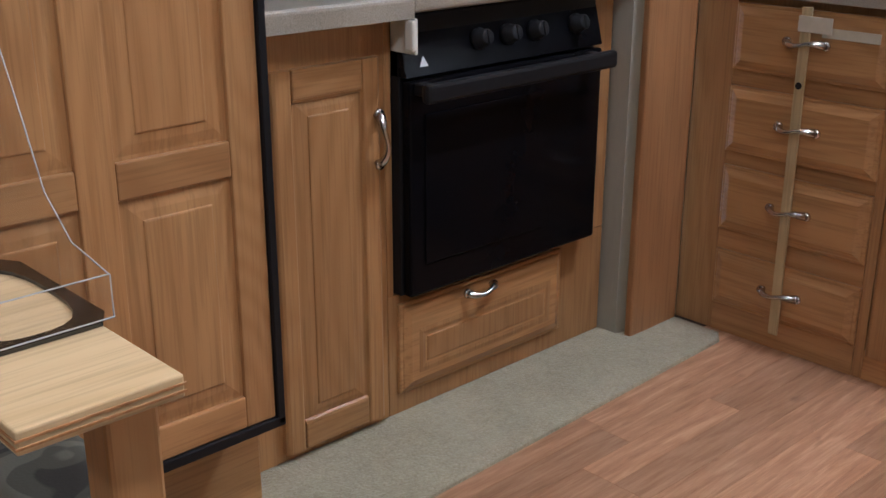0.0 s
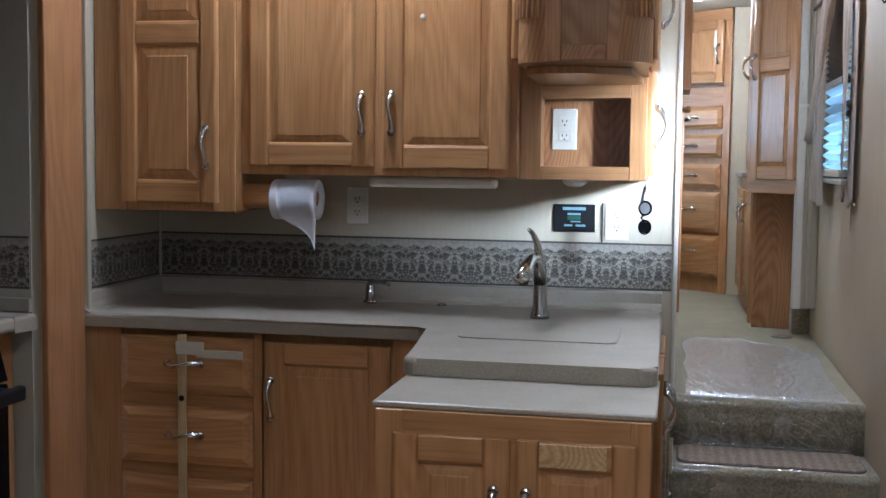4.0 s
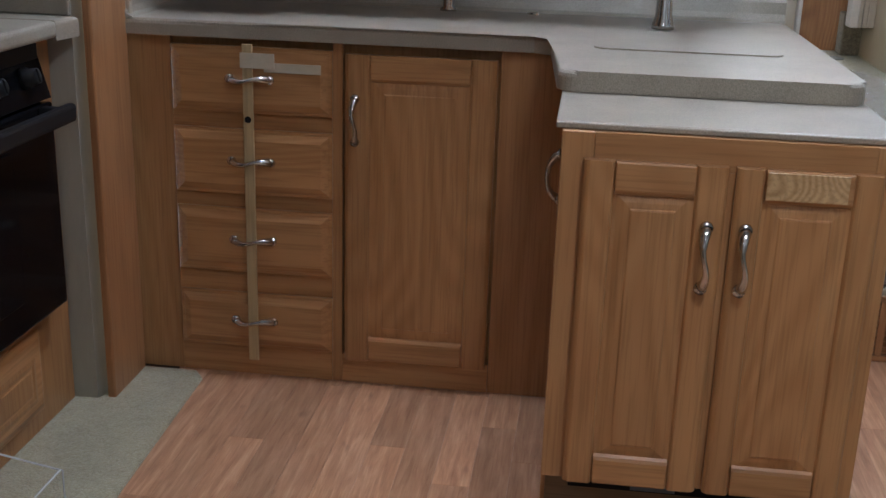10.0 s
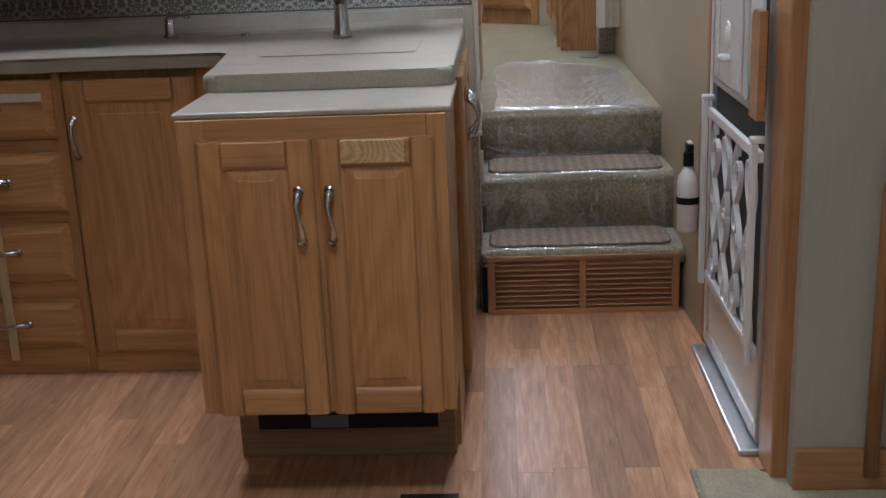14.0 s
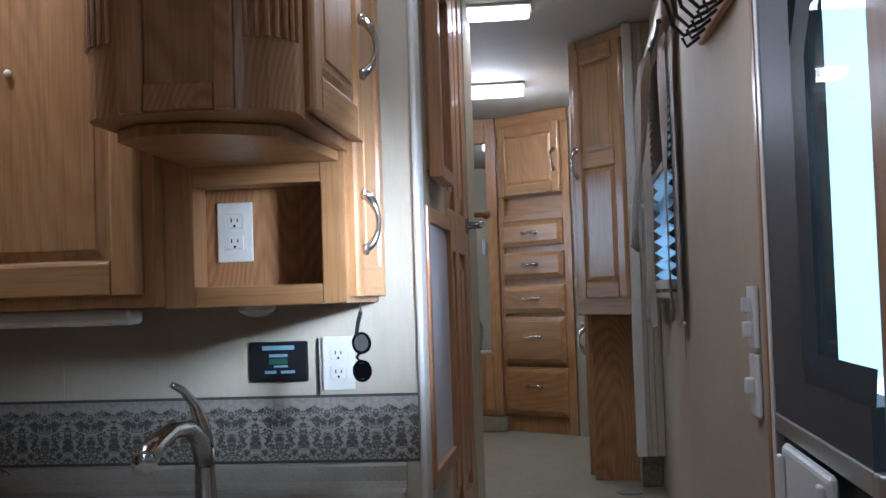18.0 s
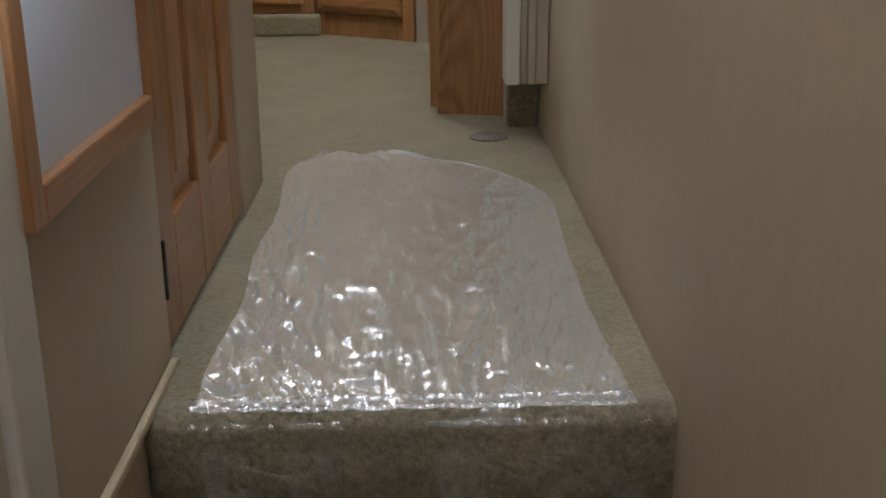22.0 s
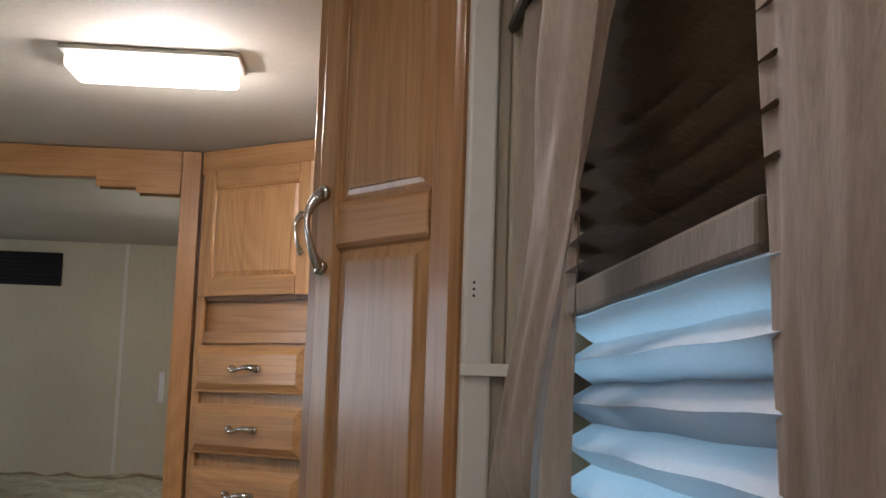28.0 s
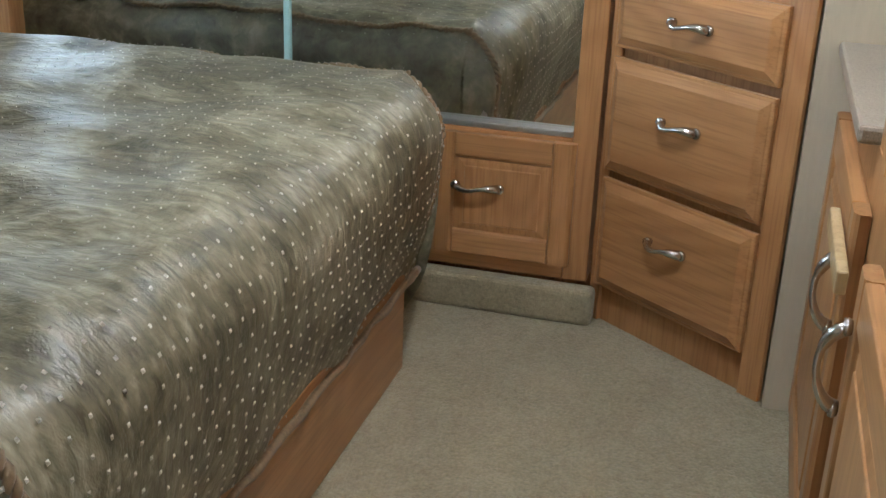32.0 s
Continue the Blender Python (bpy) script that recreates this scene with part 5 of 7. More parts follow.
for x in (0.482, 0.606):
    part("side_plate", upright(SIDE, x, "x"), ACRYLIC, ac)
part("front_plate", upright([(0.4855, 0.8365), (0.6055, 0.8365), (0.6055, 0.876), (0.4855, 0.876)], 1.488, "y"), ACRYLIC, ac)
part("back_plate", upright([(0.4855, 0.8365), (0.6055, 0.8365), (0.6055, 1.06), (0.4855, 1.06)], 1.697, "y"), ACRYLIC, ac)
# Opaque grey tubes draw the glint along the clear plates' edges.
EDGE = plain("acrylic_edge_glint", (0.40, 0.40, 0.40), 0.15, 0.0, 0.02, 30, 0.0)
for x in (0.4835, 0.6075):
    part("edge_glint", tube(bmesh.new(), [(x, a, z) for a, z in SIDE[2:]] + [(x, 1.488, 0.838)], 0.0008, 6), EDGE, ac)
part("edge_glint", tube(bmesh.new(), [(0.4835, 1.4895, 0.8765), (0.6075, 1.4895, 0.8765)], 0.0008, 6), EDGE, ac)
part("edge_glint", tube(bmesh.new(), [(0.4835, 1.4875, 0.8378), (0.6075, 1.4875, 0.8378)], 0.0008, 6), EDGE, ac)
bm = bmesh.new()
N = 28
ring_o, ring_i = [], []
for k in range(N):
    a = 2 * math.pi * k / N
    c, s_ = math.cos(a), math.sin(a)
    f = 1 / max(abs(c), abs(s_))
    ring_o.append((0.5455 + 0.0635 * c * f, 1.5935 + 0.1065 * s_ * f))
    g_ = 1 / (abs(c) ** 3 + abs(s_) ** 3) ** (1 / 3)
    ring_i.append((0.5455 + 0.051 * c * g_, 1.5935 + 0.092 * s_ * g_))
lay = [[bm.verts.new((x, y, z)) for x, y in r] for r, z in ((ring_o, 0.8325), (ring_o, 0.8362), (ring_i, 0.8362), (ring_i, 0.8325))]
for a, b in zip(lay, lay[1:] + lay[:1]):
    for k in range(N):
        bm.faces.new((a[k], a[(k + 1) % N], b[(k + 1) % N], b[k]))
part("base_ring", bm, plain("dark_chrome", (0.10, 0.11, 0.13), 0.12, 1.0, 0.05, 40, 0.0), ac, "glossy dark base ring")
ch = thing("arm_chair", at(0, 0, 0), "camouflage cloth armchair pushed under the plywood table", "chair")
bm = bmesh.new()
block(bm, -0.30, 0.60, 1.470, 1.98, 0.30, 0.640, 0.02, 3)
part("side_cloth", bm, CAMO, ch)
bm = bmesh.new()
block(bm, -0.30, 0.612, 1.455, 1.99, 0.6405, 0.690, 0.022, 4)
part("arm_pad", bm, CAMO, ch, "padded camouflage arm top")
part("pocket", boxm(0.15, 0.50, 1.446, 1.4695, 0.36, 0.60, 0.009, 3), CAMO, ch, "gathered cloth pocket")
part("piping", tube(bmesh.new(), [(-0.28, 1.4565, 0.642), (0.20, 1.4555, 0.641), (0.60, 1.4565, 0.642)], 0.004, 8), RUBBER, ch, "dark piping")
part("pole", tube(bmesh.new(), [(0.53, 1.458, 0.29), (0.53, 1.458, 0.635)], 0.011, 10), WHITE, ch, "white tube")
for x in (-0.26, 0.50):
    for y in (1.60, 1.94):
        part("leg", tube(bmesh.new(), [(x, y, 0.001 if y < 1.9 else 0.001), (x, y, 0.30)], 0.014, 10), BLACK_MATT, ch)


# ---- steps ----
def step_block(name, x0, x1, z0, z1, label):
    bm = bmesh.new()
    n, r = 60, 0.026
    y0, y1 = Y_RIGHT - 0.012, Y_HALL - 0.001
    prof = [(x1, z0), (x0 + 0.016, z0), (x0 + 0.015, z1 - 2 * r - 0.004)] + [(x0 + 0.012 + r - r * math.cos(radians(a)), z1 - r + r * math.sin(radians(a))) for a in (-15, 0, 20, 42, 66, 90)] + [(x1, z1)]
    rows = []
    for k in range(n + 1):
        y = y0 + (y1 - y0) * k / n
        rows.append([bm.verts.new((x + (0.004 * noise.noise((x * 9, y * 11, z * 9)) + 0.0022 * noise.noise((x * 60, y * 70, z * 60)) if 1 < i < 9 else 0), y, z + (0.003 * noise.noise((x * 7, y * 8, 3)) + 0.002 * noise.noise((x * 60, y * 75, 3)) if i > 3 else 0))) for i, (x, z) in enumerate(prof)])
    m = len(prof)
    for a, b in zip(rows, rows[1:]):
        for i in range(m):
            bm.faces.new((a[i], a[(i + 1) % m], b[(i + 1) % m], b[i]))
    bm.faces.new(rows[0][::-1])
    bm.faces.new(rows[-1])
    return solid(name, bm, STEP_CARPET, label, "step", "structure", None, "", True)


step_block("step_1", 3.045, 3.36, 0.196, 0.215, "sage carpeted bottom step")
step_block("step_2", 3.262, 3.56, 0.2155, 0.410, "sage carpeted middle step")
step_block("step_3", 3.515, 3.578, 0.4105, Z_UP + 0.001, "sage carpeted top step into the hall")
# Solid black block stands in for the shade behind the louvres.
solid("step_core", boxm(3.075, 3.30, Y_RIGHT + 0.002, Y_HALL - 0.002, 0.0, 0.1955), BLACK_MATT, "black block for the shaded cavity behind the step grille", "step", "structure")
solid("step_fill", boxm(3.30, 3.56, Y_RIGHT + 0.002, Y_HALL - 0.002, 0.0, 0.215), BLACK_MATT, "step frame", "step", "structure")

gv = thing("step_grille", at(0, 0, 0), "oak louvred return-air grille under the bottom step", "vent grille")
for z0, z1 in ((0.001, 0.018), (0.180, 0.195)):
    part("frame_rail", boxm(3.048, 3.066, Y_RIGHT + 0.004, Y_HALL - 0.02, z0, z1, 0.002), OAK_DARK_Y, gv)
for y0, y1 in ((Y_RIGHT + 0.004, 0.012), (0.285, 0.305), (Y_HALL - 0.045, Y_HALL - 0.02)):
    part("frame_stile", boxm(3.048, 3.066, y0, y1, 0.0185, 0.1795, 0.002), OAK_DARK, gv)
for y0, y1 in ((0.0125, 0.2845), (0.3055, Y_HALL - 0.0455)):
    for i in range(9):
        z = 0.030 + i * 0.0172
        bm = bmesh.new()
        v = [bm.verts.new(p) for p in ((3.049, y0, z), (3.049, y1, z), (3.065, y1, z + 0.009), (3.065, y0, z + 0.009), (3.049, y0, z - 0.004), (3.049, y1, z - 0.004), (3.065, y1, z + 0.005), (3.065, y0, z + 0.005))]
        for q in ((0, 1, 2, 3), (4, 7, 6, 5), (0, 4, 5, 1), (1, 5, 6, 2), (2, 6, 7, 3), (3, 7, 4, 0)):
            bm.faces.new([v[i2] for i2 in q])
        part("louvre", bm, OAK_DARK_Y, gv)


def step_mat(x0, x1, z, label):
    y0, y1 = 0.006, 0.592
    t = thing("step_mat", at((x0 + x1) / 2, (y0 + y1) / 2, z), label, "mat", "ribbed mats on the steps")
    w, d = (y1 - y0) / 2, (x1 - x0) / 2
    poly = [(sx * (d - 0.04) + 0.04 * math.cos(radians(a)), sy * (w - 0.04) + 0.04 * math.sin(radians(a))) for sx, sy, a0 in ((1, 1, 0), (-1, 1, 90), (-1, -1, 180), (1, -1, 270)) for a in (a0, a0 + 30, a0 + 60, a0 + 90)]
    part("mat_surface", prism(bmesh.new(), [(x * 0.985, y * 0.985) for x, y in poly], 0.0035, 0.0085, 0.002), STEP_MAT, t)
    part("edging", prism(bmesh.new(), poly, 0.0005, 0.0034, 0.001), MAT_EDGE, t, "dark bound edge")
    return t


step_mat(3.078, 3.280, 0.217, "brown ribbed mat on the bottom step")
step_mat(3.297, 3.520, 0.412, "brown ribbed mat on the middle step")

# carpeted lower wall and trims beside the steps
solid("side_carpet", boxm(X_BACK - 0.012, X_BACK - 0.001, Y_HALL + 0.004, 0.672, 0.0, 0.575, 0.003), STEP_CARPET, "carpeted panel at the foot of the kitchen wall", "wall", "structure")
solid("side_carpet_end", boxm(X_BACK - 0.010, 3.30, Y_HALL - 0.006, Y_HALL + 0.0035, 0.0, 0.575, 0.003), STEP_CARPET, "carpeted panel beside the bottom step", "wall", "structure")
solid("carpet_trim", boxm(X_BACK - 0.016, X_BACK + 0.03, Y_HALL - 0.016, 0.672, 0.5755, 0.5895, 0.003), CREAM_STRIP, "cream trim over the carpeted panel", "trim", "structure")
solid("hall_trim", boxm(3.16, 3.69, Y_HALL - 0.012, Y_HALL - 0.001, Z_UP - 0.004, Z_UP + 0.010, 0.003), CREAM_STRIP, "cream strip along the hall wall", "trim", "structure")
solid("stair_light", boxm(3.236, 3.252, Y_HALL - 0.016, Y_HALL - 0.0062, 0.39, 0.503, 0.003), CREAM_STRIP, "cream plastic strip beside the step", "trim")
solid("door_stop", lathe(bmesh.new(), [(0.012, 0.0), (0.010, -0.012), (0.004, -0.016)], 12, (3.27, Y_HALL - 0.001, 0.315), "y"), NICKEL, "small round metal stud beside the step", "stud")

# clear film over the landing and the risers
def ridge(v, width):
    """A sharp crease where smooth noise passes zero."""
    v = max(0.0, 1 - abs(v) / width)
    return v * v * (3 - 2 * v)


def outline(a):
    """Half-width limits (y low, y high) of the landing film at the fraction a of its length."""
    lo = 0.034 + 0.012 * math.sin(a * 5) + (0.30 * ((a - 0.62) / 0.38) ** 2.4 if a > 0.62 else 0.0)
    hi = 0.558 + 0.010 * a + 0.006 * math.sin(a * 17) - (0.05 * ((a - 0.88) / 0.12) ** 2 if a > 0.88 else 0.0)
    return lo, hi


film = thing("plastic_film", at(0, 0, 0), "clear wrinkled plastic film laid over the hall carpet and the risers", "plastic film")


def landing(nx=300, ny=140):
    bm = bmesh.new()
    grid = []
    for i in range(nx + 1):
        a = i / nx
        row = []
        for j in range(ny + 1):
            b = j / ny
            lo, hi = outline(a)
            y = lo + (hi - lo) * b
            x = 3.527 + a * (1.30 + 0.018 * math.sin(b * 9 + 0.5) * a + 0.012 * noise.noise((b * 30, 2, 4)))
            near = max(0.0, 1 - 0.95 * a)
            far = 1 - near
            fan = ridge(noise.noise(((x - 3.45) * 6, math.atan2(y - 0.30, x - 3.10) * 26, 5)), 0.36)
            long_ = ridge(noise.noise((x * 5 + 1.2 * noise.noise((x * 6, y * 6, 2)), y * 30, 1)), 0.36)
            cross = ridge(noise.noise((x * 21 + 3 * noise.noise((x * 4, y * 5, 8)), y * 15 + 2 * noise.noise((x * 9, y * 9, 4)), 3)), 0.40)
            soft_ = noise.noise((x * 5, y * 8, 7))
            w = 0.0030 * fan * (0.25 + near) + 0.0018 * long_ * (0.45 + 0.6 * near) + 0.0010 * cross * max(0.0, 0.4 + soft_) + 0.0030 * (1 + soft_)
            rim = min(b, 1 - b) * (hi - lo)
            z = Z_UP + 0.0025 + w + (0.004 * (1 - rim / 0.02) * (0.5 + noise.noise((x * 16, b, 3))) if rim < 0.02 else 0.0)
            if a > 0.965:
                z += 0.012 * (a - 0.965) / 0.035 * (0.6 + 0.8 * noise.noise((b * 11, 1, 1)))
            row.append(bm.verts.new((x, y, z)))
        grid.append(row)
    for p, q in zip(grid, grid[1:]):
        for j in range(ny):
            bm.faces.new((p[j], q[j], q[j + 1], p[j + 1]))
    return bm


def riser_sheet(x, z0, z1, y0, y1, seed, nx=150, nz=46):
    """Film stretched over a riser, curled over the nose at the top, with a few slanting creases."""
    bm = bmesh.new()
    grid = []
    for i in range(nx + 1):
        y = y0 + (y1 - y0) * i / nx
        row = []
        for k in range(nz + 1):
            t = k / nz
            z = z0 + (z1 - z0) * t
            crease = ridge(noise.noise((y * 6 + z * 5, y * 11 - z * 19, seed)), 0.055) * (0.4 + noise.noise((y * 5, z * 5, seed + 3)))
            w = 0.0020 + 0.0055 * max(0.0, crease) + 0.0016 * noise.noise((y * 28, z * 22, seed + 1)) + 0.0008 * noise.noise((y * 90, z * 90, seed))
            roll_ = max(0.0, (t - 0.86) / 0.14)
            for cy, lean, deep in ((y0 + 0.17 * (y1 - y0), -0.5, 0.006), (y0 + 0.22 * (y1 - y0), -0.9, 0.004), (y0 + 0.86 * (y1 - y0), 0.35, 0.003)):
                off = (y - cy) - lean * (z1 - z) + 0.01 * math.sin(z * 40 + seed)
                w += deep * max(0.0, 1 - abs(off) / 0.012) * max(0.0, 0.35 + 0.65 * t)
            row.append(bm.verts.new((x - w + 0.020 * roll_ ** 2 - 0.006 * math.sin(math.pi * roll_), y, z + 0.003 * roll_ * noise.noise((y * 22, 1, seed)))))
        grid.append(row)
    for p, q in zip(grid, grid[1:]):
        for k in range(nz):
            bm.faces.new((p[k], p[k + 1], q[k + 1], q[k]))
    return bm


def fold(x, z, y0, y1, seed, wide=0.010):
    """A narrow doubled edge of film that stands up a little and catches the light."""
    bm = bmesh.new()
    rows = []
    for i in range(111):
        y = y0 + (y1 - y0) * i / 110
        d = wide * (0.45 + 0.55 * abs(noise.noise((y * 19, seed, 2))))
        h = 0.0035 + 0.006 * abs(noise.noise((y * 31, seed, 5)))
        rows.append([bm.verts.new(p) for p in ((x + 0.004 * noise.noise((y * 12, seed, 1)), y, z), (x - d * 0.5, y, z + h), (x - d, y, z + 0.001))])
    for a, b in zip(rows, rows[1:]):
        for k in range(2):
            bm.faces.new((a[k], a[k + 1], b[k + 1], b[k]))
    return bm


for nm, bm, mat_, lab in (("landing_sheet", landing(), FILM, "wrinkled clear sheet on the landing"),
                          ("nose_fold", fold(3.540, Z_UP + 0.006, 0.05, 0.565, 1.0, 0.016), FILM_EDGE, "bright crumpled fold at the step edge"),
                          ("nose_fold", fold(3.566, Z_UP + 0.007, 0.045, 0.57, 21.0, 0.020), FILM_EDGE, "bright crumpled fold at the step edge"),
                          ("riser_sheet", riser_sheet(3.533, 0.416, 0.577, 0.018, 0.600, 2.0), FILM_RISER, "clear sheet over the top riser"),
                          ("riser_sheet", riser_sheet(3.280, 0.222, 0.409, 0.004, 0.602, 6.0), FILM_RISER, "clear sheet over the middle riser"),
                          ("riser_fold", fold(3.530, 0.4235, 0.03, 0.52, 3.0), FILM_EDGE, "bright edge of film on the mat"),
                          ("riser_fold", fold(3.283, 0.2285, 0.03, 0.575, 4.0), FILM_EDGE, "bright edge of film on the mat"),
                          ("nose_fold", fold(3.283, 0.412, 0.02, 0.58, 8.0, 0.010), FILM_EDGE, "bright fold at the step edge"),
                          ("nose_fold", fold(3.062, 0.216, 0.02, 0.58, 9.0, 0.010), FILM_EDGE, "bright fold at the step edge")):
    part(nm, bm, mat_, film, lab, None, True).visible_shadow = False

# ---- hall, left side ----
bd = thing("bath_door", at(3.70, Y_HALL + 0.004, Z_UP + 0.012), "closed oak bath door with raised panels and a lever", "door")
leaf = part("leaf", boxm(0.002, 0.658, 0.0352, 0.037, 0.002, 1.818), OAK_DARK, bd)
for a, b in ((0, 0.10), (0.285, 0.375), (0.56, 0.66)):
    part("stile", boxm(a, b, 0, 0.035, 0, 1.82, 0.004), OAK_DARK, leaf)
for z0, z1 in ((0, 0.16), (0.86, 0.98), (1.72, 1.82)):
    for c0, c1 in ((0.1004, 0.2846), (0.3754, 0.5596)):
        part("rail", boxm(c0, c1, 0.0004, 0.035, z0, z1, 0.004), OAK_DARK_X, leaf)
for z0, z1 in ((0.16, 0.86), (0.98, 1.72)):
    for c0, c1 in ((0.1004, 0.2846), (0.3754, 0.5596)):
        part("panel", raised(c1 - c0, z1 - z0, 0.04, 0.014, 0.03), OAK_DARK, leaf, "", at(c0, 0, z0))
for z in (0.115, 1.60):
    part("hinge", boxm(-0.006, 0.004, -0.008, 0.004, z - 0.04, z + 0.04, 0.002), STEEL, bd)
bm = bmesh.new()
lathe(bm, [(0.026, 0.0), (0.026, -0.006), (0.012, -0.010), (0.010, -0.045)], 18, (0.60, 0.0, 0.955), "y")
tube(bm, [(0.60, -0.045, 0.955), (0.57, -0.052, 0.957), (0.50, -0.052, 0.952)], [0.010, 0.009, 0.007], 10)
part("lever", bm, NICKEL, leaf, "brushed nickel lever", None, True)

wb = thing("whiteboard", at(0, 0, 0), "whiteboard in an oak frame on the hall wall", "whiteboard")
y0, y1 = Y_HALL - 0.022, Y_HALL - 0.001
part("board", boxm(3.225, 3.63, y1 - 0.010, y1, 0.945, 1.49, 0.001), WHITEBOARD, wb)
for a in ((3.19, 3.226, 0.91, 1.525), (3.629, 3.665, 0.91, 1.525)):
    part("frame_stile", boxm(a[0], a[1], y0, y1, a[2], a[3], 0.004), OAK_DARK, wb)
for a in ((0.91, 0.946), (1.489, 1.525)):
    part("frame_rail", boxm(3.2262, 3.6288, y0 + 0.0005, y1, a[0], a[1], 0.004), OAK_DARK_X, wb)
sh = thing("key_cabinet", at(-0.07, 0, 0), "oak framed wall box with white papers", "wall box")
part("back", boxm(3.43, 3.64, Y_HALL - 0.008, Y_HALL - 0.001, 1.62, 2.07), OAK, sh)
for x0, x1 in ((3.41, 3.445), (3.625, 3.66)):
    part("side", boxm(x0, x1, Y_HALL - 0.04, Y_HALL - 0.0085, 1.60, 2.09, 0.003), OAK_DARK, sh)
for z0, z1 in ((1.60, 1.632), (2.058, 2.09)):
    part("rail", boxm(3.4455, 3.6245, Y_HALL - 0.04, Y_HALL - 0.0085, z0, z1, 0.003), OAK_DARK_X, sh)
part("paper", boxm(3.46, 3.60, Y_HALL - 0.016, Y_HALL - 0.0088, 1.84, 2.0, 0.001), WHITE, sh, "white card")
part("keys", tube(bmesh.new(), [(3.50, Y_HALL - 0.018, 1.75), (3.50, Y_HALL - 0.022, 1.70), (3.505, Y_HALL - 0.018, 1.66)], 0.008, 8), NICKEL, sh)
solid("wall_speaker_plate", boxm(3.56, 3.69, Y_HALL - 0.012, Y_HALL - 0.001, 2.13, 2.225, 0.004), STEEL, "dark grey plate high on the hall wall", "plate")

# ---- entry door on the right ----
ed = thing("entry_door", at(0, 0, 0), "white aluminium screen door in front of a dark entry door with a frosted window", "door")
YD = Y_RIGHT - 0.028
GREYD = plain("door_grey", (0.034, 0.036, 0.041), 0.5)
WZA, WZB, WXA, WXB = 1.185, 1.735, 2.046, 2.435
part("door_slab", boxm(DX0 + 0.013, DX1 - 0.013, YD - 0.075, YD - 0.045, 0.02, 1.085, 0.004), GREYD, ed, "dark grey entry door leaf")
bm = bmesh.new()
for x0, x1, z0, z1 in ((DX0 + 0.041, DX1 - 0.029, 1.116, WZA), (DX0 + 0.041, DX1 - 0.029, WZB, DZ - 0.051), (WXB, DX1 - 0.029, WZA, WZB)):
    block(bm, x0, x1, YD - 0.040, YD + 0.008, z0, z1)
part("upper_panel", bm, GREYD, ed, "smooth dark grey upper panel")
# Paler than the door panel: window light put into the frame's grey.
BEZ_LIT = plain("window_bezel_lit_grey", (0.075, 0.080, 0.088), 0.4)
def bezel(outer, inner, nm, mat=BEZ_LIT):
    """One sloped side of the deep window frame, from the panel face back to the glass."""
    bm = bmesh.new()
    (x0, z0), (x1, z1) = outer
    (u0, w0), (u1, w1) = inner
    ys = (YD + 0.0083, YD + 0.003)
    v = [bm.verts.new(p) for p in ((x0, ys[0], z0), (x1, ys[0], z1), (u1, ys[1], w1), (u0, ys[1], w0))]
    bm.faces.new(v)
    bmesh.ops.solidify(bm, geom=bm.faces[:], thickness=0.004)
    part(nm, bm, mat, ed, "grey sloped window frame")
IXA, IXB, IZA, IZB = 2.052, 2.365, 1.228, 1.70
bezel(((WXB, WZA), (WXB, WZB - 0.07)), ((IXB, IZA), (IXB, IZB - 0.06)), "window_frame")
bezel(((WXB, WZB - 0.07), (WXB - 0.08, WZB)), ((IXB, IZB - 0.06), (IXB - 0.06, IZB)), "window_frame")
bezel(((WXB - 0.08, WZB), (WXA, WZB)), ((IXB - 0.06, IZB), (IXA, IZB)), "window_frame")
bezel(((WXA, WZA), (WXB, WZA)), ((IXA, IZA), (IXB, IZA)), "window_frame", GREYD)
pane = part("window_pane", boxm(2.046, IXB + 0.004, YD - 0.0075, YD - 0.0045, 1.218, 1.705), GLASS, ed, "bright frosted door window")
pane.visible_shadow = False
sd = part("screen_frame", block(block(bmesh.new(), DX1 - 0.028, DX1 - 0.018, YD - 0.012, YD + 0.010, 0.03, DZ - 0.02, 0.003), DX0 + 0.012, DX0 + 0.04, YD - 0.012, YD + 0.010, 0.03, 1.115, 0.004), ALU, ed)
for z0, z1 in ((0.03, 0.07), (0.785, 0.808), (1.085, 1.115), (DZ - 0.05, DZ - 0.02)):
    part("frame_rail", boxm(DX0 + 0.0405, DX1 - 0.0285, YD - 0.012, YD + 0.010, z0, z1, 0.003), ALU, sd)
part("lower_screen", boxm(DX0 + 0.0405, DX1 - 0.0285, YD - 0.006, YD - 0.003, 0.24, 1.0845), SCREEN, ed, "black insect screen")
part("kick_panel", boxm(DX0 + 0.0405, DX1 - 0.0285, YD - 0.008, YD + 0.004, 0.0705, 0.2395, 0.002), WHITE, ed, "white kick panel")
bm = bmesh.new()
block(bm, 2.225, 2.555, YD + 0.011, YD + 0.026, 0.809, 1.084, 0.010, 3)
sl = part("slide_panel", bm, WHITE, ed, "white plastic slide panel over the latch")
for r0, yy in ((0.037, 0.0285), (0.025, 0.0305), (0.013, 0.0325)):
    part("ring_boss", lathe(bmesh.new(), [(r0, YD + 0.0262), (r0, YD + yy), (r0 - 0.004, YD + yy + 0.002)], 24, (2.42, 0, 0.937), "y"), WHITE, sl)
part("pull_tab", boxm(2.380, 2.418, YD + 0.0265, YD + 0.052, 0.880, 0.896, 0.006), WHITE, sl)
for x in (2.250, 2.530):
    part("rib", boxm(x - 0.012, x + 0.012, YD + 0.0265, YD + 0.036, 0.825, 1.07, 0.004), WHITE, sl)
part("latch_bracket", boxm(2.09, 2.205, YD + 0.011, YD + 0.020, 0.85, 1.05, 0.003), WHITE, sl)
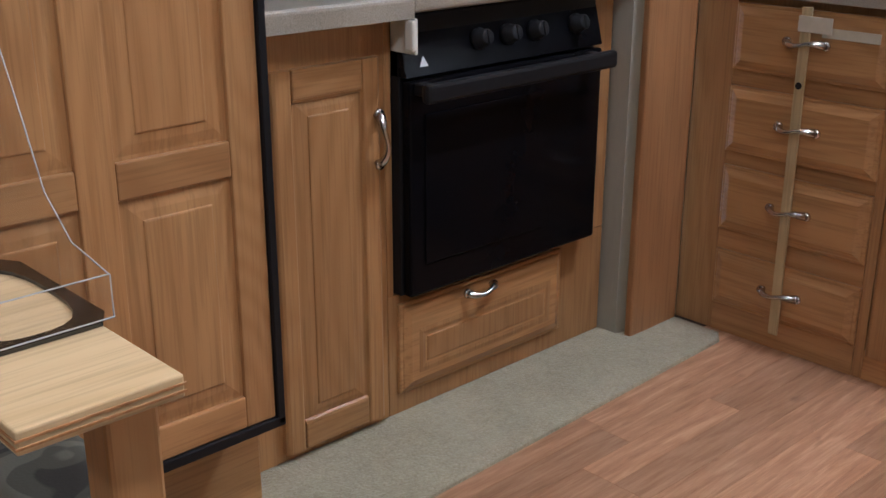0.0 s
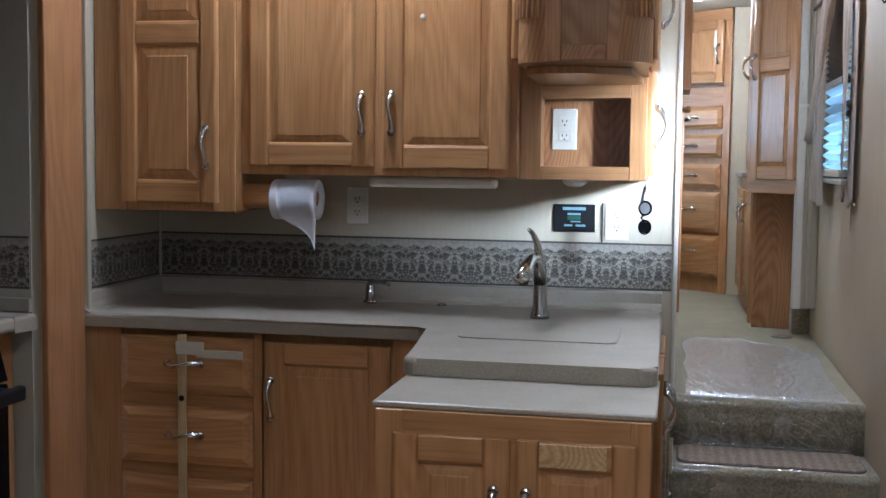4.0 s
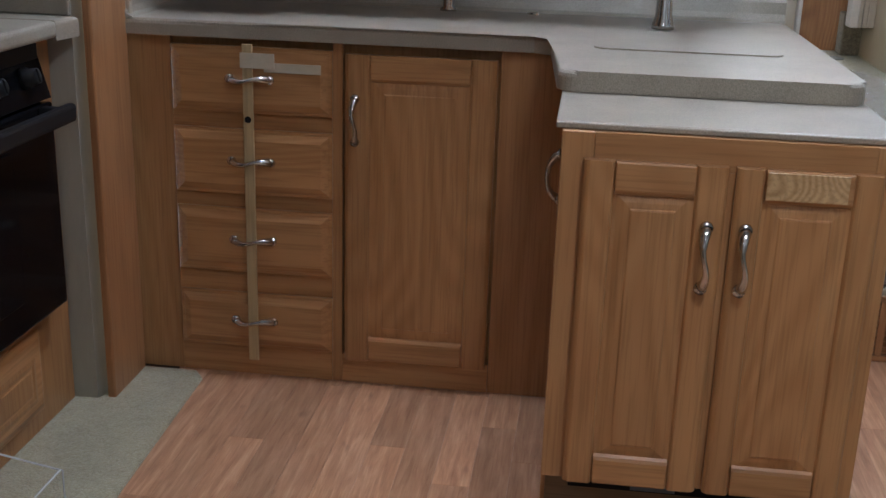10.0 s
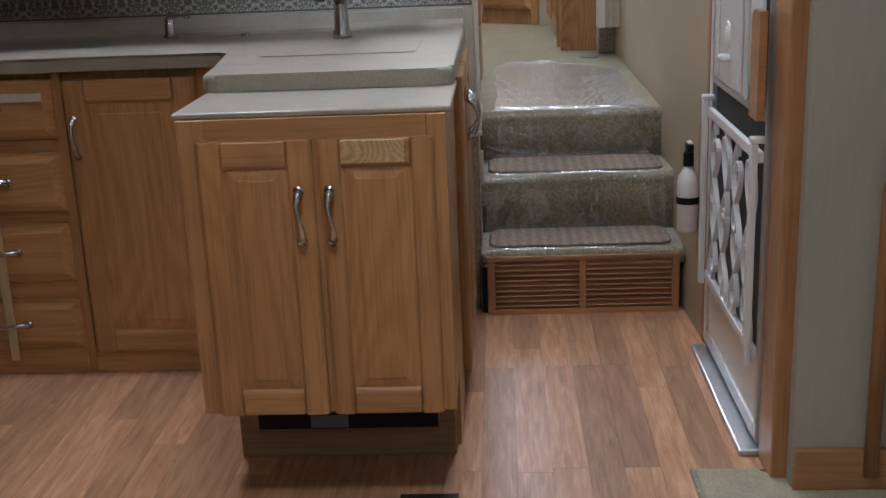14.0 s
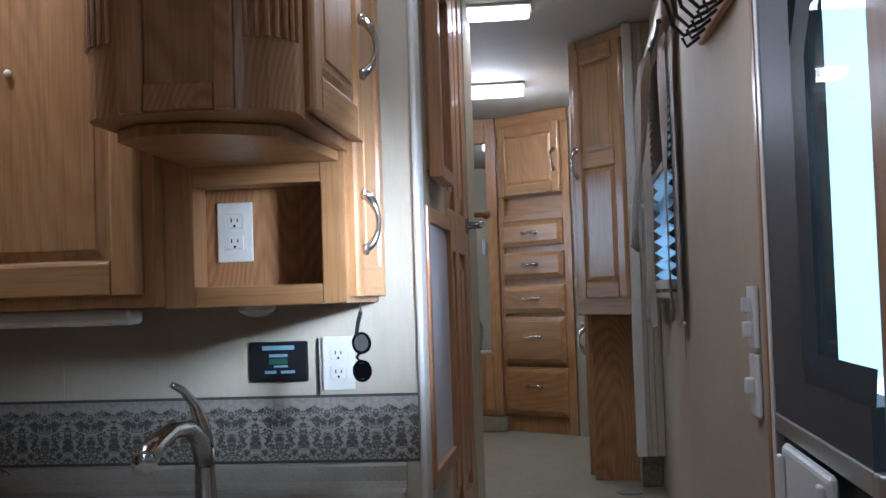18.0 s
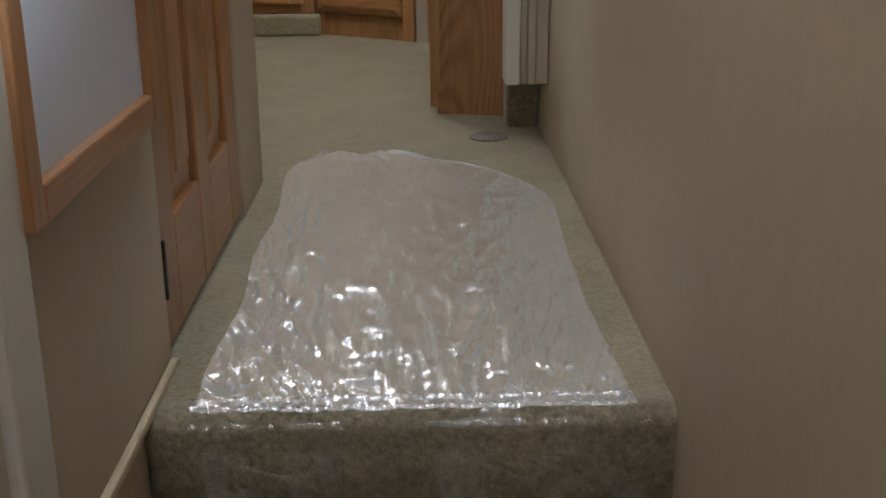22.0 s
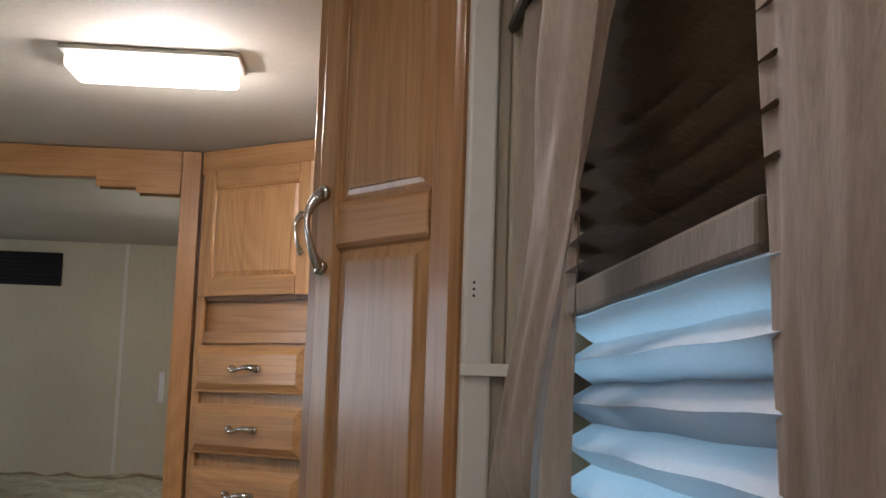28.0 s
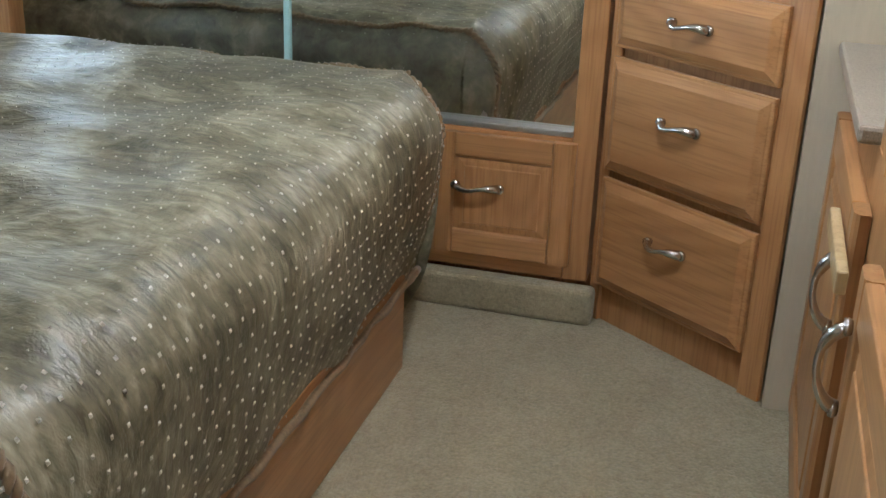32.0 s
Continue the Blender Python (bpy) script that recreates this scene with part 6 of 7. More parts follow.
GX0, GX1 = 2.060, 2.664
gr = part("grille_frame", block(block(bmesh.new(), GX0, GX1, YD + 0.011, YD + 0.026, 0.696, 0.722, 0.003), GX0, GX1, YD + 0.011, YD + 0.026, 0.238, 0.262, 0.003), WHITE, ed, "white scroll guard")
for x in (GX0, GX1):
    part("guard_post", boxm(x - 0.014, x + 0.014, YD + 0.0265, YD + 0.041, 0.225, 0.742, 0.003), WHITE, gr)
    part("post_cap", boxm(x - 0.016, x + 0.016, YD + 0.010, YD + 0.043, 0.7425, 0.756, 0.004), WHITE, gr)


def ribbon(pts, thick=0.0065, y0=0.0115, y1=0.0245):
    """A flat bar on edge that follows a path of (x, z)."""
    bm = bmesh.new()
    rows = []
    for k, (x, z) in enumerate(pts):
        a, b = pts[max(k - 1, 0)], pts[min(k + 1, len(pts) - 1)]
        dx, dz = b[0] - a[0], b[1] - a[1]
        q = math.hypot(dx, dz) or 1.0
        ox, oz = -dz / q * thick / 2, dx / q * thick / 2
        rows.append([bm.verts.new(p) for p in ((x + ox, YD + y0, z + oz), (x - ox, YD + y0, z - oz), (x - ox, YD + y1, z - oz), (x + ox, YD + y1, z + oz))])
    for a, b in zip(rows, rows[1:]):
        for k in range(4):
            bm.faces.new((a[k], a[(k + 1) % 4], b[(k + 1) % 4], b[k]))
    bm.faces.new(rows[0])
    bm.faces.new(rows[-1][::-1])
    return bm


def hook_bar(x0, z0, x1, z1, r, flip):
    """A slanting bar with a half-round hook at both ends, turned opposite ways."""
    pts = [(x0 + flip * (r + r * math.cos(radians(a))), z0 + r * math.sin(radians(a))) for a in range(0, 181, 20)]
    n_ = 14
    for k in range(1, n_ + 1):
        q = k / n_
        pts.append((x0 + (x1 - x0) * (q - 0.12 * math.sin(2 * math.pi * q)), z0 + (z1 - z0) * q))
    pts += [(x1 - flip * (r - r * math.cos(radians(a))), z1 - r * math.sin(radians(a))) for a in range(20, 181, 20)]
    return ribbon(pts)


CELL = (GX1 - GX0 - 0.04) / 4
for c in range(4):
    x_ = GX0 + 0.02 + c * CELL
    f_ = 1 if c % 2 else -1
    a_, b_ = (x_ + 0.25 * CELL, x_ + 0.72 * CELL) if f_ > 0 else (x_ + 0.75 * CELL, x_ + 0.28 * CELL)
    part("scroll", hook_bar(a_, 0.655 - 0.03 * (c % 2), b_, 0.50, 0.026, f_), WHITE, gr)
    part("scroll", hook_bar(b_, 0.47 - 0.02 * (c % 2), a_, 0.315, 0.026, -f_), WHITE, gr)
    part("scroll", ribbon([(x_ + CELL * (0.5 + 0.34 * f_ * math.sin(q / 30 * 2.6 * math.pi)), 0.695 - 0.433 * q / 30) for q in range(31)]), WHITE, gr)
    part("stub", boxm(x_ + CELL * 0.5 - 0.004, x_ + CELL * 0.5 + 0.004, YD + 0.012, YD + 0.024, 0.2625, 0.292, 0.001), WHITE, gr)
    part("stub", boxm(x_ + CELL * 0.5 - 0.004, x_ + CELL * 0.5 + 0.004, YD + 0.012, YD + 0.024, 0.664, 0.6955, 0.001), WHITE, gr)
solid("door_reveal_far", boxm(DX1 - 0.0115, 2.807, YD - 0.08, -0.0535, 0.012, DZ, 0.002), BLACK_MATT, "dark reveal behind the door strips", "trim", "structure")
solid("door_flange_far", boxm(2.738, 2.774, -0.053, -0.0405, 0.012, DZ, 0.002), WHITE, "white flange of the entry door frame", "trim", "structure")
solid("door_jamb_far", boxm(2.706, 2.722, -0.053, -0.0395, 0.012, DZ, 0.002), ALU, "aluminium jamb of the entry door", "trim", "structure")
solid("door_casing_far", boxm(2.7745, 2.8072, -0.053, -0.0385, 0.0, DZ + 0.02, 0.003), OAK_DARK, "oak casing of the entry door", "trim", "structure")
solid("door_jamb_near", boxm(DX0 - 0.001, DX0 + 0.0115, YD - 0.08, -0.042, 0.012, DZ, 0.002), ALU, "aluminium jamb of the entry door", "trim", "structure")
solid("door_post_near", boxm(1.9005, DX0 - 0.0015, -0.12, -0.038, 0.0, Z_CEIL - 0.001, 0.008), OAK_DARK, "oak post between entry door and slide-out", "trim", "structure")
solid("door_threshold", boxm(DX0, DX1, YD - 0.08, 0.006, 0.0005, 0.018, 0.006), ALU, "aluminium threshold of the entry door", "trim", "structure")
solid("door_crown", sweep(bmesh.new(), CROWN, [(DX1 + 0.09, Y_RIGHT + 0.002, DZ + 0.02), (1.94, Y_RIGHT + 0.002, DZ + 0.02)]), OAK_DARK_X, "oak crown moulding over the entry door", "trim", "structure")
bm = bmesh.new()
prism(bm, [(2.005, 0.80), (2.085, 0.80), (2.085, 1.0)] + [(2.06 + 0.025 * math.cos(radians(a)), 1.0 + 0.03 * math.sin(radians(a))) for a in (30, 60, 90)] + [(2.005, 1.03)], 0.0, 0.018, 0.004)
solid("door_pull_board", bm, OAK_DARK, "round-topped oak board beside the entry door", "grab board", "", pose(0, 0.0, 0, 90, 0, 0))
# Bent oak tube added for the curved edge of wooden furniture.
bm = bmesh.new()
tube(bm, [(1.84, -0.235, 0.05), (1.84, -0.235, 0.68), (1.83, -0.25, 0.77), (1.80, -0.30, 0.81), (1.76, -0.38, 0.82)], 0.016, 10)
solid("curved_rail", bm, OAK_DARK, "curved oak piece of furniture by the slide-out wall", "grab rail", "", None, "", True)
th = thing("thermostat", at(1.985, -0.0375, 1.74), "small white thermostat on the oak post", "thermostat")
part("case", boxm(-0.035, 0.035, 0.0, 0.028, -0.055, 0.055, 0.008, 3), WHITE, th)
part("display", boxm(-0.02, 0.02, 0.0282, 0.0295, 0.0, 0.035, 0.001), SCREEN, th)
for z, nm in ((1.268, "switch_plate"), (1.150, "switch_plate")):
    t = thing(nm, at(2.872, -0.0366, z + (0.0 if z > 1.2 else -0.005), 2.0), "white wall switch plate with two rockers" if z > 1.2 else "white wall switch plate with one rocker", "light switch")
    part("plate", boxm(-0.036, 0.036, 0.0, 0.009, -0.056, 0.056, 0.003), WHITE, t)
    for k in ((-0.022, 0.022) if z > 1.2 else (0.0,)):
        part("rocker", boxm(-0.012, 0.012, 0.0092, 0.024, k - 0.014, k + 0.014, 0.003), WHITE, t)
fe = thing("fire_extinguisher", at(2.862, -0.0005, 0.322), "small white fire extinguisher with a black head on the wall", "fire extinguisher")
part("cylinder", lathe(bmesh.new(), [(0.027, 0.0), (0.031, 0.006), (0.032, 0.14), (0.029, 0.165), (0.016, 0.186), (0.013, 0.196)], 24), WHITE, fe, "", None, True)
part("valve", lathe(bmesh.new(), [(0.016, 0.1962), (0.016, 0.232), (0.010, 0.240)], 16), BLACK_MATT, fe)
hd_ = part("handle", boxm(-0.036, 0.012, -0.010, 0.010, 0.2402, 0.265, 0.004), BLACK_MATT, fe)
part("pin_cap", boxm(-0.030, 0.004, -0.007, 0.007, 0.2652, 0.270, 0.002), WHITE, hd_)
part("strap", lathe(bmesh.new(), [(0.0322, 0.085), (0.0345, 0.085), (0.0345, 0.105), (0.0322, 0.105)], 24), BLACK_MATT, fe)
bm = bmesh.new()
prism(bm, [(-0.036, -0.08), (0.020, -0.08), (0.020, 0.30), (0.004, 0.325), (-0.020, 0.325), (-0.036, 0.30)], 0.0, 0.0045)
part("bracket", bm, OAK_DARK, fe, "brown back board", Matrix(((1, 0, 0, 0), (0, 0, 1, -0.0368), (0, 1, 0, 0), (0, 0, 0, 1))))
hkb = thing("coat_hooks", at(3.12, -0.0275, 1.895, 2.0), "oak board with black iron coat hooks", "coat rack")
part("board", boxm(-0.20, 0.20, 0.0, 0.016, -0.03, 0.03, 0.004), OAK_DARK_X, hkb)
for i in range(5):
    x = -0.16 + i * 0.08
    bm = bmesh.new()
    tube(bm, [(x, 0.0165, 0.0), (x, 0.05, -0.015), (x, 0.075, 0.01), (x, 0.085, 0.055), (x, 0.10, 0.085)], 0.0045, 6)
    tube(bm, [(x, 0.0165, -0.02), (x, 0.045, -0.04), (x, 0.055, -0.02)], 0.004, 6)
    part("hook", bm, BLACK_MATT, hkb)

# ---- hall window with pleated shade and curtains ----
wi = thing("window_1", at(0, 0, 0), "hall window with a half-drawn pleated shade", "window", "", "structure")
WX0, WX1, WZ0, WZ1 = 4.12, 4.80, 1.315, 2.02
for nm, a in (("window_frame", (WX0 + 0.001, WX0 + 0.03, WZ0 + 0.001, WZ1 - 0.001)), ("window_frame", (WX1 - 0.03, WX1 - 0.001, WZ0 + 0.001, WZ1 - 0.001))):
    part(nm, boxm(a[0], a[1], Y_RIGHT - 0.049, Y_RIGHT - 0.03, a[2], a[3], 0.003), BLACK_MATT, wi)
for z0, z1 in ((WZ0 + 0.001, WZ0 + 0.03), (WZ1 - 0.03, WZ1 - 0.001), (1.56, 1.60)):
    part("window_frame", boxm(WX0 + 0.0305, WX1 - 0.0305, Y_RIGHT - 0.049, Y_RIGHT - 0.03, z0, z1, 0.003), BLACK_MATT, wi)
g = part("pane", boxm(WX0 + 0.0305, WX1 - 0.0305, Y_RIGHT - 0.043, Y_RIGHT - 0.039, WZ0 + 0.0305, WZ1 - 0.0305), GLASS, wi)
g.visible_shadow = False


ws = thing("window_shade", at(0, 0, 0), "pleated window shade, white cloth below and brown cloth above", "window shade")


def pleats(z0, z1, n, mat, nm, label, x0=WX0 - 0.025, x1=4.655, yy=Y_RIGHT + 0.004, deep=0.030):
    bm = bmesh.new()
    rows = []
    for i in range(2 * n + 1):
        z = z0 + (z1 - z0) * i / (2 * n)
        y = yy + (deep if i % 2 else 0.0)
        rows.append([bm.verts.new((x0 + (x1 - x0) * k / 12, y, z + 0.0008 * math.sin(k * 1.3 + i))) for k in range(13)])
    for a, b in zip(rows, rows[1:]):
        for k in range(12):
            bm.faces.new((a[k], a[k + 1], b[k + 1], b[k]))
    return part(nm, bm, mat, ws, label)


pleats(1.355, 1.692, 9, SHADE_DAY, "day_cloth", "white translucent pleated cloth")
pleats(1.705, 2.03, 13, SHADE_NIGHT, "night_cloth", "brown pleated cloth", deep=0.034)
for z0, z1, nm in ((1.325, 1.3545, "bottom_rail"), (1.676, 1.7045, "middle_rail")):
    part(nm, boxm(WX0 + 0.005, 4.66, Y_RIGHT + 0.003, Y_RIGHT + 0.036, z0, z1, 0.004), IVORY if nm == "bottom_rail" else SHADE_NIGHT, ws, "cream rail" if nm == "bottom_rail" else "brown rail")
solid("window_mullion", boxm(WX0, WX1, Y_RIGHT - 0.030, Y_RIGHT - 0.004, 1.592, 1.632, 0.003), STEEL, "dark sash bar of the hall window", "window frame", "structure")
solid("window_sill", boxm(WX0 - 0.02, WX1 + 0.02, Y_RIGHT + 0.001, Y_RIGHT + 0.03, 1.296, 1.314, 0.004), IVORY, "cream sill strip under the hall window", "trim", "structure")


def swag(name, rows, label, folds, depth, seed):
    """A hanging curtain with its own left and right edge and standoff at each height: rows of (z, left, right, y)."""
    bm = bmesh.new()
    nu, nv = 56, 48
    grid = []
    for j in range(nv + 1):
        z = rows[0][0] + (rows[-1][0] - rows[0][0]) * j / nv
        k = max(q for q in range(len(rows) - 1) if rows[q][0] >= z - 1e-9)
        a, b = rows[k], rows[k + 1]
        t = (a[0] - z) / (a[0] - b[0])
        lf, rt, yy = (a[q] + (b[q] - a[q]) * t for q in (1, 2, 3))
        row = []
        for i in range(nu + 1):
            u = i / nu
            w = math.sin(2 * math.pi * folds * u + 1.5 * math.sin(j * 0.06 + seed))
            y = yy + depth * w * (0.7 + 0.3 * math.sin(j * 0.15)) + 0.55 * depth * noise.noise((u * 6, j * 0.09, seed))
            row.append(bm.verts.new((lf + (rt - lf) * u, max(y, Y_RIGHT + 0.006), z + 0.012 * math.sin(u * 5 + seed) * j / nv)))
        grid.append(row)
    for a, b in zip(grid, grid[1:]):
        for i in range(nu):
            bm.faces.new((a[i], a[i + 1], b[i + 1], b[i]))
    bmesh.ops.solidify(bm, geom=bm.faces[:], thickness=0.002)
    return solid(name, bm, CURTAIN, label, "curtain", "", None, "curtains at the hall window", True)


swag("curtain", [(2.05, 4.125, 3.982, 0.018), (1.62, 4.12, 3.984, 0.018), (1.47, 4.10, 3.985, 0.019), (1.39, 4.13, 3.985, 0.019), (1.31, 4.085, 3.988, 0.018), (1.245, 4.030, 4.004, 0.016)], "taupe curtain fold hanging beside the hall window", 0.5, 0.008, 2.0)
flat_panel = swag("curtain", [(2.05, 4.036, 3.868, 0.003), (1.225, 4.036, 3.862, 0.003)], "flat taupe curtain panel against the hall wall", 0.5, 0.002, 3.0)
part("tie_knob", lathe(bmesh.new(), [(0.003, 0.0), (0.0045, 0.003), (0.004, 0.006), (0.0015, 0.008)], 14, (3.860, Y_RIGHT + 0.012, 1.232), "y"), WHITE, flat_panel, "small white knob", None, True)
swag("curtain", [(2.05, 4.44, 4.15, 0.050), (1.86, 4.46, 4.27, 0.060), (1.74, 4.48, 4.33, 0.068), (1.62, 4.51, 4.39, 0.078), (1.535, 4.56, 4.43, 0.084), (1.46, 4.60, 4.57, 0.086)], "taupe curtain drawn aside in a pointed swag", 0.9, 0.016, 0.4)
swag("curtain", [(2.05, 4.86, 4.60, 0.025), (1.55, 4.85, 4.57, 0.030), (1.21, 4.87, 4.50, 0.032)], "taupe curtain panel hanging straight behind the swag", 1.7, 0.012, 1.1)
solid("curtain_rod", tube(bmesh.new(), [(3.87, Y_RIGHT + 0.05, 2.055), (4.96, Y_RIGHT + 0.05, 2.055)], 0.008, 8), STEEL, "dark curtain rod over the hall window", "curtain rod")
vb = thing("valance_box", at(0, 0, 0), "taupe padded valance over the hall window", "valance")
part("board", boxm(3.87, 4.96, Y_RIGHT + 0.001, Y_RIGHT + 0.045, 2.07, 2.13, 0.012, 3), CURTAIN, vb)
solid("outdoor_backdrop", boxm(1.92, 12, -1.35, -1.30, -0.6, 3.6), OUTDOORS, "pale daylight outside the windows", "backdrop", "structure")
solid("outdoor_backdrop_far", boxm(-8, 14, 8.0, 8.05, -2, 6), OUTDOORS, "pale daylight outside the windows", "backdrop", "structure")

# lamps of the hall
dl = thing("hall_dome_lamp", pose(4.10, 0.25, Z_CEIL - 0.0735, 0, 26, 0), "double lit dome light on the hall ceiling", "ceiling light")
part("base", boxm(-0.045, 0.045, -0.10, 0.10, -0.012, -0.001, 0.005), WHITE, dl)
for y in (-0.053, 0.053):
    part("diffuser", lathe(bmesh.new(), [(0.041, -0.0125), (0.042, -0.020), (0.036, -0.031), (0.020, -0.037), (0.002, -0.038)], 24, (0, y, 0)), LAMP, dl, "lit white diffuser", None, True)
ceiling_lamp("hall_ceiling_light", at(4.60, 0.55, Z_FAR, 90), "lit rectangular ceiling light by the bedroom", 0.30, 0.13)

solid("hall_wall_seam", boxm(4.016, 4.022, Y_RIGHT + 0.0004, Y_RIGHT + 0.0016, 1.13, 1.294), SHADE_NIGHT, "dark open seam in the vinyl wall", "trim", "structure")


# ---- bedroom ----
ceiling_lamp("bedroom_ceiling_light", at(6.03, 0.68, Z_FAR, 90), "lit rectangular ceiling light in the bedroom", 0.38, 0.15, 0.05)

# angled drawer tower
LX, LY, RX, RY = 7.009, 0.707, 6.710, 0.312
ANG = math.degrees(math.atan2(RY - LY, RX - LX))
TW = math.hypot(RX - LX, RY - LY)
tw = thing("drawer_tower", pose(LX, LY, Z_UP, 0, 0, ANG), "tall angled oak tower with five drawers and a top door", "chest of drawers")
H = Z_FAR - Z_UP - 0.003
bm = bmesh.new()
TAPER = [(0.0, 0.021), (TW, 0.021), (TW - 0.20, 0.28), (0.0, 0.34)]
prism(bm, TAPER, 0.001, 1.165)
prism(bm, TAPER, 1.275, H)
part("body", bm, OAK, tw)
part("shelf_niche", boxm(0.003, TW - 0.003, 0.040, 0.07, 1.1655, 1.2745), OAK_X, tw)
part("shelf_rail", boxm(0.031, TW - 0.053, 0.010, 0.0205, 1.150, 1.185, 0.002), OAK_X, tw)
for x0, x1 in ((0.0, 0.030), (TW - 0.052, TW)):
    part("stile", boxm(x0, x1, 0.009, 0.0205, 0.001, H, 0.002), OAK, tw)
for z0, z1, up_ in ((0.095, 0.352, 0.030), (0.371, 0.622, 0.020), (0.643, 0.793, 0.004), (0.831, 0.974, 0.002), (1.007, 1.144, 0.0)):
    drawer_front(tw, pose(0.020, -0.013, z0), 0.424, z1 - z0, True, True, 0.095, OAK_X, up_)
panel_door(tw, pose(0.018, -0.012, 1.287), 0.428, 0.375, stile=0.052, rail=0.050, handle=(0.398, 0.17, False), slope=0.012)
part("cornice", boxm(0, TW, 0.0, 0.0205, H - 0.075, H, 0.003), OAK_X, tw)

# mirror wardrobe across the front
MX = 7.03
mwd = thing("mirror_wardrobe", at(0, 0, 0), "oak wardrobe front with sliding mirror doors over low cabinet doors", "wardrobe")
part("post", boxm(MX - 0.02, MX + 0.05, 0.711, 0.768, Z_UP + 0.085, Z_FAR - 0.002, 0.003), OAK, mwd)
part("header", boxm(MX - 0.02, MX + 0.05, 0.7685, 3.14, 2.215, Z_FAR - 0.002, 0.003), OAK_Y, mwd)
part("low_rail", boxm(MX - 0.02, MX + 0.05, 0.7685, 3.14, 0.955, 1.005, 0.003), OAK_Y, mwd)
part("base_rail", boxm(MX - 0.02, MX + 0.05, 0.7685, 3.14, Z_UP + 0.085, 0.72, 0.003), OAK_Y, mwd)
part("track", boxm(MX - 0.022, MX + 0.03, 0.769, 3.139, 1.0055, 1.020, 0.003), ALU, mwd, "aluminium sliding track")
m1 = part("mirror_door", boxm(MX + 0.004, MX + 0.008, 0.769, 1.452, 1.021, 2.214), MIRROR, mwd, "mirror sliding door")
part("mirror_door", boxm(MX + 0.020, MX + 0.024, 1.44, 2.20, 1.021, 2.214), MIRROR, mwd, "mirror sliding door")
part("edge_strip", boxm(MX - 0.004, MX + 0.012, 1.4525, 1.468, 1.021, 2.214, 0.002), plain("pale_teal_edge", (0.42, 0.66, 0.64), 0.2), m1, "pale teal glass edge")
part("finger_pull", boxm(MX + 0.0015, MX + 0.0038, 0.785, 0.80, 1.55, 1.64, 0.001), ALU, m1)
part("header_strip", boxm(MX - 0.024, MX - 0.0205, 0.769, 1.02, 2.188, 2.235, 0.001), OAK_Y, mwd)
part("header_strip", boxm(MX - 0.0275, MX - 0.0243, 0.769, 0.90, 2.172, 2.20, 0.001), OAK_Y, mwd)
part("back_panel", boxm(MX + 0.051, MX + 0.06, 0.69, 3.14, Z_UP, Z_FAR - 0.002), OAK_PRINT_AND_SHADE, mwd)
part("end_panel", boxm(MX - 0.01, MX + 0.05, 2.205, 3.139, 1.021, 2.214), OAK, mwd)
for y in (1.085, 1.44):
    panel_door(mwd, pose(MX - 0.043, y, 0.703, 0, 0, -90), 0.330, 0.292, stile=0.052, rail=0.052, handle=(0.110, 0.170, True), slope=0.018)
solid("wardrobe_step", boxm(6.95, MX - 0.021, 0.685, 3.14, Z_UP - 0.002, Z_UP + 0.084, 0.014, 3), CARPET, "carpeted plinth in front of the wardrobe", "step", "structure")

# angled wardrobe on the right
AX, AY, BX, BY = 5.225, 0.295, 4.945, 0.087
AANG = math.degrees(math.atan2(BY - AY, BX - AX))
AW = math.hypot(BX - AX, BY - AY)
wr = thing("corner_wardrobe", pose(AX, AY, 0, 0, 0, AANG), "oak corner wardrobe with a tall two-panel door set at an angle", "wardrobe")
part("body", boxm(0.0, AW, 0.021, 0.16, 1.236, Z_FAR - 0.003, 0.002), OAK, wr)
panel_door(wr, pose(0.033, -0.006, 1.302), AW - 0.046, 0.963, splits=(0.526,), stile=0.052, rail=0.054, handle=(0.028, 0.522, False), slope=0.016)
part("bottom_rail", boxm(0.0, AW, 0.010, 0.0205, 1.237, 1.34, 0.003), OAK_X, wr)
part("left_stile", boxm(0.0, 0.045, 0.010, 0.0205, 1.3405, Z_FAR - 0.003, 0.002), OAK, wr)
lw = thing("lower_wardrobe_panel", at(0, 0, 0), "wood-grain panel of the recessed lower wardrobe", "cabinet")
bm = bmesh.new()
prism(bm, [(5.318, 0.238), (5.284, 0.067), (5.284, 0.0), (5.364, 0.0), (5.364, 0.238)], Z_UP + 0.001, 1.2355)
part("body", bm, OAK_PRINT_AND_SHADE, lw)
part("side_edge", boxm(5.318, 5.333, 0.2385, 0.258, Z_UP + 0.02, 1.24, 0.002), OAK, lw)
sc = thing("side_wardrobe", at(0, 0, 0), "oak wardrobe along the wall with drawers and doors facing the bed", "wardrobe")
part("body", boxm(5.365, 6.62, -0.01, 0.232, Z_UP + 0.001, 1.30, 0.003), OAK, sc)
part("top_body", boxm(5.265, 6.10, -0.01, 0.232, 1.3005, Z_FAR - 0.003, 0.003), OAK, sc)
part("worktop", boxm(6.1005, 6.698, -0.01, 0.262, 1.3005, 1.325, 0.006), LAMINATE, sc, "pale laminate top")
panel_door(sc, pose(5.86, 0.256, Z_UP + 0.09, 0, 0, 180), 0.55, 0.56, handle=(0.03, 0.44, False))
panel_door(sc, pose(6.58, 0.256, Z_UP + 0.09, 0, 0, 180), 0.55, 0.56, handle=(0.52, 0.44, False))
panel_door(sc, pose(5.86, 0.256, 1.345, 0, 0, 180), 0.55, 0.90, handle=(0.03, 0.53, False))
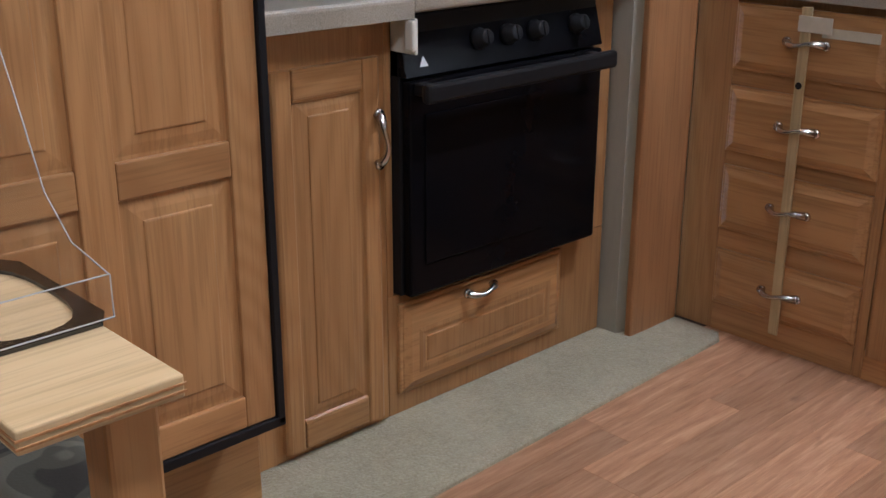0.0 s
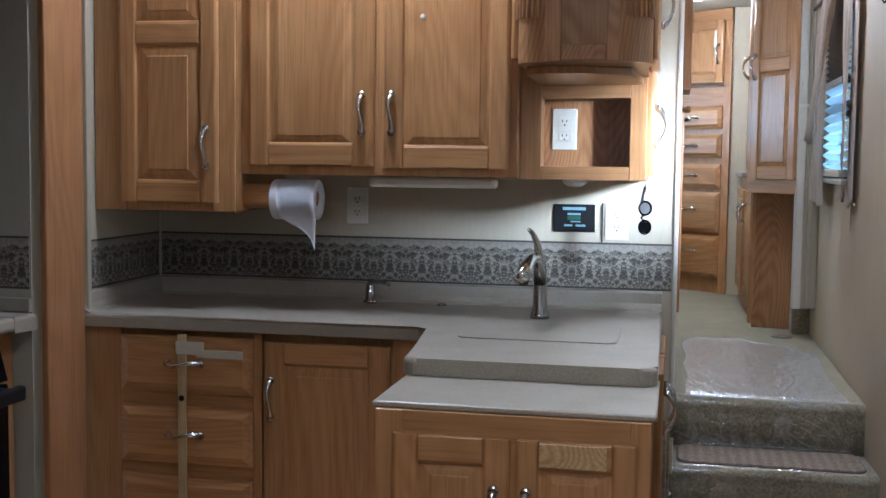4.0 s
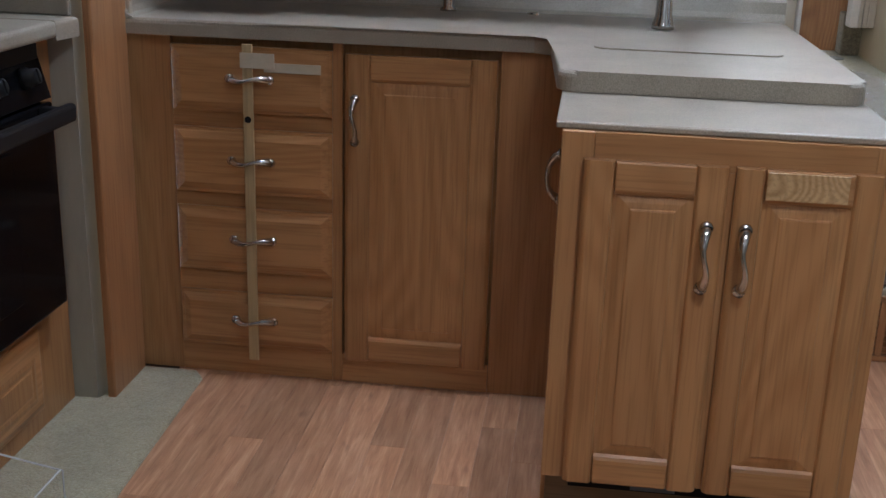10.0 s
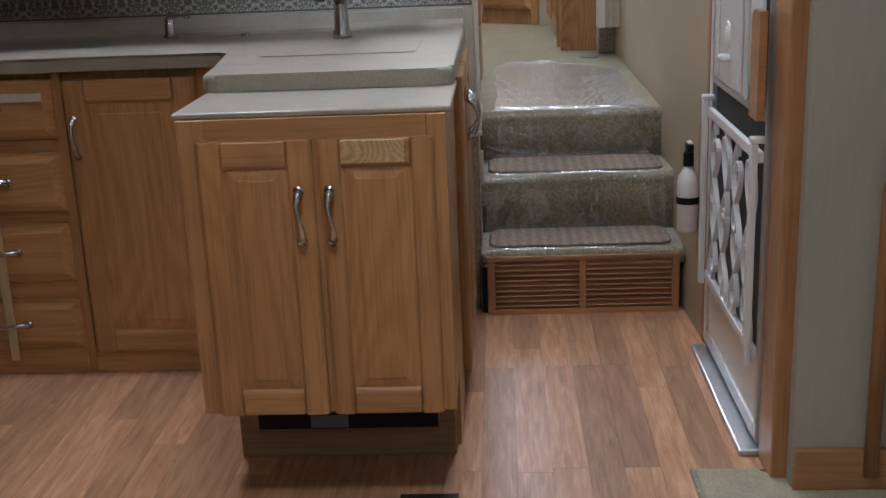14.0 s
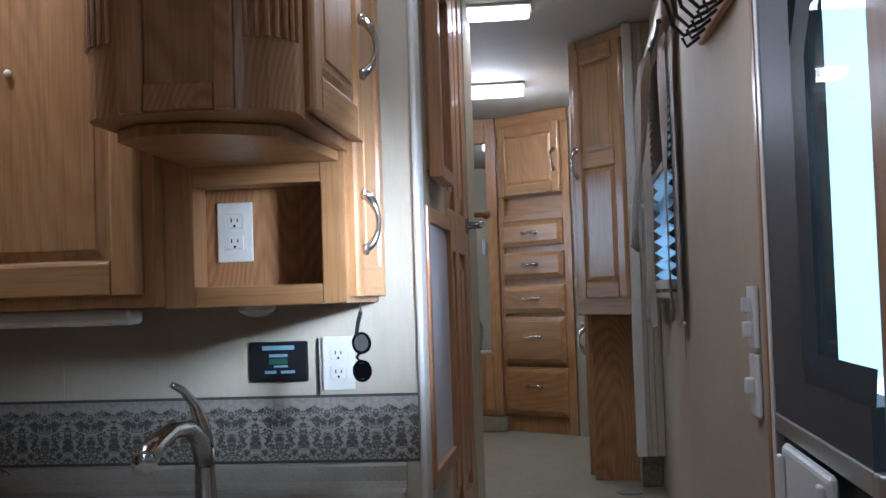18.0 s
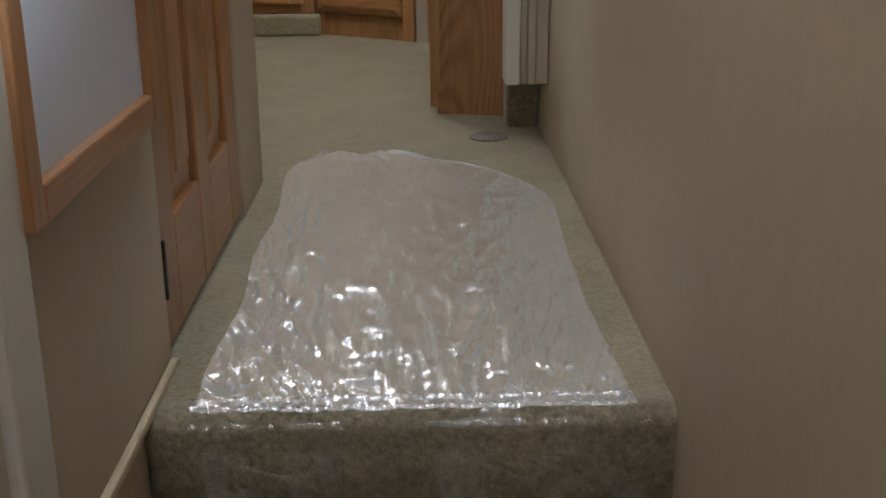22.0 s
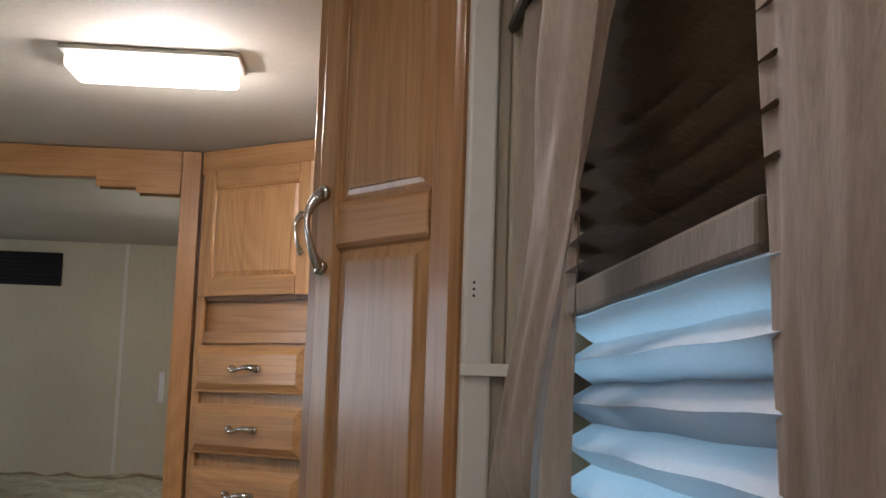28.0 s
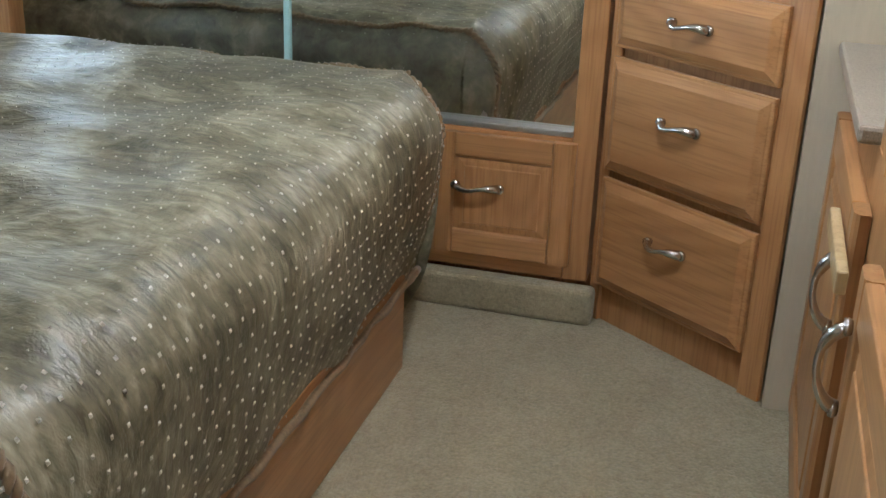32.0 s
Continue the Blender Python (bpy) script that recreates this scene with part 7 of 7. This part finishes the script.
solid("door_lath", boxm(5.94, 6.19, 0.258, 0.273, 1.152, 1.184, 0.003), YELLOW, "short pale lath lying across the wardrobe doors", "wood strip")

# white trim post and carpet block at the end of the hall wall
tp = thing("slide_trim_post", at(0, 0, 0), "off-white fluted moulding at the bedroom slide-out", "trim", "", "structure")
for x0, y0, y1 in ((4.930, 0.053, 0.088), (4.940, 0.036, 0.0525), (4.934, 0.016, 0.0355), (4.942, Y_RIGHT + 0.001, 0.0155)):
    part("flute", boxm(x0, 5.02, y0, y1, 0.722, Z_FAR - 0.002, 0.004), GREY_TRIM if y0 > 0.05 else TAN_TRIM, tp)
for z in (1.718, 1.726, 1.734):
    part("screw_hole", boxm(4.9285, 4.9298, 0.075, 0.078, z, z + 0.003), STEEL, tp)
part("tie", boxm(4.926, 4.9295, Y_RIGHT + 0.001, 0.090, 1.625, 1.64, 0.001), IVORY, tp, "cream tie round the post")
solid("carpet_block", boxm(5.135, 5.25, Y_RIGHT + 0.001, 0.068, Z_UP + 0.001, 0.76, 0.008), STEP_CARPET, "carpet-wrapped block under the white post", "trim", "structure")
rv = thing("round_vent", at(5.02, 0.120, Z_UP + 0.001), "round grey floor vent in the hall carpet", "floor vent")
part("rim", lathe(bmesh.new(), [(0.048, 0.0), (0.048, 0.003), (0.042, 0.006), (0.036, 0.003)], 32), plain("vent_grey", (0.20, 0.19, 0.16), 0.5), rv, "", None, True)
for i in range(5):
    y = -0.028 + i * 0.014
    hw = math.sqrt(max(0, 0.035 ** 2 - y * y))
    part("slat", boxm(-hw, hw, y - 0.003, y + 0.003, 0.0032, 0.006, 0.001), bpy.data.materials["vent_grey"], rv)

# ---- bed ----
bed = thing("bed", at(0, 0, 0), "queen bed on an oak platform with an olive dotted bedspread", "bed")
BX0, BX1, BYF, BYH = 5.22, 6.62, 1.03, 3.12
part("platform", boxm(BX0, BX1, BYF, BYH, Z_UP + 0.001, 0.80, 0.004), OAK_X, bed, "oak platform board")
part("mattress", boxm(BX0 + 0.02, BX1 - 0.0, BYF + 0.02, BYH, 0.801, 1.10, 0.06, 4), WHITE, bed)


def drape():
    bm = bmesh.new()
    X0, X1, Y0, Y1, ZT, r = 5.14, 6.80, 0.965, 3.13, 1.19, 0.12
    # cross-section path from the foot hem over the top to the head
    prof = [(Y0 + 0.075, 0.765), (Y0 + 0.042, 0.86), (Y0 + 0.014, 0.95), (Y0, ZT - r)]
    prof += [(Y0 + r - r * math.cos(radians(a)), ZT - r + r * math.sin(radians(a))) for a in (15, 30, 45, 60, 75, 90)]
    prof += [(Y0 + r + (Y1 - Y0 - r) * k / 26, ZT) for k in range(1, 27)]
    nx = 96
    grid = []
    for y, z in prof:
        row = []
        for i in range(nx + 1):
            s = i / nx
            w = X1 - X0
            d = s * (w + 0.62) - 0.31
            if d < 0:
                x, dz = X0 - 0.0, -(-d)
            elif d > w:
                x, dz = X1, -(d - w)
            else:
                x, dz = X0 + d, 0.0
            side = max(0.0, -dz)
            # rounded shoulder at both long edges
            e = min(max(d, 0), max(w - d, 0))
            if dz == 0 and e < r:
                a = 1 - e / r
                drop = r * (1 - math.sqrt(max(0, 1 - a * a))) * 0.8
            else:
                drop = r * 0.8 if dz < 0 else 0.0
            zz = z - drop - side * (1 if z > ZT - 0.02 else 0.25)
            corner = max(0.0, 1 - e / 0.16) if dz == 0 else 1.0
            yy = y + (0.05 * corner if y < Y0 + 0.12 else 0.0)
            pk = 0.016 * noise.noise((x * 5, yy * 5, zz * 4)) + 0.010 * noise.noise((x * 11, yy * 13, zz * 9)) + 0.012 * (0.35 - abs(noise.noise((x * 8 + 3, yy * 11, 2.5)))) + 0.003 * noise.noise((x * 52, yy * 18, zz * 40))
            if z < ZT - r:
                row.append(bm.verts.new((x + 0.01 * noise.noise((zz * 9, x * 6, 2)), yy - pk * 0.9, max(zz, 0.62))))
            else:
                row.append(bm.verts.new((x, yy - 0.4 * pk, max(zz + pk * 1.5, 0.62))))
        grid.append(row)
    for a, b in zip(grid, grid[1:]):
        for i in range(nx):
            bm.faces.new((a[i], a[i + 1], b[i + 1], b[i]))
    pts = [[v.co.copy() for v in row] for row in grid]
    bmesh.ops.remove_doubles(bm, verts=bm.verts[:], dist=0.0005)
    return bm, pts


BM_SPREAD, GRID = drape()
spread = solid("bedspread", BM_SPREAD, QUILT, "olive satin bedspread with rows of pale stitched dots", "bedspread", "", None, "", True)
sub = spread.modifiers.new("smooth", "SUBSURF")
sub.levels, sub.render_levels = 1, 1
# stitched dots over the foot and the first part of the top
def on_spread(u, v):
    i, j = int(u), int(v)
    fu, fv = u - i, v - j
    a, b, c, d = GRID[i][j], GRID[i + 1][j], GRID[i][j + 1], GRID[i + 1][j + 1]
    p = a * (1 - fu) * (1 - fv) + b * fu * (1 - fv) + c * (1 - fu) * fv + d * fu * fv
    nr = (b - a).cross(c - a)
    return p, nr.normalized() if nr.length > 1e-9 else Vector((0, -1, 0))


# running length up the cross-section, to space the rows evenly
mid = len(GRID[0]) // 2
run = [0.0]
for a, b in zip(GRID, GRID[1:]):
    run.append(run[-1] + (b[mid] - a[mid]).length)
bm = bmesh.new()
for k in range(1, 40):
    s_ = k * 0.0310
    i = max(q for q in range(len(run)) if run[q] <= s_)
    if i >= len(GRID) - 2:
        break
    u = i + (s_ - run[i]) / (run[i + 1] - run[i])
    for q in range(49):
        d_ = 0.02 + q * 0.0335 + (0.01675 if k % 2 else 0.0)
        v = (d_ + 0.31) / (1.66 + 0.62) * 96
        p, nr = on_spread(u, v)
        if nr.y > 0 or (abs(nr.y) < 0.3 and nr.z < 0):
            nr = -nr
        size = 0.0038 if k < 15 else 0.0020
        t1 = nr.orthogonal().normalized()
        t2 = nr.cross(t1)
        c = p + nr * 0.002
        vs = [bm.verts.new(c + o) for o in (t1 * size, t2 * size, -t1 * size, -t2 * size, nr * 0.0022)]
        for w in range(4):
            bm.faces.new((vs[w], vs[(w + 1) % 4], vs[4]))
tagged(part("stitched_dots", bm, DOT, spread, "rows of pale stitched dots"), kind="stuff")
for name_, j_ in (("edge_cord", 20), ("edge_cord", 82)):
    line = [row_[j_] + Vector((0, 0, 0.004)) for row_ in GRID]
    line = [a.lerp(b, k / 6) for a, b in zip(line, line[1:]) for k in range(6)]
    bm = bmesh.new()
    for ph in (0.0, math.pi):
        off, dist = [], 0.0
        for k, p in enumerate(line):
            q = line[min(k + 1, len(line) - 1)] - line[max(k - 1, 0)]
            dist += q.length / 2
            q.normalize()
            s1 = q.orthogonal().normalized() if abs(q.x) > 0.9 else q.cross(Vector((1, 0, 0))).normalized()
            s2 = q.cross(s1)
            off.append(p + 0.0045 * (math.cos(dist * 190 + ph) * s1 + math.sin(dist * 190 + ph) * s2))
        tube(bm, off, 0.0055, 5)
    part(name_, bm, ROPE, spread, "twisted brown cord at the edge", None, True)
bm = bmesh.new()
pts = [(6.70 - 1.5 * k / 60, 1.028 + 0.012 * noise.noise((k * 0.3, 1, 1)), 0.772 + 0.006 * noise.noise((k * 0.4, 2, 2))) for k in range(61)]
tube(bm, pts, 0.009, 8)
part("cord", bm, ROPE, spread, "twisted brown cord along the hem", None, True)
for i, x in enumerate((5.35, 6.0)):
    bm = boxm(x, x + 0.55, 2.72, 3.08, 1.20, 1.35, 0.06, 4)
    solid("pillow", bm, QUILT, "olive pillow at the head of the bed", "pillow", "", None, "pillows on the bed", True)

w2 = thing("window_2", at(0, 0, 0), "bedroom window over the head of the bed", "window", "", "structure")
for a in ((5.401, 5.43, 1.4005, 2.0495), (6.37, 6.399, 1.4005, 2.0495)):
    part("window_frame", boxm(a[0], a[1], 3.152, 3.17, a[2], a[3], 0.003), BLACK_MATT, w2)
for z0, z1 in ((1.4005, 1.43), (2.02, 2.0495)):
    part("window_frame", boxm(5.4305, 6.3695, 3.152, 3.17, z0, z1, 0.003), BLACK_MATT, w2)
g = part("pane", boxm(5.4305, 6.3695, 3.158, 3.162, 1.4305, 2.0195), GLASS, w2)
g.visible_shadow = False
for x0 in (5.25, 6.22):
    bm = bmesh.new()
    rows = []
    for j in range(21):
        t = j / 20
        rows.append([bm.verts.new((x0 + 0.30 * u, 3.11 + 0.02 * math.sin(18 * u), 2.12 - 0.75 * t)) for u in [k / 24 for k in range(25)]])
    for a, b in zip(rows, rows[1:]):
        for k in range(24):
            bm.faces.new((a[k], a[k + 1], b[k + 1], b[k]))
    bmesh.ops.solidify(bm, geom=bm.faces[:], thickness=0.002)
    solid("curtain", bm, CURTAIN, "taupe curtain at the bedroom window", "curtain", "", None, "curtains at the bedroom window", True)


# ---- walls round the bedroom ----
wall("wall_tower_side", 6.700, 6.73, -0.014, 0.296, Z_UP + 0.001, Z_FAR - 0.001, WALL, "beige filler wall beside the drawer tower")
bv = thing("wall_vent", at(4.6305, 1.93, 2.165), "black slotted vent high on the bedroom wall", "vent")
part("plate", boxm(0.0, 0.006, -0.195, 0.195, -0.085, 0.085, 0.002), BLACK_MATT, bv)
for k in range(7):
    part("slat", boxm(0.0062, 0.011, -0.185, 0.185, -0.075 + k * 0.022, -0.066 + k * 0.022), BLACK_MATT, bv)
solid("bedroom_wall_seam", boxm(4.6302, 4.634, 1.405, 1.423, Z_UP + 0.02, Z_FAR - 0.001, 0.001), GREY_TRIM, "off-white seam strip on the bedroom wall", "trim", "structure")
solid("bedroom_wall_seam_far", boxm(4.6302, 4.634, 2.60, 2.618, Z_UP + 0.02, Z_FAR - 0.001, 0.001), GREY_TRIM, "off-white seam strip on the bedroom wall", "trim", "structure")
pg = thing("wall_peg", at(4.553, Y_HALL - 0.001, 1.597), "short round oak peg on the hall wall", "peg")
part("stem", lathe(bmesh.new(), [(0.009, 0.0), (0.009, -0.028), (0.016, -0.034), (0.016, -0.048), (0.010, -0.054)], 16, (0, 0, 0), "y"), OAK_DARK, pg, "", None, True)


# ---- vinyl floor planks, laid along the coach ----
floor = tagged(new("floor"), "reddish-brown wood-look vinyl plank floor", "floor", "", "structure")
PW = 0.083
lengths = (0.46, 0.62, 0.78, 0.93)
meshes = {}
for L in lengths:
    bm = boxm(0.0002, L - 0.0002, 0.0002, PW - 0.0002, -0.005, 0.0, 0.0004, 1)
    bmesh.ops.recalc_face_normals(bm, faces=bm.faces[:])
    me = bpy.data.meshes.new("plank")
    bm.to_mesh(me)
    bm.free()
    me.materials.append(PLANK)
    meshes[L] = me
rnd = random.Random(4)
for row in range(29):
    y = -0.14 + row * PW
    x = -2.98
    if y < 0.0:
        x = 1.97
    if y + PW > 2.20:
        continue
    while x < 3.05:
        L = rnd.choice(lengths)
        if x < -2.97:
            L = lengths[row % 4]
        p = new("plank", meshes[L])
        p.parent = floor
        p.location = (x, y, 0.0)
        x += L
